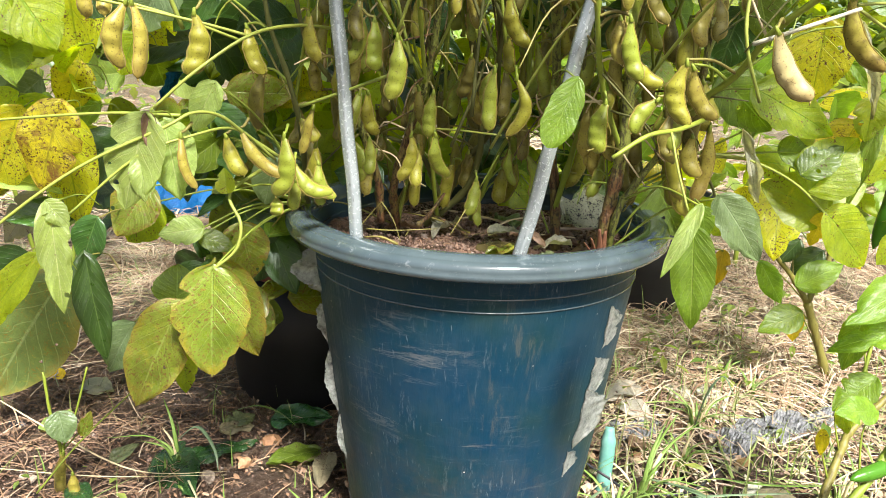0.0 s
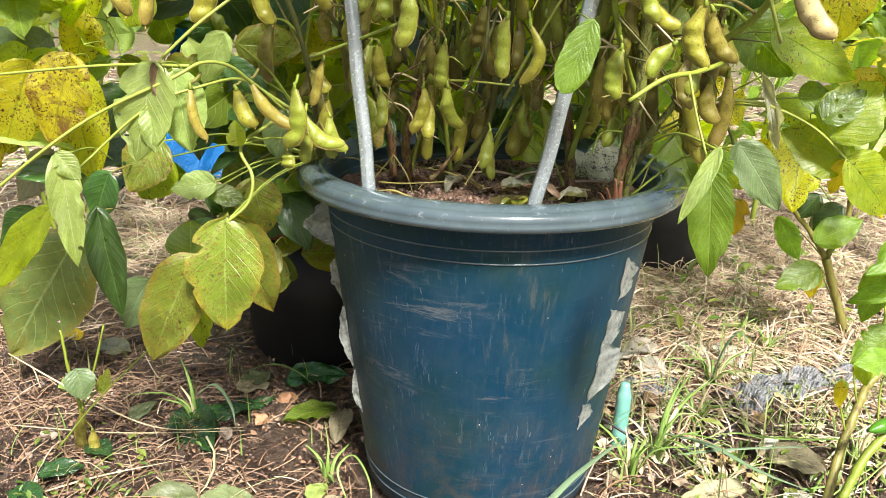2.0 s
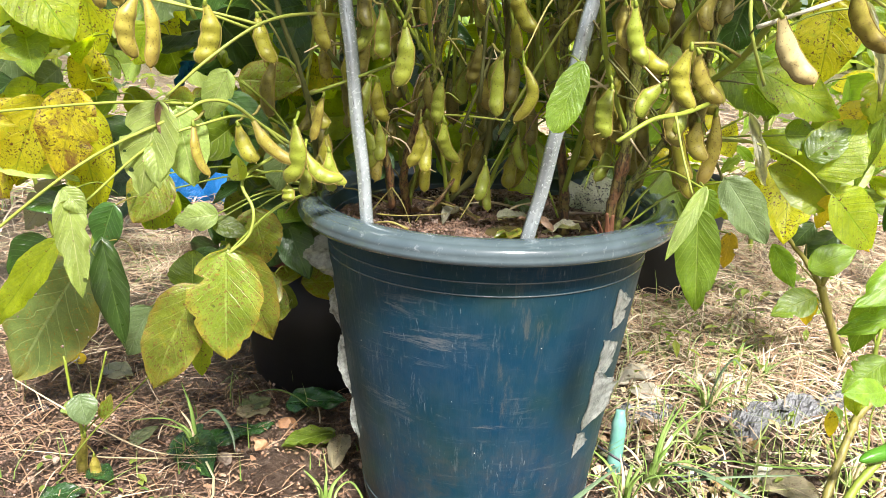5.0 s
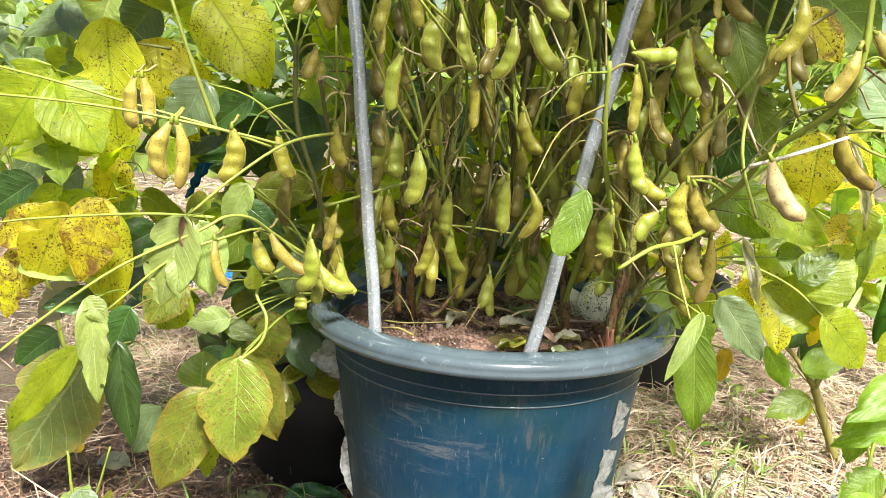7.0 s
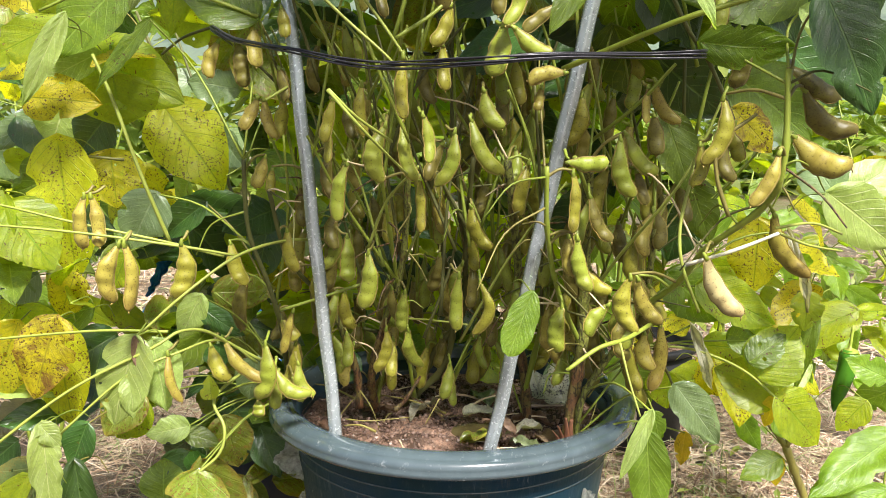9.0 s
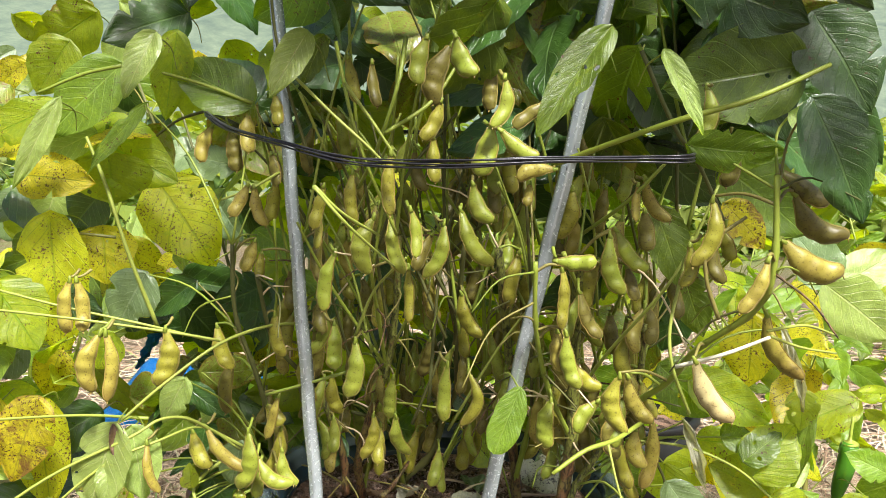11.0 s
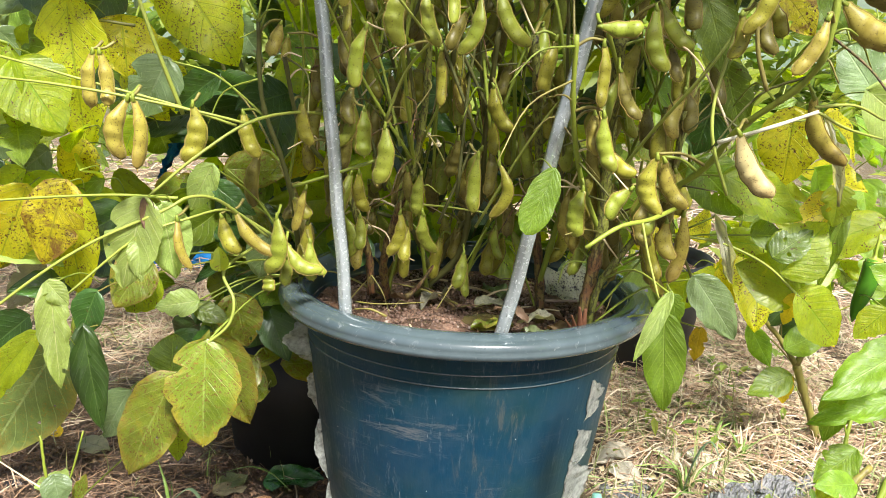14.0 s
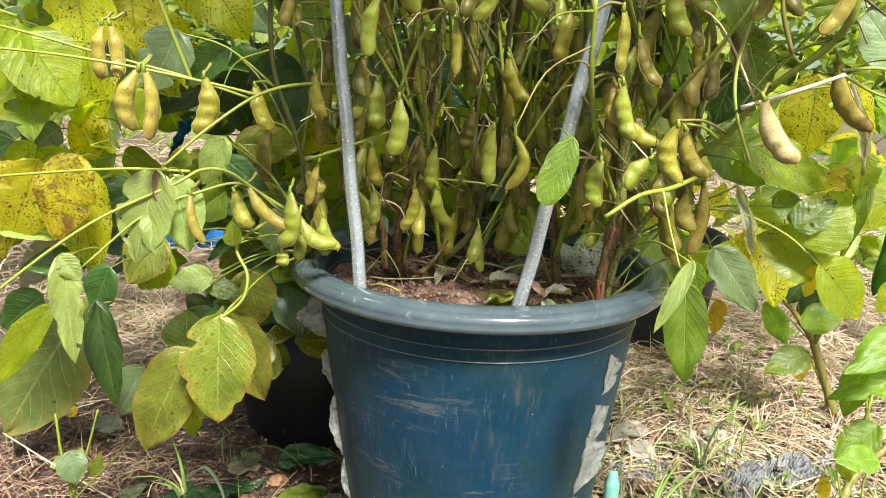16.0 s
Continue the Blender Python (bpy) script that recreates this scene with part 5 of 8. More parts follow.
pod(soy_b, (-0.009, -0.146, 0.671), (-0.024, -0.150, 0.638), 0.0098, POD_BROWN, 0)
pod(soy_b, (0.016, -0.146, 0.692), (0.045, -0.150, 0.643), 0.0127, POD_GREEN, 0.1)
pod(soy_b, (0.025, -0.186, 0.716), (0.040, -0.190, 0.683), 0.0124, POD_GREEN, 0.1)
pod(soy_b, (-0.029, -0.136, 0.639), (-0.029, -0.140, 0.589), 0.0087, POD_YELLOW, 0)
pod(soy_a, (-0.040, -0.246, 0.737), (-0.040, -0.250, 0.690), 0.0081, POD_YELLOW, 0.03)
pod(soy_b, (-0.015, -0.246, 0.824), (-0.022, -0.250, 0.789), 0.0113, POD_GREEN, 0.05)
pod(soy_b, (0.003, -0.196, 0.828), (-0.011, -0.200, 0.780), 0.0152, POD_BROWN, 0.08)
pod(soy_b, (0.007, -0.276, 0.820), (0.020, -0.280, 0.791), 0.0127, POD_GREEN, 0.1)
pod(soy_b, (0.042, -0.281, 0.791), (0.036, -0.285, 0.755), 0.0093, POD_GREEN, -0.12)
pod(soy_b, (0.040, -0.291, 0.753), (0.066, -0.295, 0.733), 0.0094, POD_GREEN, 0.06)
pod(soy_b, (0.035, -0.266, 0.758), (0.027, -0.270, 0.721), 0.0156, POD_GREEN, 0)
pod(soy_c, (0.082, -0.196, 0.784), (0.056, -0.200, 0.763), 0.0091, POD_BROWN, 0)
pod(soy_c, (0.090, -0.206, 0.729), (0.059, -0.210, 0.723), 0.0105, POD_TAN, 0.08)
pod(soy_c, (0.072, -0.196, 0.717), (0.069, -0.200, 0.699), 0.0068, POD_TAN, 0)
pod(soy_b, (-0.004, -0.196, 0.783), (-0.017, -0.200, 0.750), 0.0103, POD_YELLOW, -0.08)
pod(soy_b, (-0.010, -0.166, 0.755), (-0.007, -0.170, 0.716), 0.0103, POD_YELLOW, 0)
pod(soy_c, (0.089, -0.241, 0.658), (0.120, -0.245, 0.658), 0.0103, POD_GREEN, 0.04)
pod(soy_d, (0.139, -0.196, 0.676), (0.150, -0.200, 0.627), 0.0129, POD_GREEN, 0.08)
pod(soy_d, (0.146, -0.186, 0.680), (0.173, -0.190, 0.646), 0.0120, POD_GREEN, 0.08)
pod(soy_d, (0.159, -0.176, 0.648), (0.168, -0.180, 0.620), 0.0090, POD_BROWN, 0)
pod(soy_d, (0.158, -0.206, 0.718), (0.157, -0.210, 0.689), 0.0064, POD_TAN, 0)
pod(soy_d, (0.167, -0.196, 0.724), (0.186, -0.200, 0.688), 0.0091, POD_TAN, 0.12)
pod(soy_d, (0.175, -0.166, 0.696), (0.178, -0.170, 0.662), 0.0123, POD_BROWN, 0)
pod(soy_d, (0.206, -0.246, 0.708), (0.195, -0.250, 0.656), 0.0109, POD_YELLOW, -0.12)
pod(soy_d, (0.195, -0.231, 0.672), (0.191, -0.235, 0.639), 0.0097, POD_YELLOW, -0.1)
pod(soy_d, (0.233, -0.196, 0.683), (0.240, -0.200, 0.658), 0.0103, POD_YELLOW, 0)
pod(soy_d, (0.212, -0.236, 0.679), (0.218, -0.240, 0.643), 0.0096, POD_BROWN, 0.08)
pod(soy_d, (0.230, -0.296, 0.667), (0.212, -0.300, 0.629), 0.0084, POD_TAN, -0.06)
pod(soy_d, (0.250, -0.272, 0.679), (0.293, -0.276, 0.654), 0.0168, POD_TAN, 0.1)
pod(soy_d, (0.256, -0.246, 0.731), (0.295, -0.250, 0.708), 0.0148, POD_BROWN, 0.06)
pod(soy_d, (0.265, -0.251, 0.714), (0.305, -0.255, 0.680), 0.0146, POD_BROWN, 0.14)
pod(soy_d, (0.273, -0.196, 0.614), (0.302, -0.200, 0.558), 0.0126, POD_TAN, 0.1)
pod(soy_d, (0.195, -0.257, 0.586), (0.223, -0.261, 0.539), 0.0134, POD_PALE, 0.07)
pod(soy_d, (0.100, -0.196, 0.647), (0.103, -0.200, 0.597), 0.0095, POD_YELLOW, -0.04)
pod(soy_d, (0.117, -0.186, 0.627), (0.136, -0.190, 0.588), 0.0104, POD_BROWN, 0.06)
pod(soy_d, (0.102, -0.176, 0.591), (0.106, -0.180, 0.556), 0.0114, POD_TAN, 0.04)
pod(soy_d, (0.108, -0.186, 0.591), (0.118, -0.190, 0.544), 0.0116, POD_GREEN, 0.06)
pod(soy_d, (0.119, -0.166, 0.560), (0.141, -0.170, 0.538), 0.0123, POD_YELLOW, 0.1)
pod(soy_c, (0.098, -0.096, 0.578), (0.091, -0.100, 0.531), 0.0105, POD_GREEN, 0)
pod(soy_b, (0.021, -0.067, 0.607), (0.039, -0.071, 0.562), 0.0137, POD_YELLOW, 0.1)
pod(soy_c, (0.067, -0.056, 0.601), (0.077, -0.060, 0.558), 0.0111, POD_YELLOW, 0)
pod(soy_c, (0.052, -0.046, 0.564), (0.064, -0.050, 0.514), 0.0107, POD_GREEN, 0)
pod(soy_b, (0.009, -0.106, 0.543), (0.005, -0.110, 0.489), 0.0117, POD_GREEN, 0.03)
pod(soy_b, (0.029, -0.106, 0.537), (0.026, -0.110, 0.484), 0.0104, POD_YELLOW, -0.18)
pod(soy_b, (-0.017, 0.004, 0.537), (-0.016, 0.000, 0.509), 0.0104, POD_GREEN, 0)
pod(soy_a, (-0.100, 0.004, 0.577), (-0.104, 0.000, 0.533), 0.0119, POD_BROWN, 0)
pod(soy_a, (-0.068, 0.004, 0.520), (-0.074, 0.000, 0.469), 0.0129, POD_BROWN, 0)
pod(soy_a, (-0.041, 0.044, 0.512), (-0.035, 0.040, 0.459), 0.0125, POD_BROWN, 0)
pod(soy_d, (0.151, -0.204, 0.560), (0.152, -0.208, 0.512), 0.0135, POD_YELLOW, 0.14)
pod(soy_d, (0.162, -0.186, 0.556), (0.181, -0.190, 0.515), 0.0112, POD_TAN, 0.1)
pod(soy_d, (0.201, -0.126, 0.501), (0.195, -0.130, 0.435), 0.0114, POD_TAN, -0.05)
pod(soy_d, (0.180, -0.156, 0.543), (0.195, -0.160, 0.513), 0.0101, POD_YELLOW, 0)
pod(soy_d, (0.103, -0.146, 0.522), (0.097, -0.150, 0.479), 0.0151, POD_GREEN, 0.05)
pod(soy_c, (0.098, -0.096, 0.516), (0.096, -0.100, 0.468), 0.0114, POD_TAN, 0)
pod(soy_d, (0.141, -0.166, 0.528), (0.121, -0.170, 0.501), 0.0127, POD_GREEN, 0.06)
pod(soy_a, (-0.178, -0.122, 0.478), (-0.185, -0.126, 0.423), 0.0152, POD_GREEN, -0.1)
pod(soy_a, (-0.217, -0.124, 0.482), (-0.180, -0.128, 0.441), 0.0097, POD_TAN, 0.08)
pod(soy_a, (-0.233, -0.116, 0.475), (-0.217, -0.120, 0.440), 0.0119, POD_YELLOW, 0.06)
pod(soy_a, (-0.171, -0.116, 0.451), (-0.137, -0.120, 0.425), 0.0119, POD_GREEN, 0.14)
pod(soy_a, (-0.154, -0.086, 0.448), (-0.140, -0.090, 0.414), 0.0111, POD_GREEN, 0.12)
pod(soy_a, (-0.188, -0.116, 0.420), (-0.187, -0.120, 0.404), 0.0107, POD_GREEN, 0)
pod(soy_a, (-0.173, -0.096, 0.433), (-0.176, -0.100, 0.405), 0.0101, POD_GREEN, 0)
pod(soy_a, (-0.161, -0.076, 0.429), (-0.151, -0.080, 0.406), 0.0090, POD_GREEN, 0)
pod(soy_a, (-0.161, -0.066, 0.498), (-0.174, -0.070, 0.454), 0.0087, POD_TAN, 0)
pod(soy_a, (-0.176, -0.056, 0.485), (-0.159, -0.060, 0.466), 0.0125, POD_YELLOW, 0)
pod(soy_a, (-0.254, -0.176, 0.483), (-0.242, -0.180, 0.439), 0.0071, POD_TAN, 0.08)
pod(soy_a, (-0.064, 0.024, 0.431), (-0.065, 0.020, 0.385), 0.0112, POD_YELLOW, 0)
pod(soy_b, (0.032, 0.034, 0.430), (0.028, 0.030, 0.390), 0.0133, POD_YELLOW, 0)
pod(soy_b, (0.004, 0.034, 0.398), (0.007, 0.030, 0.363), 0.0087, POD_GREEN, 0)
pod(soy_b, (0.036, 0.004, 0.452), (0.041, 0.000, 0.417), 0.0099, POD_GREEN, 0.1)
pod(soy_d, (0.174, -0.116, 0.471), (0.191, -0.120, 0.419), 0.0107, POD_YELLOW, 0.06)
pod(soy_d, (0.173, -0.096, 0.471), (0.185, -0.100, 0.423), 0.0105, POD_YELLOW, 0)
pod(soy_a, (-0.168, -0.150, 0.708), (-0.157, -0.154, 0.674), 0.0094, POD_TAN, 0.05)
pod(soy_a, (-0.174, -0.146, 0.710), (-0.188, -0.150, 0.682), 0.0102, POD_TAN, 0)
pod(soy_a, (-0.183, -0.081, 0.656), (-0.193, -0.085, 0.626), 0.0112, POD_TAN, 0)
pod(soy_a, (-0.177, -0.081, 0.644), (-0.178, -0.085, 0.620), 0.0076, POD_YELLOW, 0)
pod(soy_a, (-0.221, -0.096, 0.764), (-0.232, -0.100, 0.731), 0.0110, POD_TAN, 0.08)
pod(soy_a, (-0.206, -0.086, 0.765), (-0.199, -0.090, 0.723), 0.0115, POD_BROWN, 0)
pod(soy_a, (-0.157, -0.116, 0.793), (-0.153, -0.120, 0.766), 0.0094, POD_YELLOW, 0)
pod(soy_a, (-0.164, -0.096, 0.740), (-0.158, -0.100, 0.710), 0.0096, POD_BROWN, 0)
pod(soy_a, (-0.150, 0.004, 0.518), (-0.145, 0.000, 0.468), 0.0119, POD_BROWN, 0)
pod(soy_b, (0.039, -0.176, 0.821), (0.037, -0.180, 0.778), 0.0102, POD_BROWN, 0)
pod(soy_a, (-0.087, -0.146, 0.824), (-0.078, -0.150, 0.785), 0.0090, POD_YELLOW, 0)
pod(soy_a, (-0.060, -0.046, 0.614), (-0.065, -0.050, 0.567), 0.0112, POD_YELLOW, 0)
pod(soy_c, (0.087, -0.046, 0.617), (0.083, -0.050, 0.570), 0.0112, POD_BROWN, 0)
pod(soy_d, (0.159, -0.046, 0.448), (0.154, -0.050, 0.412), 0.0103, POD_BROWN, 0)
pod(soy_d, (0.163, -0.096, 0.595), (0.169, -0.100, 0.556), 0.0123, POD_BROWN, 0)
pod(soy_d, (0.175, -0.116, 0.593), (0.179, -0.120, 0.544), 0.0128, POD_YELLOW, 0)
pod(soy_d, (0.155, -0.096, 0.716), (0.147, -0.100, 0.673), 0.0105, POD_BROWN, 0)
pod(soy_b, (0.040, -0.036, 0.633), (0.029, -0.040, 0.597), 0.0114, POD_BROWN, 0)
pod(soy_a, (-0.069, -0.116, 0.825), (-0.063, -0.120, 0.784), 0.0094, POD_BROWN, 0)
pod(soy_d, (0.127, -0.116, 0.762), (0.133, -0.120, 0.720), 0.0102, POD_BROWN, 0)
pod(soy_a, (-0.103, 0.024, 0.461), (-0.108, 0.020, 0.434), 0.0117, POD_BROWN, 0)
pod(soy_b, (-0.023, 0.064, 0.452), (-0.018, 0.060, 0.402), 0.0133, POD_YELLOW, 0)
pod(soy_d, (0.153, -0.046, 0.467), (0.161, -0.050, 0.440), 0.0134, POD_BROWN, 0)
pod(soy_d, (0.167, -0.136, 0.490), (0.178, -0.140, 0.439), 0.0119, POD_YELLOW, 0.05)
pod(soy_d, (0.168, -0.096, 0.490), (0.175, -0.100, 0.463), 0.0142, POD_GREEN, 0)
leaf(soy_a, (-0.241, -0.145, 0.358), (-0.245, -0.160, 0.248), 0.073, SPOT, fold=.3, curl=.3)
# Row of darkened leaves painting the shaded gap low behind the pot.
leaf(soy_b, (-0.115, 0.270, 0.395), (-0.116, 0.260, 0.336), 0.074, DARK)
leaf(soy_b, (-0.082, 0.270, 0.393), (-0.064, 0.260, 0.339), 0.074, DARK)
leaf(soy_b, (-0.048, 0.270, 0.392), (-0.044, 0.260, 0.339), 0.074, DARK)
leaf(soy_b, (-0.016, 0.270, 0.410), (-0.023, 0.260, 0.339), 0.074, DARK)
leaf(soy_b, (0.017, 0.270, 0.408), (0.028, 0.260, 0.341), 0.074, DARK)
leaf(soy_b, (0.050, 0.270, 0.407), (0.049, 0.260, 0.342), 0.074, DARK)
leaf(soy_a, (-0.277, -0.135, 0.317), (-0.332, -0.150, 0.206), 0.061, SPOT, fold=.25, curl=.35)
leaf(soy_a, (-0.253, -0.090, 0.345), (-0.219, -0.060, 0.224), 0.054, SPOT, fold=.1)
leaf(soy_a, (-0.287, -0.100, 0.253), (-0.285, -0.110, 0.210), 0.024, LIME)
leaf(soy_a, (-0.278, -0.185, 0.500), (-0.300, -0.200, 0.422), 0.051, PALE, fold=.15)
leaf(soy_a, (-0.269, -0.170, 0.494), (-0.258, -0.170, 0.424), 0.043, PALE, fold=.1)
leaf(soy_a, (-0.282, -0.188, 0.468), (-0.278, -0.200, 0.431), 0.023, PALE)
leaf(soy_a, (-0.273, -0.070, 0.375), (-0.315, -0.080, 0.369), 0.030, PALE, curl=.1)
leaf(soy_a, (-0.279, -0.060, 0.364), (-0.243, -0.060, 0.352), 0.023, GREEN)
leaf(soy_a, (-0.246, -0.100, 0.521), (-0.270, -0.100, 0.474), 0.030, PALE, fold=.1)
leaf(soy_a, (-0.532, 0.140, 0.235), (-0.654, 0.130, 0.056), 0.127, NETLEAF, spin=-10, fold=.12)
leaf(soy_a, (-0.352, -0.210, 0.429), (-0.340, -0.230, 0.338), 0.029, PALE, fold=.5, curl=.3)
leaf(soy_a, (-0.352, -0.215, 0.432), (-0.335, -0.215, 0.411), 0.019, PALE)
leaf(soy_a, (-0.363, -0.220, 0.386), (-0.432, -0.230, 0.306), 0.030, LIME)
leaf(soy_a, (-0.435, -0.100, 0.623), (-0.487, -0.110, 0.546), 0.070, LIME)
leaf(soy_a, (-0.460, -0.060, 0.472), (-0.524, -0.070, 0.441), 0.048, RUST)
leaf(soy_a, (-0.470, -0.040, 0.463), (-0.492, -0.050, 0.389), 0.051, SPOT)
leaf(soy_a, (-0.498, -0.050, 0.434), (-0.524, -0.060, 0.353), 0.043, RUST)
leaf(soy_a, (-0.486, 0.030, 0.378), (-0.540, 0.030, 0.316), 0.040, ASH)
leaf(soy_a, (-0.465, 0.060, 0.696), (-0.552, 0.050, 0.660), 0.037, SILVER)
leaf(soy_a, (-0.578, 0.120, 0.481), (-0.647, 0.120, 0.434), 0.063, DARK)
leaf(soy_a, (-0.564, 0.140, 0.538), (-0.619, 0.140, 0.477), 0.057, SILVER)
leaf(soy_a, (-0.539, 0.160, 0.494), (-0.594, 0.160, 0.453), 0.059, SILVER)
leaf(soy_a, (-0.576, 0.150, 0.269), (-0.641, 0.150, 0.216), 0.058, DARK)
leaf(soy_a, (-0.370, -0.120, 0.357), (-0.355, -0.130, 0.248), 0.036, DARK, fold=.5)
leaf(soy_a, (-0.365, -0.100, 0.388), (-0.387, -0.100, 0.339), 0.037, DARK)
leaf(soy_a, (-0.359, -0.050, 0.260), (-0.394, -0.050, 0.198), 0.047, SILVER)
leaf(soy_a, (-0.389, -0.100, 0.497), (-0.416, -0.110, 0.413), 0.058, RUST)
leaf(soy_a, (-0.438, -0.080, 0.487), (-0.475, -0.090, 0.398), 0.059, YELLOW)
leaf(soy_a, (-0.415, -0.050, 0.482), (-0.402, -0.060, 0.365), 0.058, YELLOW)
leaf(soy_a, (-0.332, -0.050, 0.411), (-0.363, -0.070, 0.362), 0.052, SPOT)
leaf(soy_a, (-0.333, -0.030, 0.390), (-0.370, -0.030, 0.343), 0.052, LIME)
leaf(soy_a, (-0.400, -0.030, 0.529), (-0.422, -0.030, 0.480), 0.046, YELLOW)
leaf(soy_a, (-0.324, -0.080, 0.560), (-0.342, -0.080, 0.522), 0.042, LIME)
leaf(soy_a, (-0.310, -0.050, 0.286), (-0.311, -0.040, 0.327), 0.051, GREEN)
leaf(soy_a, (-0.248, -0.020, 0.367), (-0.236, -0.020, 0.304), 0.052, SPOT)
leaf(soy_a, (-0.415, -0.020, 0.671), (-0.403, -0.030, 0.517), 0.075, YELLOW)
leaf(soy_a, (-0.430, -0.100, 0.609), (-0.386, -0.100, 0.546), 0.068, LIME)
leaf(soy_a, (-0.377, 0.020, 0.659), (-0.369, 0.010, 0.596), 0.069, YELLOW)
leaf(soy_a, (-0.337, 0.080, 0.711), (-0.265, 0.070, 0.614), 0.091, YELLOW)
leaf(soy_a, (-0.388, 0.000, 0.762), (-0.285, -0.010, 0.713), 0.080, LIME)
leaf(soy_a, (-0.363, -0.030, 0.760), (-0.429, -0.040, 0.725), 0.033, PALE)
leaf(soy_a, (-0.327, -0.050, 0.826), (-0.404, -0.060, 0.754), 0.064, GREEN, spin=10)
leaf(soy_a, (-0.403, 0.000, 0.857), (-0.441, 0.000, 0.800), 0.059, LIME)
leaf(soy_a, (-0.367, -0.100, 0.779), (-0.452, -0.110, 0.742), 0.044, LIME)
leaf(soy_a, (-0.248, -0.170, 0.836), (-0.269, -0.190, 0.781), 0.028, PALE, fold=.4)
leaf(soy_a, (-0.253, -0.100, 0.850), (-0.266, -0.100, 0.768), 0.039, LIME)
leaf(soy_a, (-0.185, -0.100, 0.785), (-0.262, -0.090, 0.829), 0.058, GREEN)
leaf(soy_a, (-0.191, -0.060, 0.792), (-0.233, -0.050, 0.839), 0.058, DARK)
leaf(soy_a, (-0.276, -0.120, 0.781), (-0.331, -0.130, 0.717), 0.018, GREEN, slim=.5)
leaf(soy_a, (-0.303, -0.050, 0.617), (-0.332, -0.060, 0.560), 0.058, SILVER)
leaf(soy_a, (-0.341, -0.150, 0.780), (-0.380, -0.160, 0.700), 0.023, PALE, slim=.4)
leaf(soy_a, (-0.261, 0.140, 0.734), (-0.335, 0.150, 0.748), 0.054, SILVER)
leaf(soy_a, (-0.437, 0.050, 0.712), (-0.458, 0.050, 0.663), 0.066, PALE)
leaf(soy_a, (-0.353, -0.020, 0.738), (-0.352, -0.010, 0.684), 0.091, LIME)
leaf(soy_a, (-0.384, 0.030, 0.696), (-0.417, 0.030, 0.658), 0.058, DARK)
leaf(soy_a, (-0.101, -0.270, 0.821), (-0.123, -0.290, 0.774), 0.026, PALE, fold=.45)
leaf(soy_a, (-0.100, -0.200, 0.832), (-0.118, -0.200, 0.789), 0.019, GREEN)
leaf(soy_d, (0.113, -0.290, 0.825), (0.060, -0.310, 0.751), 0.031, GREEN, fold=.35)
leaf(soy_d, (0.153, -0.290, 0.810), (0.183, -0.300, 0.754), 0.017, PALE, fold=.4)
leaf(soy_d, (0.183, -0.260, 0.748), (0.257, -0.270, 0.737), 0.036, GREEN, spin=50, curl=.5)
leaf(soy_d, (0.258, -0.290, 0.779), (0.299, -0.300, 0.694), 0.057, DARK, fold=.3)
leaf(soy_d, (0.260, -0.250, 0.774), (0.292, -0.260, 0.748), 0.026, PALE, fold=.5)
leaf(soy_d, (0.240, -0.140, 0.856), (0.303, -0.160, 0.762), 0.077, DARK)
leaf(soy_d, (0.181, -0.120, 0.824), (0.226, -0.120, 0.759), 0.064, DARK)
leaf(soy_d, (0.148, -0.080, 0.820), (0.168, -0.080, 0.744), 0.062, DARK)
leaf(soy_d, (0.319, -0.150, 0.870), (0.369, -0.170, 0.786), 0.076, DARK)
leaf(soy_d, (0.267, -0.100, 0.737), (0.349, -0.110, 0.677), 0.076, GREEN)
leaf(soy_d, (0.254, -0.140, 0.704), (0.295, -0.140, 0.664), 0.036, RUST)
leaf(soy_d, (0.189, -0.150, 0.698), (0.216, -0.160, 0.628), 0.041, GREEN)
leaf(soy_d, (0.230, -0.100, 0.638), (0.256, -0.100, 0.572), 0.039, GREEN)
leaf(soy_d, (0.300, -0.100, 0.599), (0.299, -0.100, 0.524), 0.056, YELLOW)
leaf(soy_d, (0.214, -0.100, 0.546), (0.266, -0.110, 0.499), 0.052, GREEN)
leaf(soy_d, (0.249, -0.030, 0.606), (0.232, -0.030, 0.545), 0.054, DARK)
leaf(soy_d, (0.238, -0.120, 0.537), (0.318, -0.126, 0.501), 0.047, LIME)
leaf(soy_d, (0.273, -0.110, 0.481), (0.306, -0.110, 0.482), 0.032, GREEN)
leaf(soy_d, (0.288, -0.130, 0.465), (0.323, -0.127, 0.494), 0.032, GREEN)
leaf(soy_d, (0.333, -0.140, 0.535), (0.335, -0.140, 0.496), 0.032, LIME)
leaf(soy_d, (0.306, -0.150, 0.595), (0.331, -0.160, 0.518), 0.013, ASH, fold=.7, wave=.15)
leaf(soy_d, (0.297, -0.130, 0.451), (0.336, -0.127, 0.501), 0.057, LIME)
leaf(soy_d, (0.349, -0.130, 0.522), (0.334, -0.130, 0.432), 0.016, GREEN, slim=.4)
leaf(soy_d, (0.325, -0.110, 0.425), (0.266, -0.102, 0.452), 0.058, LIME)
leaf(soy_d, (0.219, -0.128, 0.440), (0.265, -0.135, 0.381), 0.040, SILVER)
leaf(soy_d, (0.316, -0.130, 0.430), (0.367, -0.130, 0.381), 0.054, LIME)
leaf(soy_d, (0.323, -0.100, 0.434), (0.365, -0.100, 0.456), 0.037, PALE)
leaf(soy_d, (0.320, -0.120, 0.427), (0.310, -0.120, 0.395), 0.019, GOLD)
leaf(soy_d, (0.325, -0.110, 0.421), (0.376, -0.110, 0.370), 0.027, GOLD)
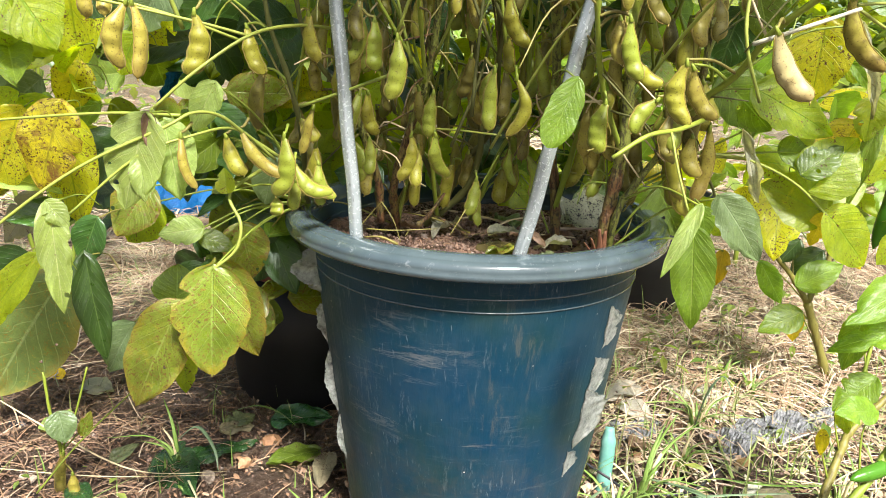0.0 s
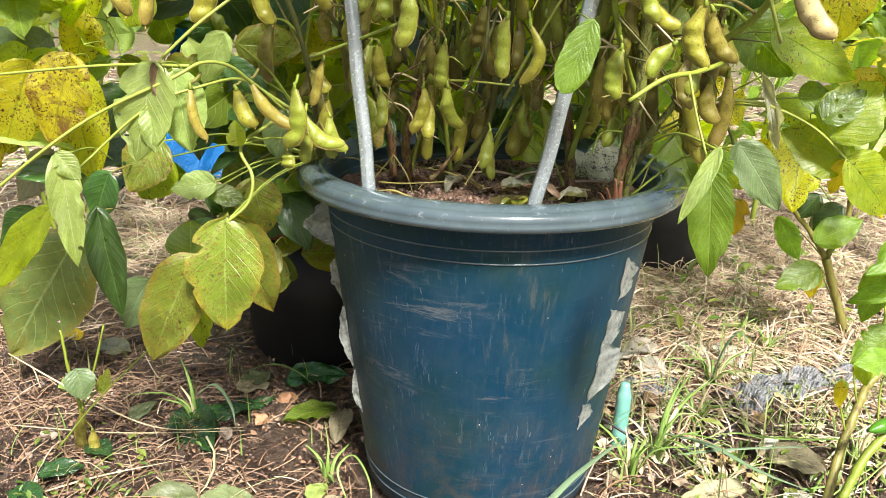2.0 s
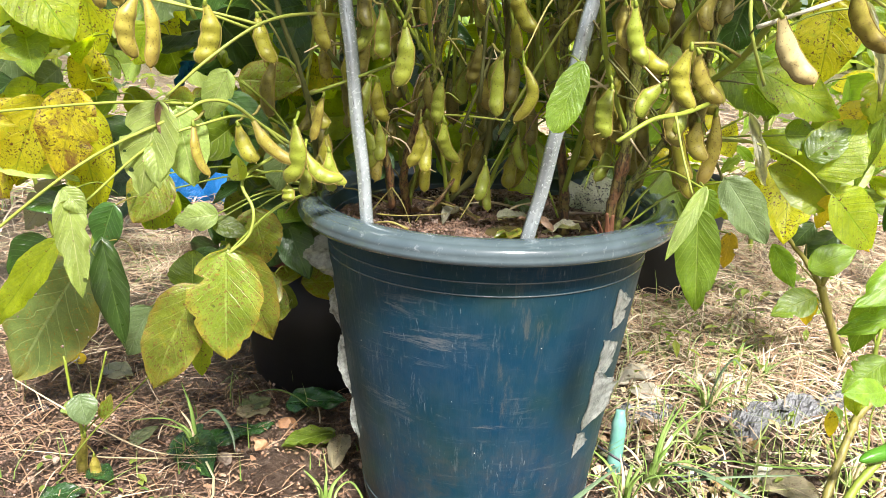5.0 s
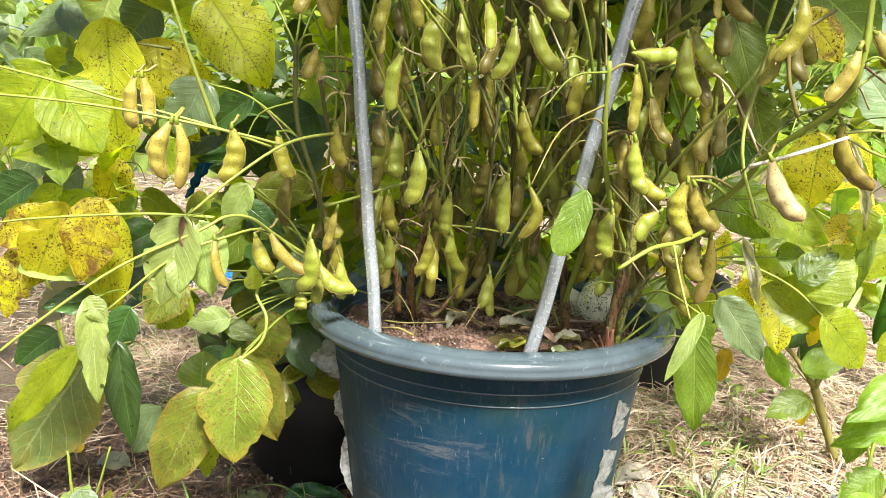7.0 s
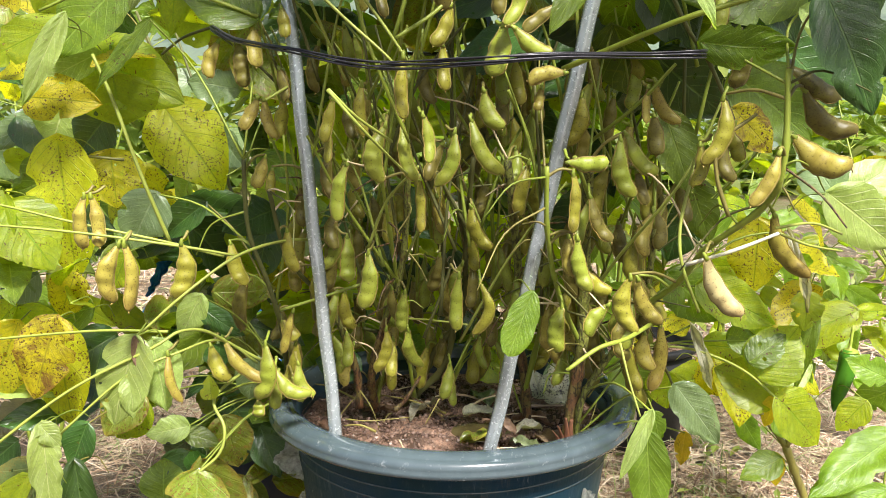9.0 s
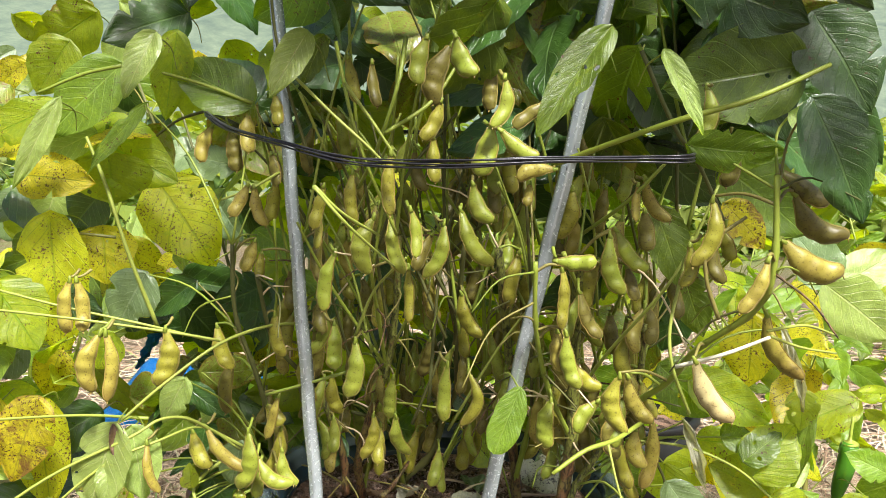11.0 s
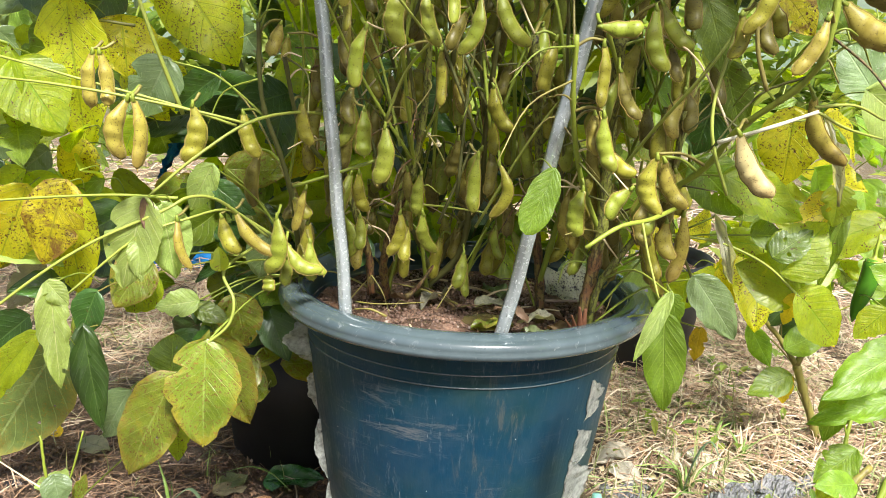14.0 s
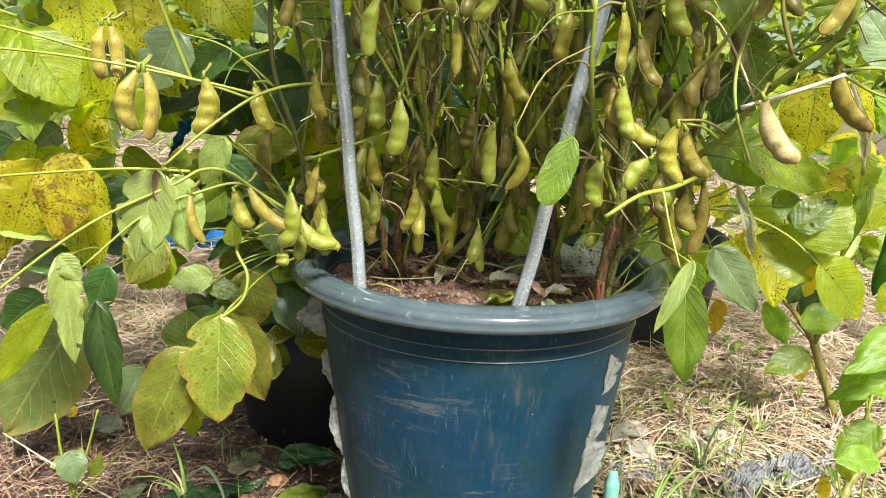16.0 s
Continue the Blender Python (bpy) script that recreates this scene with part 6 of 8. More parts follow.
leaf(soy_d, (0.260, -0.080, 0.468), (0.311, -0.080, 0.464), 0.032, LIME)
leaf(soy_d, (0.138, 0.030, 0.367), (0.127, 0.060, 0.410), 0.050, SPECKLED, fold=.1, wave=.12, hang=False)
leaf(soy_d, (0.114, 0.060, 0.363), (0.106, 0.090, 0.393), 0.030, SPECKLED, fold=.2, hang=False)
leaf(soy_d, (0.166, 0.100, 0.406), (0.128, 0.100, 0.385), 0.044, LIME)
leaf(soy_d, (0.174, 0.120, 0.427), (0.144, 0.120, 0.395), 0.050, LIME)
leaf(soy_c, (0.061, 0.120, 0.406), (0.033, 0.120, 0.366), 0.046, LIME)
leaf(soy_c, (0.077, 0.160, 0.432), (0.048, 0.160, 0.392), 0.052, LIME)
leaf(soy_b, (-0.006, 0.200, 0.431), (-0.030, 0.200, 0.390), 0.060, LIME)
leaf(soy_b, (-0.056, 0.180, 0.393), (-0.016, 0.180, 0.382), 0.044, FRESH)
leaf(soy_b, (-0.072, 0.220, 0.416), (-0.042, 0.220, 0.386), 0.055, FRESH)
leaf(soy_a, (-0.121, 0.180, 0.420), (-0.134, 0.180, 0.374), 0.050, GREEN)
leaf(soy_b, (0.033, 0.220, 0.469), (0.009, 0.220, 0.422), 0.060, LIME)
leaf(soy_b, (0.096, 0.240, 0.494), (0.061, 0.240, 0.450), 0.060, LIME)
leaf(soy_c, (0.112, 0.240, 0.470), (0.135, 0.240, 0.419), 0.060, LIME)
leaf(soy_d, (0.157, 0.160, 0.472), (0.182, 0.160, 0.428), 0.050, LIME)
leaf(soy_c, (0.069, -0.195, 0.544), (0.048, -0.205, 0.490), 0.028, FRESH, fold=.1, curl=.1, wave=.03, blunt=.9, whole=True)
leaf(soy_d, (0.158, -0.250, 0.440), (0.163, -0.262, 0.359), 0.035, FRESH, fold=.25)
leaf(soy_d, (0.161, -0.250, 0.458), (0.134, -0.262, 0.403), 0.014, PALE, fold=.3)
leaf(soy_d, (0.164, -0.245, 0.456), (0.173, -0.240, 0.427), 0.017, FRESH)
leaf(soy_d, (0.239, -0.100, 0.382), (0.236, -0.100, 0.345), 0.018, GOLD)
leaf(soy_d, (0.209, 0.050, 0.415), (0.238, 0.030, 0.359), 0.059, GREEN)
leaf(soy_d, (0.258, 0.020, 0.407), (0.255, 0.020, 0.362), 0.055, LIME)
leaf(soy_d, (0.229, -0.130, 0.501), (0.254, -0.135, 0.436), 0.016, ASH, fold=.8, wave=.2)
leaf(soy_a, (-0.277, -0.185, 0.502), (-0.273, -0.190, 0.467), 0.016, DRY, fold=.8, wave=.15)
leaf(soy_a, (-0.039, 0.100, 0.527), (-0.029, 0.100, 0.452), 0.037, DARK)
leaf(soy_b, (0.007, 0.100, 0.537), (0.009, 0.100, 0.458), 0.037, DARK)
leaf(soy_b, (0.037, 0.120, 0.402), (0.075, 0.100, 0.370), 0.054, LIME)
leaf(soy_d, (0.126, 0.060, 0.374), (0.157, 0.090, 0.412), 0.039, SILVER, wave=0.16)
leaf(soy_c, (0.057, 0.150, 0.394), (0.057, 0.150, 0.443), 0.049, GREEN)
leaf(soy_a, (-0.266, 0.050, 0.369), (-0.226, 0.050, 0.303), 0.057, DARK)
leaf(soy_a, (-0.244, 0.060, 0.327), (-0.267, 0.060, 0.270), 0.057, DARK)
leaf(soy_a, (-0.211, 0.100, 0.360), (-0.241, 0.100, 0.280), 0.060, DARK)
leaf(soy_a, (-0.230, -0.130, 0.426), (-0.232, -0.130, 0.449), 0.020, LIME, fold=.6)
leaf(soy_a, (-0.201, -0.060, 0.446), (-0.216, -0.050, 0.393), 0.039, SILVER)
leaf(soy_d, (0.117, -0.100, 0.529), (0.163, -0.100, 0.521), 0.018, GREEN)
leaf(soy_a, (-0.100, 0.000, 0.416), (-0.157, 0.020, 0.423), 0.042, DARK)


def canopy(plant, count, xs, ys, zs, mats, size=(0.07, 0.11), seed=1, hang=True, slim=0.0, droop=(-1.0, 0.1), keep=None):
    """More leaflets of a plant, scattered through a part of its crown."""
    r = random.Random(seed)
    for _ in range(count):
        b = Vector((r.uniform(*xs), r.uniform(*ys), r.uniform(*zs)))
        if keep and not keep(b):
            continue
        a = r.uniform(0, 2 * math.pi)
        d = Vector((math.cos(a), math.sin(a) * 0.8, r.uniform(*droop))).normalized()
        ln = r.uniform(*size)
        leaf(plant, b, b + d * ln, ln * r.uniform(0.5, 0.7) * (1 - 0.45 * slim), r.choice(mats), r.uniform(-50, 50), r.uniform(0.05, 0.5), r.uniform(0.1, 0.6), 0.06, slim, hang=hang)


def open_gap(b):
    """True away from the gaps between the leaves, through which the blue sheet and the straw behind show."""
    for x0, sx, z0, sz, size in ((-0.328, -0.37, 0.53, -0.195, 0.055), (-0.331, -0.367, 0.40, -0.24, 0.065), (-0.40, -0.40, 0.31, -0.27, 0.06), (0.32, 0.40, 0.615, -0.03, 0.055)):
        if math.hypot(b.x - x0 - sx * b.y, b.z - z0 - sz * b.y) < size:
            return False
    return True


def more_pods(plant, count, xs, ys, zs, mats, seed):
    r = random.Random(seed)
    for _ in range(count):
        b = Vector((r.uniform(*xs), r.uniform(*ys), r.uniform(*zs)))
        root = nearest_stem(plant, b)
        b = b.lerp(root, 0.5)
        ln = r.uniform(0.035, 0.055)
        d = Vector((r.uniform(-0.3, 0.3), r.uniform(-0.35, 0.2), -1)).normalized()
        pod(plant, b, b + d * ln, r.uniform(0.0098, 0.0132), r.choice(mats), r.uniform(-0.12, 0.12))


POD_MIX = [POD_GREEN, POD_GREEN, POD_YELLOW, POD_YELLOW, POD_TAN, POD_BROWN, POD_BROWN]
more_pods(soy_a, 28, (-0.2, -0.03), (-0.08, 0.1), (0.46, 0.92), POD_MIX, 11)
more_pods(soy_b, 28, (-0.08, 0.1), (-0.1, 0.12), (0.46, 0.92), POD_MIX, 12)
more_pods(soy_c, 18, (0.05, 0.14), (-0.1, 0.08), (0.48, 0.92), POD_MIX, 13)
more_pods(soy_d, 24, (0.1, 0.24), (-0.16, 0.02), (0.46, 0.9), POD_MIX, 14)
more_pods(soy_d, 15, (0.1, 0.2), (-0.18, -0.06), (0.52, 0.7), [POD_GREEN, POD_YELLOW, POD_YELLOW, POD_TAN, POD_BROWN], 43)
more_pods(soy_c, 8, (0.04, 0.12), (-0.1, 0.0), (0.52, 0.7), [POD_GREEN, POD_YELLOW, POD_BROWN], 44)
more_pods(soy_b, 14, (-0.1, 0.05), (-0.06, 0.06), (0.5, 0.75), [POD_GREEN, POD_YELLOW, POD_BROWN, POD_BROWN], 45)
more_pods(soy_a, 12, (-0.18, -0.09), (-0.1, 0.0), (0.46, 0.7), [POD_GREEN, POD_YELLOW, POD_BROWN, POD_BROWN], 46)
# DARK among these puts the shade between the stems into leaf colour.
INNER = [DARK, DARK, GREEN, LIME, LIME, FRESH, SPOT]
canopy(soy_a, 24, (-0.24, 0.0), (0.08, 0.26), (0.46, 0.95), INNER, seed=21)
canopy(soy_b, 18, (-0.1, 0.12), (0.1, 0.28), (0.46, 0.95), INNER, seed=22)
canopy(soy_d, 24, (0.08, 0.3), (0.03, 0.24), (0.5, 0.95), INNER + [LIME], seed=23, keep=open_gap)
canopy(soy_a, 26, (-0.5, -0.24), (-0.06, 0.18), (0.46, 0.95), [YELLOW, LIME, GREEN, SPOT, DARK], seed=24, keep=open_gap)
canopy(soy_b, 18, (-0.2, 0.2), (0.14, 0.32), (0.44, 0.9), [LIME, LIME, DARK, GREEN], (0.08, 0.12), seed=28)


def more_stalks(plant, count, xs, ys, zs, seed):
    """Thin leaf stalks rising through the plant."""
    r = random.Random(seed)
    for _ in range(count):
        b = Vector((r.uniform(*xs), r.uniform(*ys), r.uniform(*zs)))
        t = b + Vector((r.uniform(-0.09, 0.09), r.uniform(-0.1, 0.03), r.uniform(0.12, 0.26)))
        stalk(plant, [b, b.lerp(t, 0.5) + Vector((r.uniform(-0.012, 0.012), 0, 0.01)), t], 0.0019, 0.0012, r.choice([STEM_GREEN, STEM_GREEN, STEM_PALE, STEM_DARK]))


more_stalks(soy_a, 26, (-0.2, -0.04), (-0.08, 0.08), (0.44, 0.75), 15)
more_stalks(soy_b, 30, (-0.07, 0.07), (-0.12, 0.08), (0.44, 0.75), 16)
more_stalks(soy_d, 26, (0.05, 0.24), (-0.14, 0.05), (0.44, 0.75), 17)
def dry_threads(plant, count, zs, seed):
    """Dead leaf stalks, thin and crooked, left hanging on the stems."""
    r = random.Random(seed)
    for _ in range(count):
        root = r.choice([q for q in stems[plant.name] if zs[0] < q.z < zs[1]])
        a, ln = r.uniform(0, 2 * math.pi), r.uniform(0.03, 0.11)
        tip = root + Vector((math.cos(a) * ln * 0.7, math.sin(a) * ln * 0.6, r.uniform(-0.9, 0.8) * ln))
        if tip.z < 0.41:
            continue
        bow = Vector((r.uniform(-0.01, 0.01), r.uniform(-0.01, 0.01), r.uniform(0.0, 0.02)))
        stalk(plant, [root, root.lerp(tip, 0.5) + bow, tip], 0.0011, 0.0006, r.choice([STEM_BROWN, STEM_OLIVE, STEM_DARK, STEM_GREEN, STRAW]), "dry_stalk", 0.1, 4)


for plant, seed in ((soy_a, 81), (soy_b, 82), (soy_c, 83), (soy_d, 84)):
    dry_threads(plant, 42, (0.43, 0.72), seed)
more_pods(soy_b, 12, (-0.06, 0.08), (-0.04, 0.1), (0.42, 0.6), POD_MIX, 85)
more_pods(soy_d, 12, (0.1, 0.2), (-0.16, -0.04), (0.44, 0.66), [POD_YELLOW, POD_BROWN, POD_TAN, POD_GREEN], 86)
more_pods(soy_a, 12, (-0.18, -0.06), (-0.06, 0.06), (0.42, 0.62), POD_MIX, 87)
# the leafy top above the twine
# Mostly DARK: dark leaves, with shade under the crown put into their colour.
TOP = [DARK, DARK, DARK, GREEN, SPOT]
canopy(soy_b, 44, (-0.2, 0.28), (0.04, 0.24), (0.76, 1.0), TOP, (0.08, 0.12), seed=50)
canopy(soy_a, 16, (-0.36, -0.02), (0.0, 0.22), (0.88, 1.12), TOP, (0.08, 0.12), seed=25)
canopy(soy_b, 40, (-0.16, 0.16), (-0.26, 0.2), (0.84, 1.14), TOP, (0.08, 0.12), seed=26)
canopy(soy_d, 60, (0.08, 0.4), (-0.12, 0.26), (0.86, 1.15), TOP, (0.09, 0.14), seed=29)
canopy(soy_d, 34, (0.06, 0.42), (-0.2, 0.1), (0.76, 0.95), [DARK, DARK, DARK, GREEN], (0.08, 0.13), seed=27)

canopy(soy_d, 30, (0.2, 0.44), (0.02, 0.22), (0.80, 1.02), [DARK, DARK, GREEN], (0.09, 0.14), seed=35)

canopy(soy_b, 12, (-0.18, 0.2), (0.2, 0.32), (0.36, 0.56), [DARK, LIME, FRESH, GREEN], (0.08, 0.12), seed=38)

# Two added leaf layers above the view, shading the pods below.
canopy(soy_d, 22, (0.1, 0.34), (-0.3, 0.0), (1.0, 1.16), [DARK, DARK, GREEN], (0.09, 0.14), seed=39)
canopy(soy_b, 14, (-0.3, 0.05), (-0.3, 0.0), (1.02, 1.16), [DARK, GREEN], (0.09, 0.13), seed=40)
# Unseen leaves added towards the sun to shade the upper right.
canopy(soy_d, 24, (0.2, 0.44), (-0.47, -0.24), (0.94, 1.1), [DARK, DARK, GREEN], (0.08, 0.12), seed=48, droop=(-0.35, 0.2))
canopy(soy_d, 24, (0.1, 0.36), (0.0, 0.2), (0.74, 0.92), [DARK, DARK, DARK, GREEN], (0.08, 0.12), seed=88, keep=open_gap)
# Unseen leaves added in front overhead: shade for the pods and pot interior.
canopy(soy_b, 9, (-0.24, 0.12), (-0.36, -0.2), (0.95, 1.12), [DARK, DARK, GREEN], (0.08, 0.12), seed=49, droop=(-0.4, 0.2))
canopy(soy_b, 8, (-0.1, 0.09), (-0.52, -0.36), (0.97, 1.08), [DARK, DARK, GREEN], (0.08, 0.12), seed=93, droop=(-0.4, 0.2))

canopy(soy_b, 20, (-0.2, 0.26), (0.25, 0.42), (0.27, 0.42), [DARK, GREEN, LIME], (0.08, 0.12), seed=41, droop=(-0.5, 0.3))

# ---- plants and pots behind ----
left_pot = spare_pot(-0.235, 0.37, 0.158, 0.235, RED_RIM, "black plastic pot with a red-brown rim standing in shade", "red-brown worn rim")
right_pot = spare_pot(0.405, 0.87, 0.17, 0.235, BLACK_POT, "scuffed black plastic pot standing on straw", "")
soy_e = thing("soybean_plant", "leafy soybean plant with yellowing leaves in the black pot", "soybean plant", at=(0, 0, 0))
for k in range(5):
    a = k * 1.26
    stem(soy_e, [(-0.235 + 0.03 * math.cos(a), 0.37 + 0.03 * math.sin(a), 0.19), (-0.25 + 0.09 * math.cos(a), 0.37 + 0.07 * math.sin(a), 0.5), (-0.28 + 0.2 * math.cos(a), 0.37 + 0.14 * math.sin(a), 0.85)], 0.004, 0.002, STEM_DARK)
canopy(soy_e, 80, (-0.75, -0.02), (0.2, 0.62), (0.34, 0.9), [DARK, GREEN, LIME, LIME, YELLOW, SILVER, PALE], seed=31, keep=open_gap)
canopy(soy_e, 50, (-0.5, -0.16), (0.14, 0.32), (0.32, 0.6), [DARK, DARK, GREEN, LIME], (0.08, 0.12), seed=34, keep=open_gap)
canopy(soy_e, 34, (-0.5, -0.1), (0.1, 0.35), (0.27, 0.42), [DARK, DARK, GREEN, SPOT], seed=32, keep=open_gap)
canopy(soy_e, 34, (-0.44, -0.2), (-0.02, 0.2), (0.24, 0.44), [DARK, GREEN, GREEN, SPOT], (0.06, 0.1), seed=42, keep=open_gap)
canopy(soy_e, 30, (-0.36, -0.23), (0.0, 0.18), (0.39, 0.5), [DARK, DARK, GREEN, SPOT], (0.05, 0.085), seed=91, keep=open_gap)
canopy(soy_a, 24, (-0.5, -0.26), (-0.08, 0.06), (0.34, 0.6), [GREEN, SPOT, LIME, DARK, PALE], (0.05, 0.085), seed=92, keep=open_gap)
soy_g = thing("soybean_plant", "yellow-green soybean plant with broad backlit leaves behind the pot", "soybean plant")
for k in range(5):
    a = k * 1.26 + 0.3
    stem(soy_g, [(0.405 + 0.03 * math.cos(a), 0.87 + 0.03 * math.sin(a), 0.18), (0.41 + 0.08 * math.cos(a), 0.8 + 0.08 * math.sin(a), 0.42), (0.42 + 0.2 * math.cos(a), 0.5 + 0.16 * math.sin(a), 0.72)], 0.0045, 0.002, STEM_GREEN)
canopy(soy_g, 46, (0.16, 0.66), (0.1, 0.5), (0.34, 0.66), [LIME, LIME, YELLOW, FRESH, FRESH], (0.07, 0.11), seed=36, keep=open_gap)
canopy(soy_g, 30, (-0.1, 0.3), (0.36, 0.6), (0.3, 0.7), [LIME, LIME, GREEN], (0.07, 0.11), seed=37, keep=open_gap)
soy_f = thing("soybean_plant", "yellowing soybean plant with backlit leaves growing on open ground", "soybean plant")
for k in range(4):
    a = k * 1.57 + 0.5
    stem(soy_f, [(-0.85 + 0.02 * math.cos(a), 0.75 + 0.02 * math.sin(a), -0.01), (-0.85 + 0.1 * math.cos(a), 0.75 + 0.1 * math.sin(a), 0.4), (-0.85 + 0.24 * math.cos(a), 0.75 + 0.2 * math.sin(a), 0.85)], 0.005, 0.002, STEM_GREEN)
canopy(soy_f, 90, (-1.3, -0.45), (0.5, 1.1), (0.25, 1.05), [LIME, GREEN, SILVER, SILVER, YELLOW, PALE], seed=33, keep=open_gap)

canopy(soy_f, 64, (-1.25, -0.55), (0.3, 0.9), (0.36, 0.98), [LIME, SILVER, SILVER, PALE, GREEN, YELLOW], seed=47, keep=open_gap)


def weed_patch(name, x0, x1, y0, y1, count, height, label, seed, size=(0.03, 0.07)):
    """Low growth too thick to count: short stems with small pointed leaves."""
    r = random.Random(seed)
    verts, faces = [], []
    for _ in range(count):
        x, y = r.gauss((x0 + x1) / 2, (x1 - x0) / 3.6), r.gauss((y0 + y1) / 2, (y1 - y0) / 3.4)
        if y < y0 - 0.25:
            continue
        z = ground_height(x, y) + height * r.random() ** 1.4
        a, ln = r.uniform(0, 2 * math.pi), r.uniform(*size)
        d = Vector((math.cos(a), math.sin(a), r.uniform(-0.6, 0.5))).normalized()
        s = d.cross(Vector((0, 0, 1))).normalized() * ln * r.uniform(0.18, 0.3)
        c = Vector((x, y, z))
        dip = Vector((0, 0, -0.1 * ln))
        k = len(verts)
        verts += [c, c + d * ln * 0.4 + s, c + d * ln * 0.45 + dip, c + d * ln * 0.4 - s, c + d * ln * 0.75 + s * 0.7 + dip, c + d * ln + dip * 3, c + d * ln * 0.75 - s * 0.7 + dip]
        faces += [(k, k + 1, k + 2), (k, k + 2, k + 3), (k + 1, k + 4, k + 2), (k + 2, k + 4, k + 5), (k + 2, k + 5, k + 6), (k + 2, k + 6, k + 3)]
    me = bpy.data.meshes.new(name)
    me.from_pydata(verts, [], faces)
    me.materials.append(WEED)
    return tagged(new(name, me), label, "weeds", kind="stuff")


def weed_material():
    m, n, l, p = material("weed_leaves")
    g = n.new("ShaderNodeNewGeometry")
    c = ramp(n, l, g.outputs["Random Per Island"], [(0.0, (0.09, 0.17, 0.03)), (0.35, (0.18, 0.27, 0.05)), (0.7, (0.27, 0.33, 0.07)), (1.0, (0.16, 0.2, 0.09))])
    co = n.new("ShaderNodeTexCoord").outputs["Object"]
    c = mix(n, l, calc(n, l, "MULTIPLY", grey(n, l, noise_tex(n, l, co, 40, 4), 0.5, 0.75), 0.4), c, (0.34, 0.33, 0.06))
    l.new(c, p.inputs["Base Color"])
    p.inputs["Roughness"].default_value = 0.4
    tr, mx = n.new("ShaderNodeBsdfTranslucent"), n.new("ShaderNodeMixShader")
    br = n.new("ShaderNodeHueSaturation")
    br.inputs["Value"].default_value = 2.0
    l.new(mix(n, l, 1.0, c, (1, 0.95, 0.45), "MULTIPLY"), br.inputs["Color"])
    l.new(br.outputs[0], tr.inputs["Color"])
    mx.inputs[0].default_value = 0.45
    l.new(p.outputs[0], mx.inputs[1])
    l.new(tr.outputs[0], mx.inputs[2])
    l.new(mx.outputs[0], n["Material Output"].inputs["Surface"])
    return m


WEED = weed_material()


# ---- pepper plants ----
def pepper_plant(x, y, height, count, label, seed, spread=0.2):
    p = thing("pepper_plant", label, "pepper plant", "pepper plants")
    r = random.Random(seed)
    fork = Vector((x + r.uniform(-0.03, 0.03), y, height * 0.45))
    stem(p, [(x, y, -0.01), (x + r.uniform(-0.02, 0.02), y, height * 0.22), fork], 0.0065, 0.005, STEM_GREEN, knots=0.15)
    for k in range(5):
        a = k * 1.26 + r.random()
        stem(p, [fork, fork + Vector((0.5 * spread * math.cos(a), 0.5 * spread * math.sin(a), height * 0.2)), fork + Vector((spread * math.cos(a), spread * math.sin(a), height * 0.5))], 0.0035, 0.0015, STEM_GREEN, "branch", 0.1)
    canopy(p, count, (x - spread * 1.2, x + spread * 1.2), (y - spread, y + spread), (height * 0.3, height * 1.05), [FRESH, FRESH, LIME, GREEN], (0.05, 0.10), seed, slim=0.7)
    return p


def chili(plant, base, tip, width):
    bm = bmesh.new()
    base, tip = Vector(base), Vector(tip)
    line = smooth_line([base, base.lerp(tip, 0.35) + Vector((0.002, 0, 0)), base.lerp(tip, 0.7), tip], 5)
    n = len(line) - 1
    sweep(bm, line, [0.5 * width * min(1, (i / n + 0.03) / 0.07) ** 0.5 * (1 - (i / n) ** 3) ** 0.8 + 0.0006 for i in range(n + 1)], 14)
    c = part("chili", bm, CHILI, plant, "glossy dark green chili pepper")
    bm = bmesh.new()
    sweep(bm, smooth_line([base + Vector((0, 0.0, -0.002)), base + Vector((0, 0, 0.006)), base + Vector((0.004, 0.004, 0.03))], 4), [0.5 * width, 0.42 * width, 0.3 * width, 0.0024] + [0.0019] * 5, 10)
    part("chili_stalk", bm, STEM_GREEN, c)
    return c


pep_a = thing("pepper_plant", "pepper plant with fresh green leaves and a forked stem", "pepper plant", "pepper plants")
stem(pep_a, [(0.703, 0.430, -0.116), (0.662, 0.440, -0.011), (0.618, 0.440, 0.094), (0.596, 0.440, 0.147)], .0078, .0066, STEM_OLIVE)
stem(pep_a, [(0.596, 0.440, 0.147), (0.624, 0.450, 0.215), (0.624, 0.460, 0.290), (0.636, 0.480, 0.418)], .0056, .0035, STEM_OLIVE)
stem(pep_a, [(0.596, 0.440, 0.147), (0.559, 0.440, 0.195), (0.514, 0.430, 0.246), (0.458, 0.420, 0.358)], .0050, .0030, STEM_OLIVE)
canopy(pep_a, 55, (0.46, 0.9), (0.35, 0.6), (0.26, 0.75), [FRESH, FRESH, FRESH, LIME], (0.05, 0.1), 41, slim=0.7)
pep_b = thing("pepper_plant", "young pepper plant with large glossy leaves and a long green chili", "pepper plant", "pepper plants")
stem(pep_b, [(0.379, -0.100, 0.047), (0.405, -0.060, 0.089), (0.432, -0.030, 0.134), (0.445, -0.020, 0.154), (0.492, 0.000, 0.189)], .0050, .0042, STEM_OLIVE)
stem(pep_b, [(0.383, -0.120, 0.066), (0.409, -0.100, 0.105), (0.445, -0.080, 0.139), (0.486, -0.050, 0.206)], .0048, .0040, STEM_GREEN)
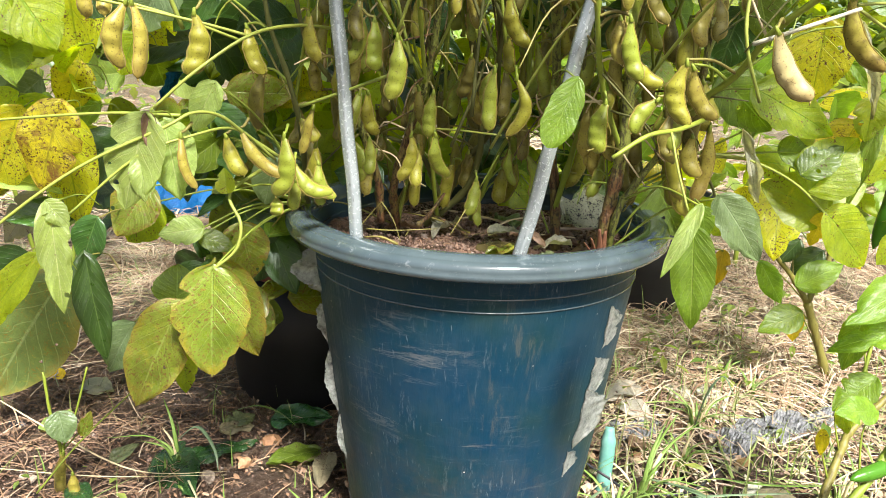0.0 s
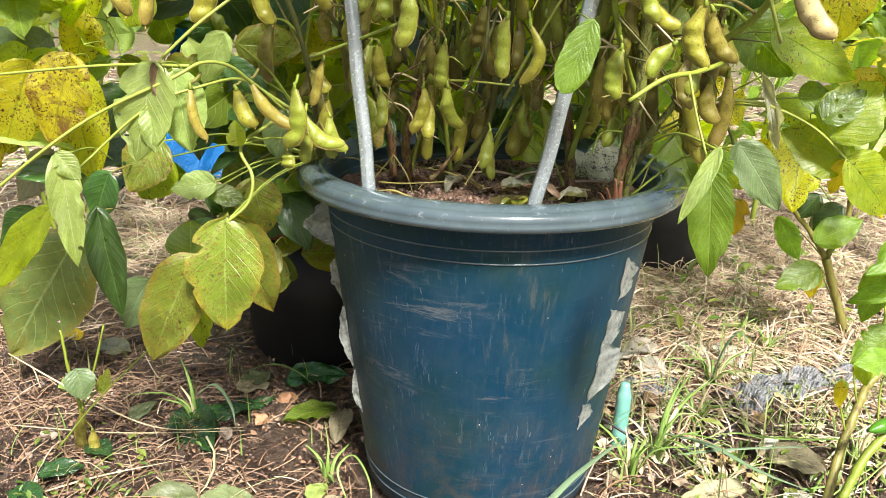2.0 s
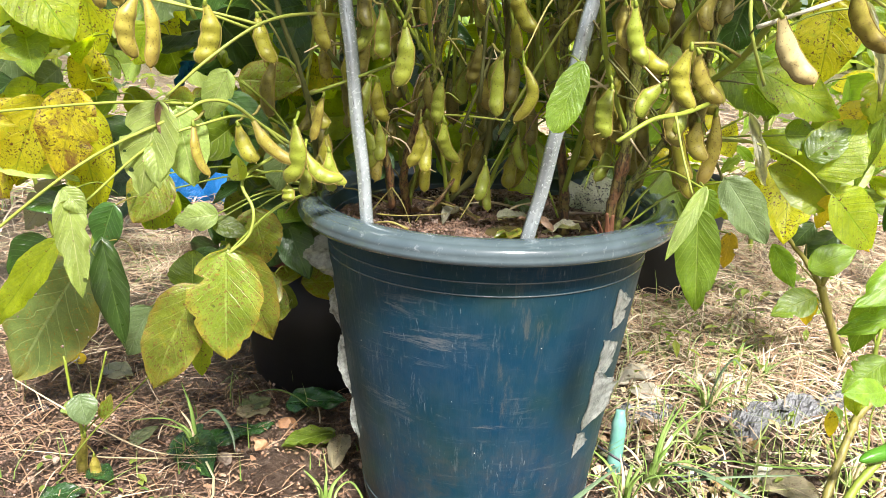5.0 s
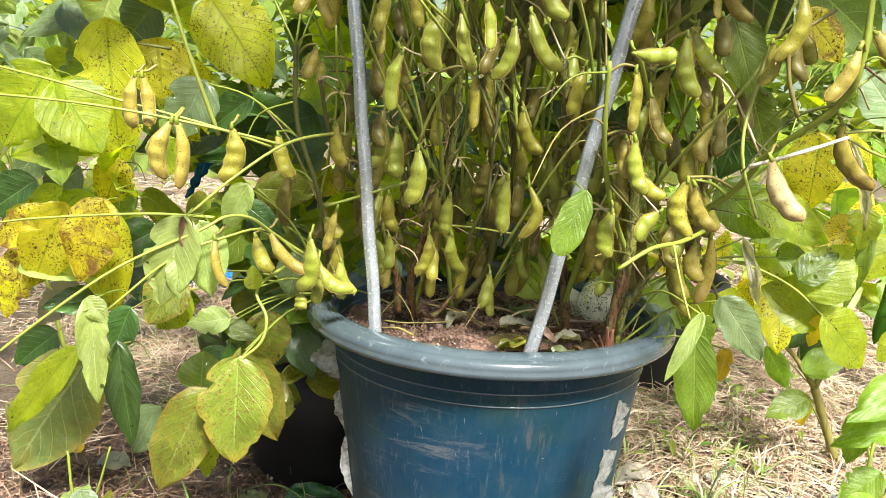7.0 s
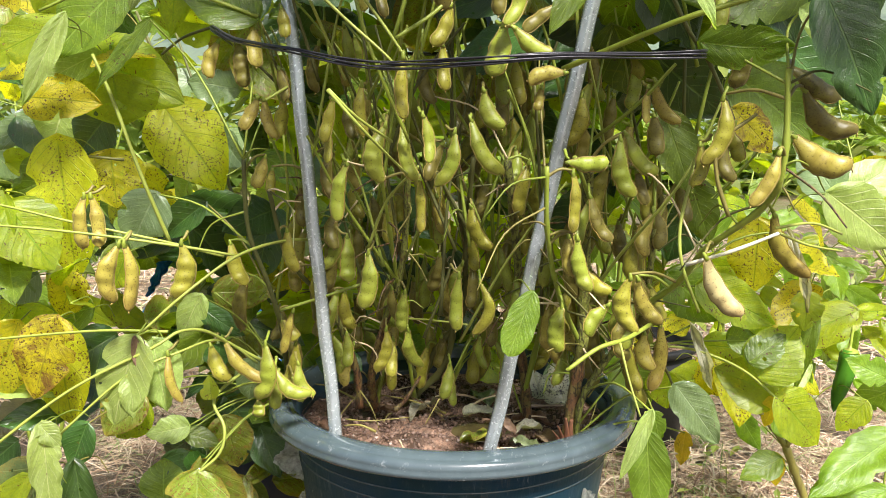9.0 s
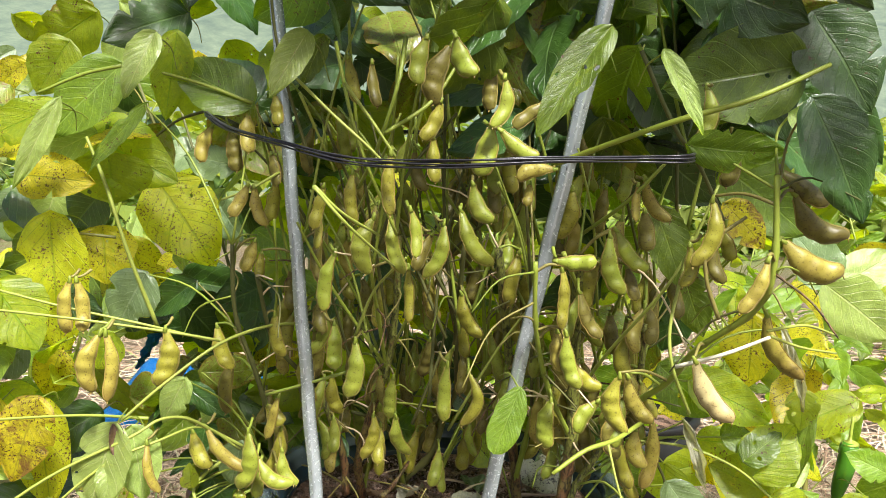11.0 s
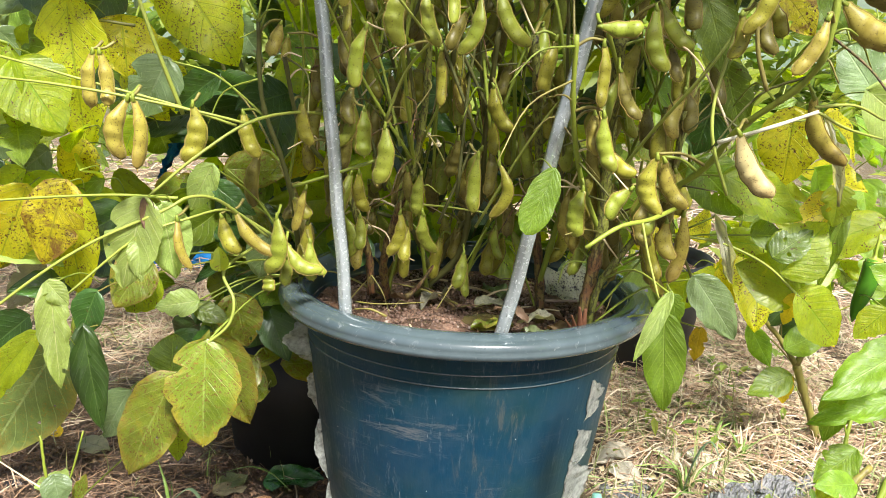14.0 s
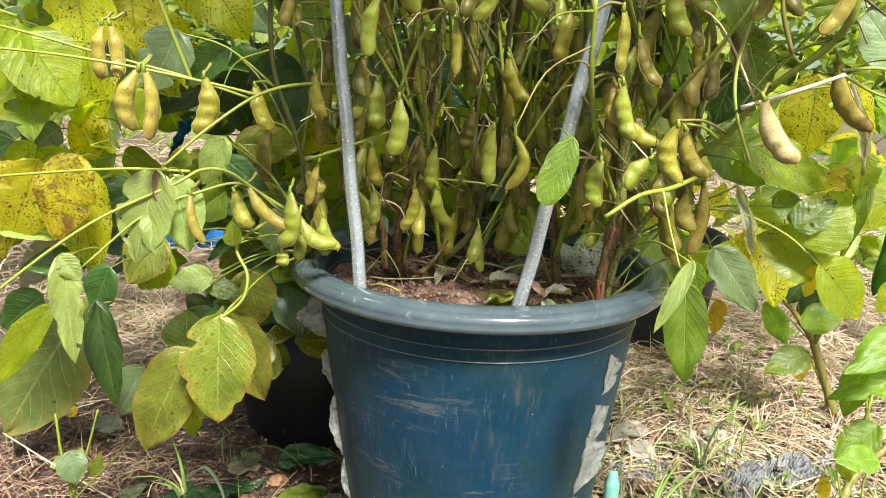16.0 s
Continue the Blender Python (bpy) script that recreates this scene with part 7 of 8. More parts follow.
stalk(pep_b, [(0.445, -0.020, 0.154), (0.457, 0.000, 0.209), (0.472, 0.020, 0.257)], .003, .002, STEM_GREEN)
leaf(pep_b, (0.460, -0.020, 0.218), (0.412, -0.030, 0.183), 0.040, FRESH, slim=.3)
leaf(pep_b, (0.445, 0.000, 0.290), (0.427, -0.010, 0.219), 0.037, FRESH, slim=.3)
leaf(pep_b, (0.430, -0.080, 0.209), (0.381, -0.100, 0.217), 0.032, FRESH, slim=.3)
leaf(pep_b, (0.485, -0.050, 0.361), (0.373, -0.100, 0.318), 0.050, FRESH, slim=.3, fold=.25)
leaf(pep_b, (0.478, 0.000, 0.381), (0.445, 0.000, 0.346), 0.036, LIME, slim=.3)
leaf(pep_b, (0.511, 0.020, 0.402), (0.463, 0.020, 0.426), 0.037, FRESH, slim=.4)
leaf(pep_b, (0.482, -0.050, 0.297), (0.384, -0.050, 0.267), 0.034, FRESH, slim=.4)
leaf(pep_b, (0.417, 0.000, 0.618), (0.504, 0.000, 0.557), 0.068, PALE, slim=.1)
leaf(pep_b, (0.449, 0.050, 0.614), (0.405, 0.050, 0.673), 0.059, SILVER, slim=.2)
leaf(pep_b, (0.462, 0.050, 0.614), (0.525, 0.050, 0.655), 0.052, PALE, slim=.2)
leaf(pep_b, (0.410, -0.050, 0.196), (0.419, -0.060, 0.168), 0.019, LIME)
leaf(pep_b, (0.390, -0.060, 0.174), (0.394, -0.060, 0.139), 0.014, GOLD, slim=.2)
chili(pep_b, (0.487, 0.060, 0.425), (0.473, 0.060, 0.347), 0.021)
chili(pep_b, (0.453, -0.080, 0.143), (0.407, -0.100, 0.138), 0.016)
leaf(pep_a, (0.579, 0.420, 0.133), (0.504, 0.400, 0.107), 0.053, FRESH, slim=.5)
leaf(pep_a, (0.498, 0.420, 0.219), (0.549, 0.420, 0.142), 0.040, FRESH, slim=.6)
leaf(pep_a, (0.570, 0.430, 0.179), (0.636, 0.420, 0.224), 0.054, FRESH, slim=.4)
leaf(pep_a, (0.580, 0.450, 0.132), (0.590, 0.450, 0.064), 0.035, GOLD, slim=.3)
leaf(pep_a, (0.561, 0.430, 0.257), (0.530, 0.430, 0.217), 0.036, DARK, slim=.4)
leaf(pep_a, (0.611, 0.450, 0.234), (0.562, 0.450, 0.192), 0.046, DARK, slim=.4)
pep_c = pepper_plant(0.98, 0.75, 0.85, 110, "bright backlit pepper plant beside the bean pot", 43, 0.26)
pep_d = pepper_plant(0.72, 1.1, 0.75, 100, "bright backlit pepper plant on straw-covered ground", 44, 0.24)
pep_e = pepper_plant(0.28, 1.25, 0.65, 75, "bright backlit pepper plant on straw-covered ground", 45, 0.22)
pep_f = pepper_plant(-0.2, 1.2, 0.65, 50, "bright backlit pepper plant on straw-covered ground", 46, 0.24)
weed_patch("weeds", -4.0, -0.9, 1.6, 3.6, 600, 0.3, "rank green weeds behind the beans", 51, (0.05, 0.1))
weed_patch("weeds", 0.9, 4.0, 1.5, 3.4, 900, 0.22, "patchy bright green weeds on the straw", 52, (0.05, 0.1))
weed_patch("hedge", -14.0, 14.0, 8.0, 11.0, 9000, 1.6, "far row of grey-green shrubs", 53, (0.2, 0.5))


def hill():
    bm = bmesh.new()
    n = 60
    rows = []
    for j in range(9):
        rows.append([bm.verts.new((-260 + 520 * i / n, 70 + j * 16, -1 + (j / 8) ** 0.8 * (62 + 14 * noise.noise(Vector((i * 0.13, 1, 0)))) + 2.5 * noise.noise(Vector((i * 0.9, j * 0.9, 3))) * (j > 0))) for i in range(n + 1)])
    for p, q in zip(rows, rows[1:]):
        for i in range(n):
            bm.faces.new((p[i], p[i + 1], q[i + 1], q[i]))
    m, nn, l, p = material("wooded_hill")
    co = nn.new("ShaderNodeTexCoord").outputs["Object"]
    l.new(ramp(nn, l, noise_tex(nn, l, co, 0.35, 8, 0.7), [(0.3, (0.05, 0.08, 0.06)), (0.6, (0.12, 0.16, 0.10)), (0.8, (0.2, 0.24, 0.16))]), p.inputs["Base Color"])
    p.inputs["Roughness"].default_value = 0.9
    tagged(link_mesh("backdrop", bm, m), "distant wooded hillside", "hill", kind="structure")


hill()


# ---- litter on the ground ----
def spread_places(count, x0, x1, y0, y1, seed, weight):
    r, out = random.Random(seed), []
    while len(out) < count:
        x, y = r.uniform(x0, x1), r.uniform(y0, y1)
        if math.hypot(x, y) > 0.15 and r.random() < weight(x, y) * (0.3 + 0.7 * (noise.noise(Vector((x * 6, y * 6, seed))) > -0.12)):
            out.append((x, y, ground_height(x, y)))
    return out


def straw_weight(x, y):
    if y > 0.42:
        return math.exp(-(max(0, abs(x - 0.1) - 0.7) / 0.35) ** 2) * (0.3 if x < -0.3 and y < 0.75 else 1)
    if x > 0.12:
        return (0.1 + 0.9 * max(0, min(1, (y - 0.05) / 0.3))) * math.exp(-(max(0, x - 0.8) / 0.3) ** 2)
    return 0.012 + 0.2 * max(0, (y - 0.25) / 0.25)


def off_film(x, y):
    """Little straw lies on the bare mulch film."""
    return 0.08 if 0.38 < x < 0.66 and 0.16 < y - 0.45 * (x - 0.375) < 0.24 else 1.0


ribbon_blades("straw_litter", spread_places(19500, -1.4, 1.6, -0.3, 1.35, 61, lambda x, y: straw_weight(x, y) * off_film(x, y)), STRAWS, "pale dry straw scattered over the soil", "straw", width=(0.0009, 0.0028), length=(0.03, 0.16), lift=0.04)
ribbon_blades("straw_litter", spread_places(4000, -0.8, 0.2, -0.32, 0.5, 66, lambda x, y: 1), ROOTS, "broken bits of straw and root on bare soil", "straw", width=(0.0005, 0.0018), length=(0.006, 0.085), lift=0.014, seed=9)
ribbon_blades("straw_litter", spread_places(12000, -4.5, 5.0, 1.1, 6.0, 62, lambda x, y: math.exp(-(x / 2.6) ** 2 - ((y - 1.2) / 2.4) ** 2)), STRAWS, "pale dry straw scattered over open ground", "straw", width=(0.002, 0.006), length=(0.08, 0.25), lift=0.05, seed=4)
lumps("gravel", spread_places(34000, -0.8, 0.75, -0.34, 0.5, 63, lambda x, y: 1.0 if y < 0.3 else 0.3), GRAINS, "loose crumbs and grit of brown soil", "gravel", (0.0009, 0.0038))


def litter_flakes(name, places, label, seed, size=(0.008, 0.03), mat=LITTER):
    """Crumbled dead leaves: small bent flakes lying at all angles."""
    r = random.Random(seed)
    verts, faces = [], []
    for x, y, z in places:
        ln = r.uniform(*size)
        m = Euler((r.uniform(-0.5, 0.5), r.uniform(-0.5, 0.5), r.uniform(0, 6.3))).to_matrix()
        k, n = len(verts), 7
        c = Vector((x, y, z + 0.004 + 0.2 * ln))
        verts.append(c + m @ Vector((0, 0, 0.12 * ln)))
        for i in range(n):
            a = 2 * math.pi * i / n
            rad = ln * r.uniform(0.35, 0.6)
            verts.append(c + m @ Vector((rad * math.cos(a) * 1.2, rad * math.sin(a) * 0.7, r.uniform(-0.15, 0.2) * ln)))
        faces += [(k, k + 1 + i, k + 1 + (i + 1) % n) for i in range(n)]
    me = bpy.data.meshes.new(name)
    me.from_pydata(verts, [], faces)
    me.materials.append(mat)
    return tagged(new(name, me), label, "leaf litter", kind="stuff")


litter_flakes("leaf_litter", spread_places(1200, 0.13, 0.9, -0.1, 0.9, 71, lambda x, y: off_film(x, y)), "crumbled beige and brown dead leaves in straw", 72, (0.006, 0.021))
litter_flakes("leaf_litter", spread_places(3200, -0.8, 0.2, -0.3, 0.5, 73, lambda x, y: 1), "crumbled brown dead leaves on bare soil", 74, (0.002, 0.009), CRUMBS)
litter_flakes("leaf_litter", spread_places(190, 0.17, 0.62, 0.0, 0.42, 75, lambda x, y: off_film(x, y)), "bleached crumbling leaves and husks on the ground", 76, (0.006, 0.022), PALE_LITTER)
lumps("soil_clods", spread_places(1500, -0.8, 0.6, -0.34, 0.45, 64, lambda x, y: 1.0), SOIL, "small clods and pebbles on brown soil", "clods", (0.004, 0.011), 6)
ribbon_blades("grass_blades", spread_places(520, 0.14, 0.9, -0.28, 0.75, 65, lambda x, y: (0.25 + 0.75 * (y < 0.35)) * off_film(x, y)), BLADES, "sparse green grass growing through the straw", "grass", width=(0.0008, 0.002), length=(0.03, 0.11), upright=True, seed=12)
ribbon_blades("grass_blades", spread_places(130, -0.8, -0.12, -0.3, 0.3, 67, lambda x, y: 1), BLADES, "sparse thin grass on bare soil", "grass", width=(0.0007, 0.0018), length=(0.02, 0.06), upright=True, seed=13)


ribbon_blades("grass_blades", spread_places(70, 0.2, 0.75, -0.06, 0.3, 68, off_film), BLADES, "long flattened grey-green grass lying on the ground", "grass", width=(0.0018, 0.0046), length=(0.07, 0.2), lift=0.03, seed=14)
ribbon_blades("straw_litter", spread_places(90, 0.2, 0.75, 0.0, 0.2, 69, off_film), STRAWS, "long bleached straw lying on bare soil", "straw", width=(0.0012, 0.0032), length=(0.05, 0.16), lift=0.03, seed=15)


def grass_tuft(x, y, blades, height, label, seed, mat=None, lean=1.3):
    t = thing("grass_tuft", label, "grass", "grass tufts", (x, y, ground_height(x, y)))
    r = random.Random(seed)
    for k in range(blades):
        a, h, o = r.uniform(0, 2 * math.pi), height * r.uniform(0.5, 1.1), r.uniform(0.25, lean)
        d = Vector((math.cos(a), math.sin(a), 0))
        pts = [d * 0.004, d * o * h * 0.3 + Vector((0, 0, h * 0.55)), d * o * h * 0.9 + Vector((0, 0, h * (1 - 0.25 * o)))]
        line = smooth_line(pts, 4)
        n = len(line) - 1
        bm = sweep(bmesh.new(), line, [0.0036 * (1 - i / n) ** 0.7 + 0.0003 for i in range(n + 1)], 6, 0.3)
        part("blade", bm, mat or (GRASS if r.random() < 0.8 else STRAW), t)
    return t


grass_tuft(0.231, 0.043, 18, 0.115, "fresh green grass tuft beside the blue pot", 70)
grass_tuft(0.189, -0.008, 14, 0.08, "low green grass tuft on bare soil", 71)
grass_tuft(0.367, 0.251, 14, 0.085, "grey-green grass tuft among straw", 72)
grass_tuft(0.308, 0.131, 11, 0.07, "green grass tuft growing by the mulch film", 73)
grass_tuft(0.456, 0.809, 16, 0.07, "wiry green grass at the foot of the black pot", 74)
grass_tuft(0.473, 0.447, 10, 0.05, "low grass growing through straw", 75)
grass_tuft(-0.366, 0.081, 6, 0.09, "sparse grass blades on bare soil", 76)
grass_tuft(0.485, 0.043, 9, 0.06, "green grass tuft under the pepper plant", 77)
grass_tuft(-0.176, -0.02, 5, 0.055, "thin grass tuft against the pot wall", 78)
grass_tuft(0.498, 0.379, 9, 0.06, "low grass growing through straw", 79)


def fallen_leaf(base, tip, width, mat, label, curl=0.2, fold=0.2):
    base, tip = Vector(base), Vector(tip)
    b = Vector((base.x, base.y, ground_height(base.x, base.y) + 0.012))
    t = Vector((tip.x, tip.y, ground_height(tip.x, tip.y) + 0.020))
    global leaf_count
    leaf_count += 1
    bm = leaf_mesh("fallen_leaf", (t - b).length, width, fold, curl, 0.09, seed=leaf_count)
    ob = link_mesh("fallen_leaf", bm, mat)
    ob.matrix_world = aim(b, t, (rng.uniform(-0.2, 0.2), -0.25, 1))
    return tagged(ob, label, "fallen leaf", "fallen leaves")


fallen_leaf((-0.311, -0.097, 0.000), (-0.395, -0.116, 0.000), 0.058, UNDERSIDE, "pale olive fallen leaf lying on the soil")
fallen_leaf((-0.254, -0.084, 0.000), (-0.304, -0.126, 0.000), 0.048, UNDERSIDE, "olive fallen leaf lying on the soil")
fallen_leaf((-0.393, 0.095, 0.000), (-0.323, 0.003, 0.000), 0.061, WETLEAF, "wet dark green fallen leaf on the soil")
fallen_leaf((-0.354, 0.082, 0.000), (-0.275, 0.144, 0.000), 0.038, WETLEAF, "wet glossy fallen leaf on the soil")
fallen_leaf((-0.271, 0.206, 0.000), (-0.183, 0.202, 0.000), 0.050, WETLEAF, "green fallen leaf by the black pot")
fallen_leaf((-0.190, 0.120, 0.000), (-0.249, 0.066, 0.000), 0.041, GREEN, "half-eaten green fallen leaf by the pot")
fallen_leaf((-0.334, 0.160, 0.000), (-0.292, 0.188, 0.000), 0.030, STRAWLEAF, "dull dry fallen leaf on the soil")
fallen_leaf((-0.173, 0.106, 0.000), (-0.177, 0.036, 0.000), 0.031, STRAWLEAF, "dry beige fallen leaf against the pot")
fallen_leaf((0.368, 0.057, 0.000), (0.428, 0.009, 0.000), 0.051, BLEACH, "bleached fallen leaf on the ground")
fallen_leaf((0.318, -0.031, 0.000), (0.238, -0.056, 0.000), 0.032, STRAWLEAF, "pale dry fallen leaf on bare soil")
fallen_leaf((0.167, -0.015, 0.000), (0.217, 0.030, 0.000), 0.022, STRAWLEAF, "curled dry fallen leaf by the pot")
fallen_leaf((0.298, 0.367, 0.000), (0.239, 0.301, 0.000), 0.045, BLEACH, "pale crumpled fallen leaf among straw")
fallen_leaf((0.364, 0.371, 0.000), (0.375, 0.309, 0.000), 0.045, BLEACH, "pale crumpled fallen leaf among straw")
fallen_leaf((0.384, -0.033, 0.000), (0.356, -0.087, 0.000), 0.033, BLEACH, "bleached crumbling fallen leaf on bare soil")
fallen_leaf((0.417, -0.064, 0.000), (0.441, -0.093, -0.000), 0.045, WETLEAF, "grey-green fallen leaf on bare soil")
fallen_leaf((0.334, 0.240, 0.000), (0.309, 0.195, 0.000), 0.023, DRY, "rust brown fallen leaf by the mulch film")
fallen_leaf((0.276, 0.193, 0.000), (0.244, 0.159, 0.000), 0.034, DRY, "brown fallen leaf by the mulch film")
fallen_leaf((-0.176, -0.054, 0.000), (-0.188, -0.091, 0.000), 0.025, PALE, "small pale green leaf on the soil")
fallen_leaf((-0.588, 0.180, 0.000), (-0.537, 0.141, 0.000), 0.046, PALE, "pale seedling leaf on the soil")
fallen_leaf((-0.588, 0.294, 0.000), (-0.528, 0.257, 0.000), 0.040, ASH, "grey dead leaf on the soil")
fallen_leaf((-0.633, 0.312, 0.000), (-0.661, 0.332, 0.000), 0.024, GOLD, "small yellow leaf on the soil")
fallen_leaf((-0.509, -0.053, 0.000), (-0.462, -0.039, 0.000), 0.031, WETLEAF, "green weed leaf on the soil")
fallen_leaf((-0.523, -0.076, 0.000), (-0.482, -0.105, 0.000), 0.034, WETLEAF, "wet green weed leaf on the soil")
fallen_leaf((-0.479, 0.015, 0.000), (-0.439, -0.021, 0.000), 0.029, WETLEAF, "wet green weed leaf on the soil")
fallen_leaf((0.376, 0.038, 0.000), (0.427, -0.008, 0.000), 0.055, STRAWLEAF, "dry olive-beige fallen leaf under a bleached one")
fallen_leaf((0.412, 0.374, 0.000), (0.423, 0.292, 0.000), 0.050, BLEACH, "bleached crumpled leaf among straw")
fallen_leaf((0.266, 0.302, 0.000), (0.295, 0.238, 0.000), 0.043, BLEACH, "bleached crumpled leaf among straw")
fallen_leaf((-0.331, 0.177, 0.000), (-0.296, 0.205, 0.000), 0.034, UNDERSIDE, "dull olive fallen leaf by a stone")
fallen_leaf((-0.449, 0.063, 0.000), (-0.423, 0.093, 0.000), 0.024, UNDERSIDE, "grey-green fallen leaf on the soil")
fallen_leaf((-0.201, -0.121, 0.000), (-0.147, -0.069, 0.000), 0.020, STRAWLEAF, "long dry curled leaf on the soil")


def long_blade(points, width, mat, label):
    """A single long grass blade arching over the ground."""
    line = smooth_line(points, 7)
    n = len(line) - 1
    bm = sweep(bmesh.new(), line, [0.5 * width * min(1, 0.35 + 2 * i / n) * (1 - (i / n) ** 2.5) + 0.0003 for i in range(n + 1)], 8, 0.22)
    tagged(link_mesh("long_grass", bm, mat), label, "grass", "long grass blades")


long_blade([(0.018, -0.170, 0.040), (0.057, -0.160, 0.063), (0.100, -0.120, 0.081), (0.148, -0.050, 0.069), (0.181, 0.000, 0.056)], 0.0085, GREY_GRASS, "long grey-green grass blade leaning on the pot foot")
long_blade([(0.235, 0.060, 0.031), (0.280, -0.000, 0.053), (0.323, -0.050, 0.052), (0.370, -0.080, 0.048)], 0.009, GREY_GRASS, "long grey-green grass blade arching over soil")
long_blade([(0.345, 0.200, 0.021), (0.357, 0.200, 0.081), (0.377, 0.200, 0.112), (0.389, 0.180, 0.091)], 0.006, GREY_GRASS, "bent grey-green grass blade among straw")
long_blade([(-0.376, 0.100, 0.032), (-0.347, 0.100, 0.054), (-0.320, 0.080, 0.036), (-0.309, 0.060, 0.015)], 0.006, GREY_GRASS, "bent grey-green grass blade on bare soil")
long_blade([(-0.342, 0.220, 0.010), (-0.293, 0.200, 0.035), (-0.256, 0.180, 0.037), (-0.216, 0.120, 0.047)], 0.0035, GRASS, "thin grass blade curving past the black pot")
long_blade([(-0.124, -0.140, 0.016), (-0.087, -0.150, 0.044), (-0.049, -0.160, 0.075)], 0.003, GRASS, "thin green grass stem against the pot")
long_blade([(-0.145, -0.080, 0.016), (-0.157, -0.060, 0.040), (-0.140, -0.050, 0.052), (-0.116, -0.100, 0.053), (-0.110, -0.130, 0.024)], 0.003, GRASS, "thin green grass stem curving by the pot")
long_blade([(0.324, 0.050, 0.040), (0.406, 0.040, 0.039), (0.491, 0.000, 0.071)], 0.005, GRASS, "long flattened grass stem on the straw")
long_blade([(0.241, 0.000, 0.036), (0.321, 0.000, 0.048), (0.427, 0.000, 0.056)], 0.005, GREY_GRASS, "long flattened grass blade on the straw")
long_blade([(-0.651, 0.150, 0.063), (-0.536, 0.100, 0.036), (-0.399, 0.020, 0.036), (-0.289, 0.030, 0.033)], 0.003, STRAW, "long dry straw lying on the soil")
long_blade([(-0.605, 0.050, 0.012), (-0.448, 0.030, 0.019), (-0.286, 0.020, 0.035)], 0.0025, STRAW, "long dry straw lying on the soil")
long_blade([(-0.536, -0.080, -0.009), (-0.449, -0.050, 0.008), (-0.365, -0.020, 0.014)], 0.0035, STRAW, "long dry straw lying on the soil")
seedling = thing("seedling", "small bean seedling with swollen pods on bare soil", "seedling")
stem(seedling, [(-0.495, 0.020, -0.004), (-0.489, 0.020, 0.057), (-0.497, 0.020, 0.111), (-0.500, 0.020, 0.164)], .0026, .0016, STEM_GREEN)
stem(seedling, [(-0.489, 0.020, 0.057), (-0.466, 0.020, 0.112), (-0.447, 0.020, 0.173)], .0016, .0012, STEM_GREEN)
stalk(seedling, [(-0.502, -0.020, 0.025), (-0.459, 0.010, 0.079), (-0.402, 0.040, 0.135)], .0012, .001, STEM_GREEN)
leaf(seedling, (-0.482, 0.010, 0.117), (-0.471, 0.000, 0.081), 0.036, SILVER)
leaf(seedling, (-0.465, 0.030, 0.076), (-0.454, 0.030, 0.108), 0.018, SPOT)
pod(seedling, (-0.483, 0.014, 0.061), (-0.490, 0.010, 0.003), 0.0115, POD_BROWN, 0.03)
pod(seedling, (-0.469, 0.004, 0.039), (-0.465, 0.000, 0.006), 0.0104, POD_TAN, 0.03)


def small_stone(at, size, mat, label, seed):
    """A rough stone half sunk in the soil."""
    bm = bmesh.new()
    bmesh.ops.create_icosphere(bm, subdivisions=2, radius=1)
    for v in bm.verts:
        k = 0.72 + 0.42 * noise.noise(v.co * 1.3 + Vector((seed, 0, 0))) + 0.16 * noise.noise(v.co * 4 + Vector((0, seed, 0)))
        v.co = Vector((v.co.x * size * k, v.co.y * size * 0.8 * k, v.co.z * size * 0.7 * k))
    ob = link_mesh("stone", bm, mat, smooth=False)
    ob.matrix_world = pose(at[0], at[1], ground_height(at[0], at[1]) + size * 0.25, 8, 12, seed * 40)
    tagged(ob, label, "stone", "stones on the soil")


small_stone((-0.262, 0.156), 0.0199, STONE_RUST, "rust-coloured stone lying on the soil", 1)
small_stone((-0.283, 0.086), 0.0158, STONE_RUST, "rough orange-brown stone on the soil", 2)
small_stone((-0.321, 0.053), 0.0156, PEBBLE, "pale beige stone on the soil", 3)
small_stone((-0.632, 0.174), 0.0168, STONE_DARK, "dark lump of charred wood on the soil", 4)
small_stone((-0.553, 0.047), 0.0100, PEBBLE, "small pale stone on the soil", 5)
small_stone((-0.538, 0.038), 0.0074, PEBBLE, "small pale stone on the soil", 6)
small_stone((-0.546, -0.008), 0.0081, PEBBLE, "small pale stone on the soil", 7)
small_stone((-0.685, 0.341), 0.0209, PEBBLE, "smooth beige stone on the soil", 8)
small_stone((0.188, 0.088), 0.0157, PEBBLE, "brown stone by the pot foot", 9)
small_stone((0.216, -0.007), 0.0102, PEBBLE, "small brown stone by the pot foot", 10)
small_stone((-0.185, -0.002), 0.0065, PEBBLE, "small pale stone on the soil", 11)
weed_patch("weeds", -0.52, -0.36, -0.16, 0.0, 110, 0.03, "low creeping weeds with small wet leaves on soil", 54, (0.006, 0.016))
weed_patch("weeds", 0.2, 0.62, -0.16, 0.16, 190, 0.03, "low small-leaved green weeds among dead leaves", 55, (0.006, 0.018))
weed_patch("weeds", 0.18, 0.8, 0.3, 0.8, 180, 0.05, "scattered bright green weeds growing through straw", 56, (0.012, 0.035))


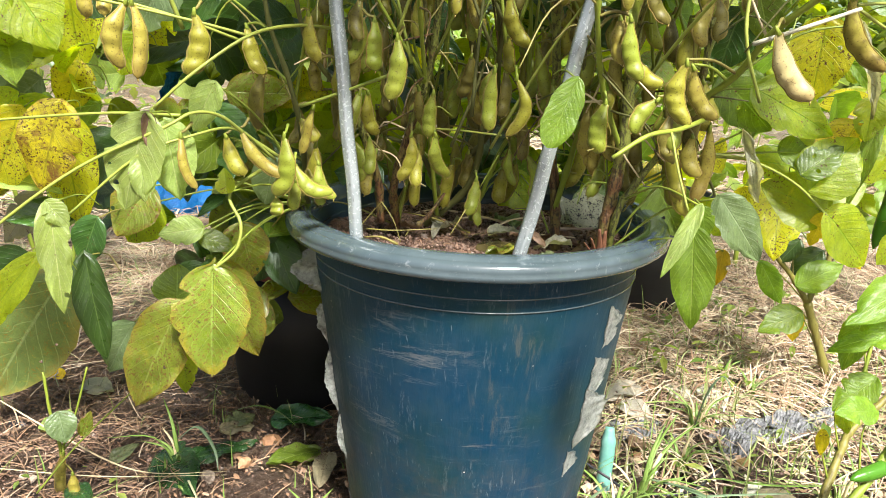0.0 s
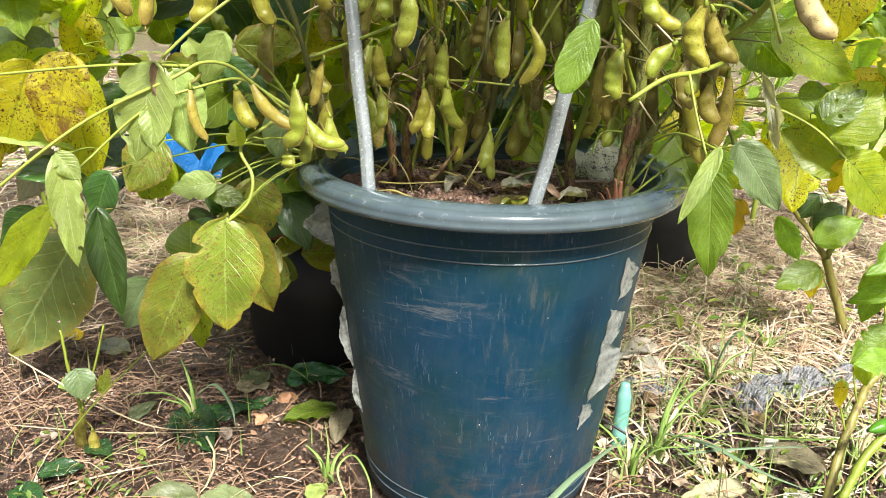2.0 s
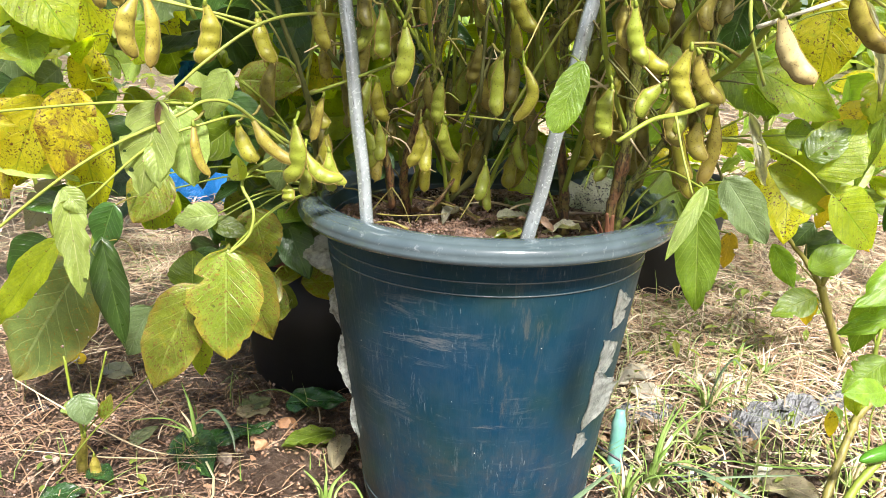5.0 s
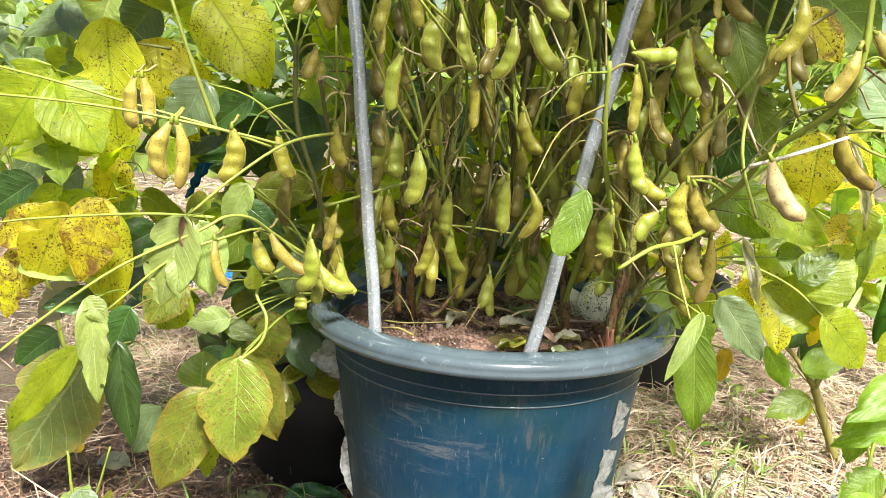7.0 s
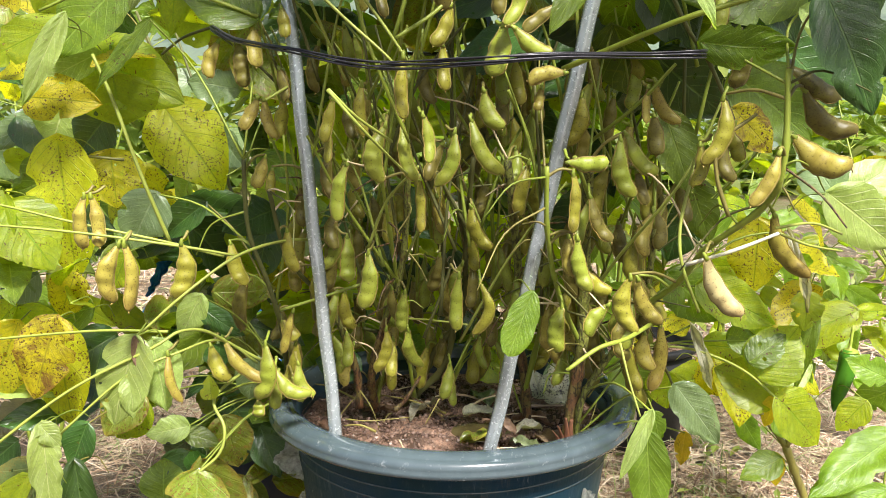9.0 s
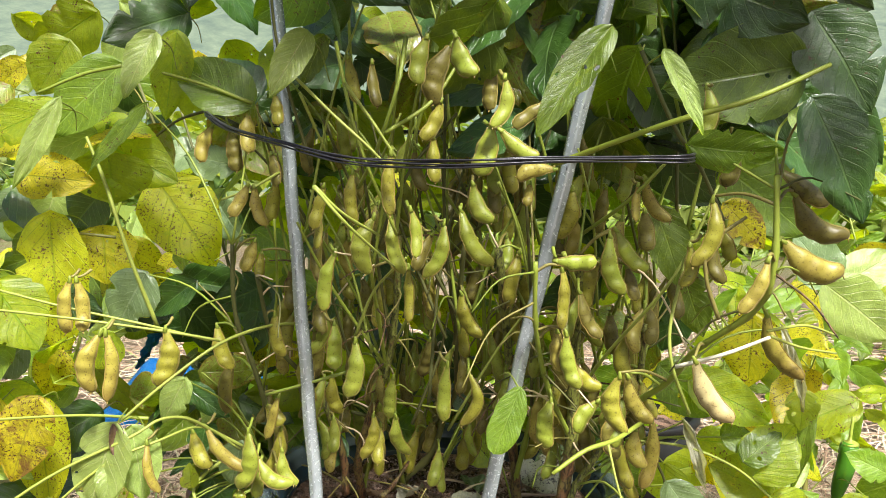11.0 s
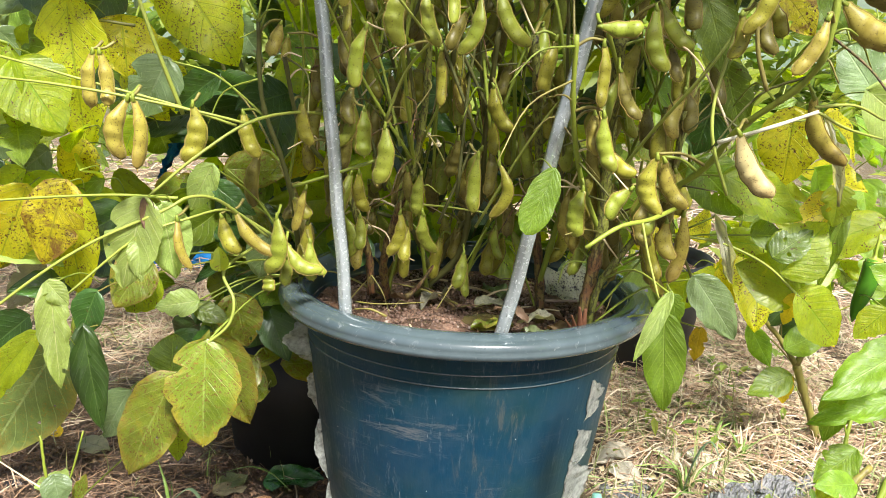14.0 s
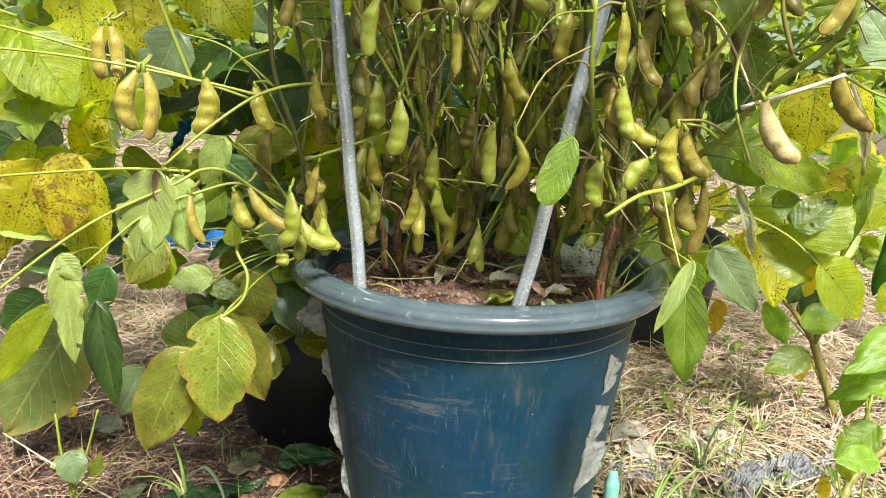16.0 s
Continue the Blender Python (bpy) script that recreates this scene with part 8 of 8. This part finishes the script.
def mulch_film(x0, x1, y0, y1, label, seed):
    """Wrinkled plastic film showing through the litter."""
    bm, grid = bmesh.new(), []
    nx, ny = 260, 60
    for j in range(ny + 1):
        row = []
        for i in range(nx + 1):
            u, v = i / nx, j / ny
            x = x0 + (x1 - x0) * u + 0.012 * noise.noise(Vector((v * 6, seed, 0)))
            y = y0 + 0.45 * (x - x0) + (y1 - y0) * v + 0.02 * noise.noise(Vector((u * 5, seed, 3)))
            edge = min(1, 8 * min(u, 1 - u, v, 1 - v))
            w = x * 520 - 300 * y + 9 * noise.noise(Vector((x * 14, y * 14, seed)))
            fold = abs(math.sin(w * 0.5)) ** 0.4 * (0.5 + abs(noise.noise(Vector((x * 30, y * 12, 4)))))
            z = ground_height(x, y) - 0.004 + edge * (0.014 + 0.0024 * fold + 0.004 * noise.noise(Vector((x * 20, y * 20, seed))))
            row.append(bm.verts.new((x, y, z)))
        grid.append(row)
    for p, q in zip(grid, grid[1:]):
        for i in range(nx):
            bm.faces.new((p[i], p[i + 1], q[i + 1], q[i]))
    bmesh.ops.solidify(bm, geom=bm.faces[:], thickness=0.0006)
    tagged(link_mesh("mulch_film", bm, FILM), label, "plastic film")


mulch_film(0.375, 0.65, 0.155, 0.235, "wrinkled grey plastic mulch film on the ground", 3)
mulch_film(0.22, 0.335, 0.165, 0.235, "small wrinkled end of grey mulch film", 8)


def green_bottle():
    """A green tube lying against the pot, with a thin black hose over it."""
    t = thing("watering_tube", "shiny green plastic tube standing in the grass by the pot", "tube")
    line = smooth_line([(0.189, 0.067, -0.011), (0.192, 0.075, 0.029), (0.194, 0.080, 0.058), (0.195, 0.085, 0.087)], 6)
    n = len(line) - 1
    part("tube", sweep(bmesh.new(), line, [0.0098 * (1 + 0.03 * math.sin(i * 1.9)) * (1.0 if i < n - 3 else 0.92 - 0.12 * (i - n + 3)) for i in range(n + 1)], 24), GREEN_PLASTIC, t)
    h = thing("hose", "thin black drip hose lying on the ground", "hose")
    part("hose_line", sweep(bmesh.new(), smooth_line([(0.16, 0.07, 0.045), (0.19, 0.05, 0.035), (0.23, 0.05, 0.012), (0.30, 0.06, 0.012), (0.36, 0.12, 0.01)], 7), [0.0018] * 29, 8), TWINE, h)


green_bottle()


def tarp():
    """A sheet of blue tarpaulin heaped on the ground behind the plants."""
    bm, grid = bmesh.new(), []
    for j in range(21):
        row = []
        for i in range(41):
            u, v = i / 40, j / 20
            x = -1.0 + 0.6 * u
            y = 1.35 + 0.35 * v + 0.05 * noise.noise(Vector((u * 5, v * 3, 2)))
            z = ground_height(x, y) + 0.005 + 0.17 * math.sin(math.pi * v) ** 0.7 * math.sin(math.pi * min(1, u * 1.02)) ** 0.4 + 0.04 * noise.noise(Vector((u * 9, v * 4, 7)))
            row.append(bm.verts.new((x, y, max(z, -0.01))))
        grid.append(row)
    for p, q in zip(grid, grid[1:]):
        for i in range(40):
            bm.faces.new((p[i], p[i + 1], q[i + 1], q[i]))
    bmesh.ops.solidify(bm, geom=bm.faces[:], thickness=0.002)
    tagged(link_mesh("tarpaulin", bm, BLUE_SHEET), "crumpled bright blue tarpaulin heaped on the ground", "tarpaulin")


tarp()


def blue_strip(at):
    """A crumpled strip of blue plastic caught behind the leaves."""
    bm, grid = bmesh.new(), []
    for j in range(13):
        v = j / 12
        row = []
        for i in range(7):
            u = i / 6 - 0.5
            row.append(bm.verts.new((at[0] + 0.03 * v + 0.012 * u * (0.5 + v) + 0.008 * noise.noise(Vector((v * 5, 3, u * 4))), at[1] + 0.012 * noise.noise(Vector((u * 5, v * 7, 1))), at[2] - 0.005 + 0.05 * v + 0.01 * noise.noise(Vector((u * 6, v * 4, 3))))))
        grid.append(row)
    for p, q in zip(grid, grid[1:]):
        for i in range(6):
            bm.faces.new((p[i], p[i + 1], q[i + 1], q[i]))
    bmesh.ops.solidify(bm, geom=bm.faces[:], thickness=0.001)
    part("strip", bm, BLUE_SHEET, soy_e, "crumpled bright blue plastic tie")


blue_strip((-0.412, 0.200, 0.462))
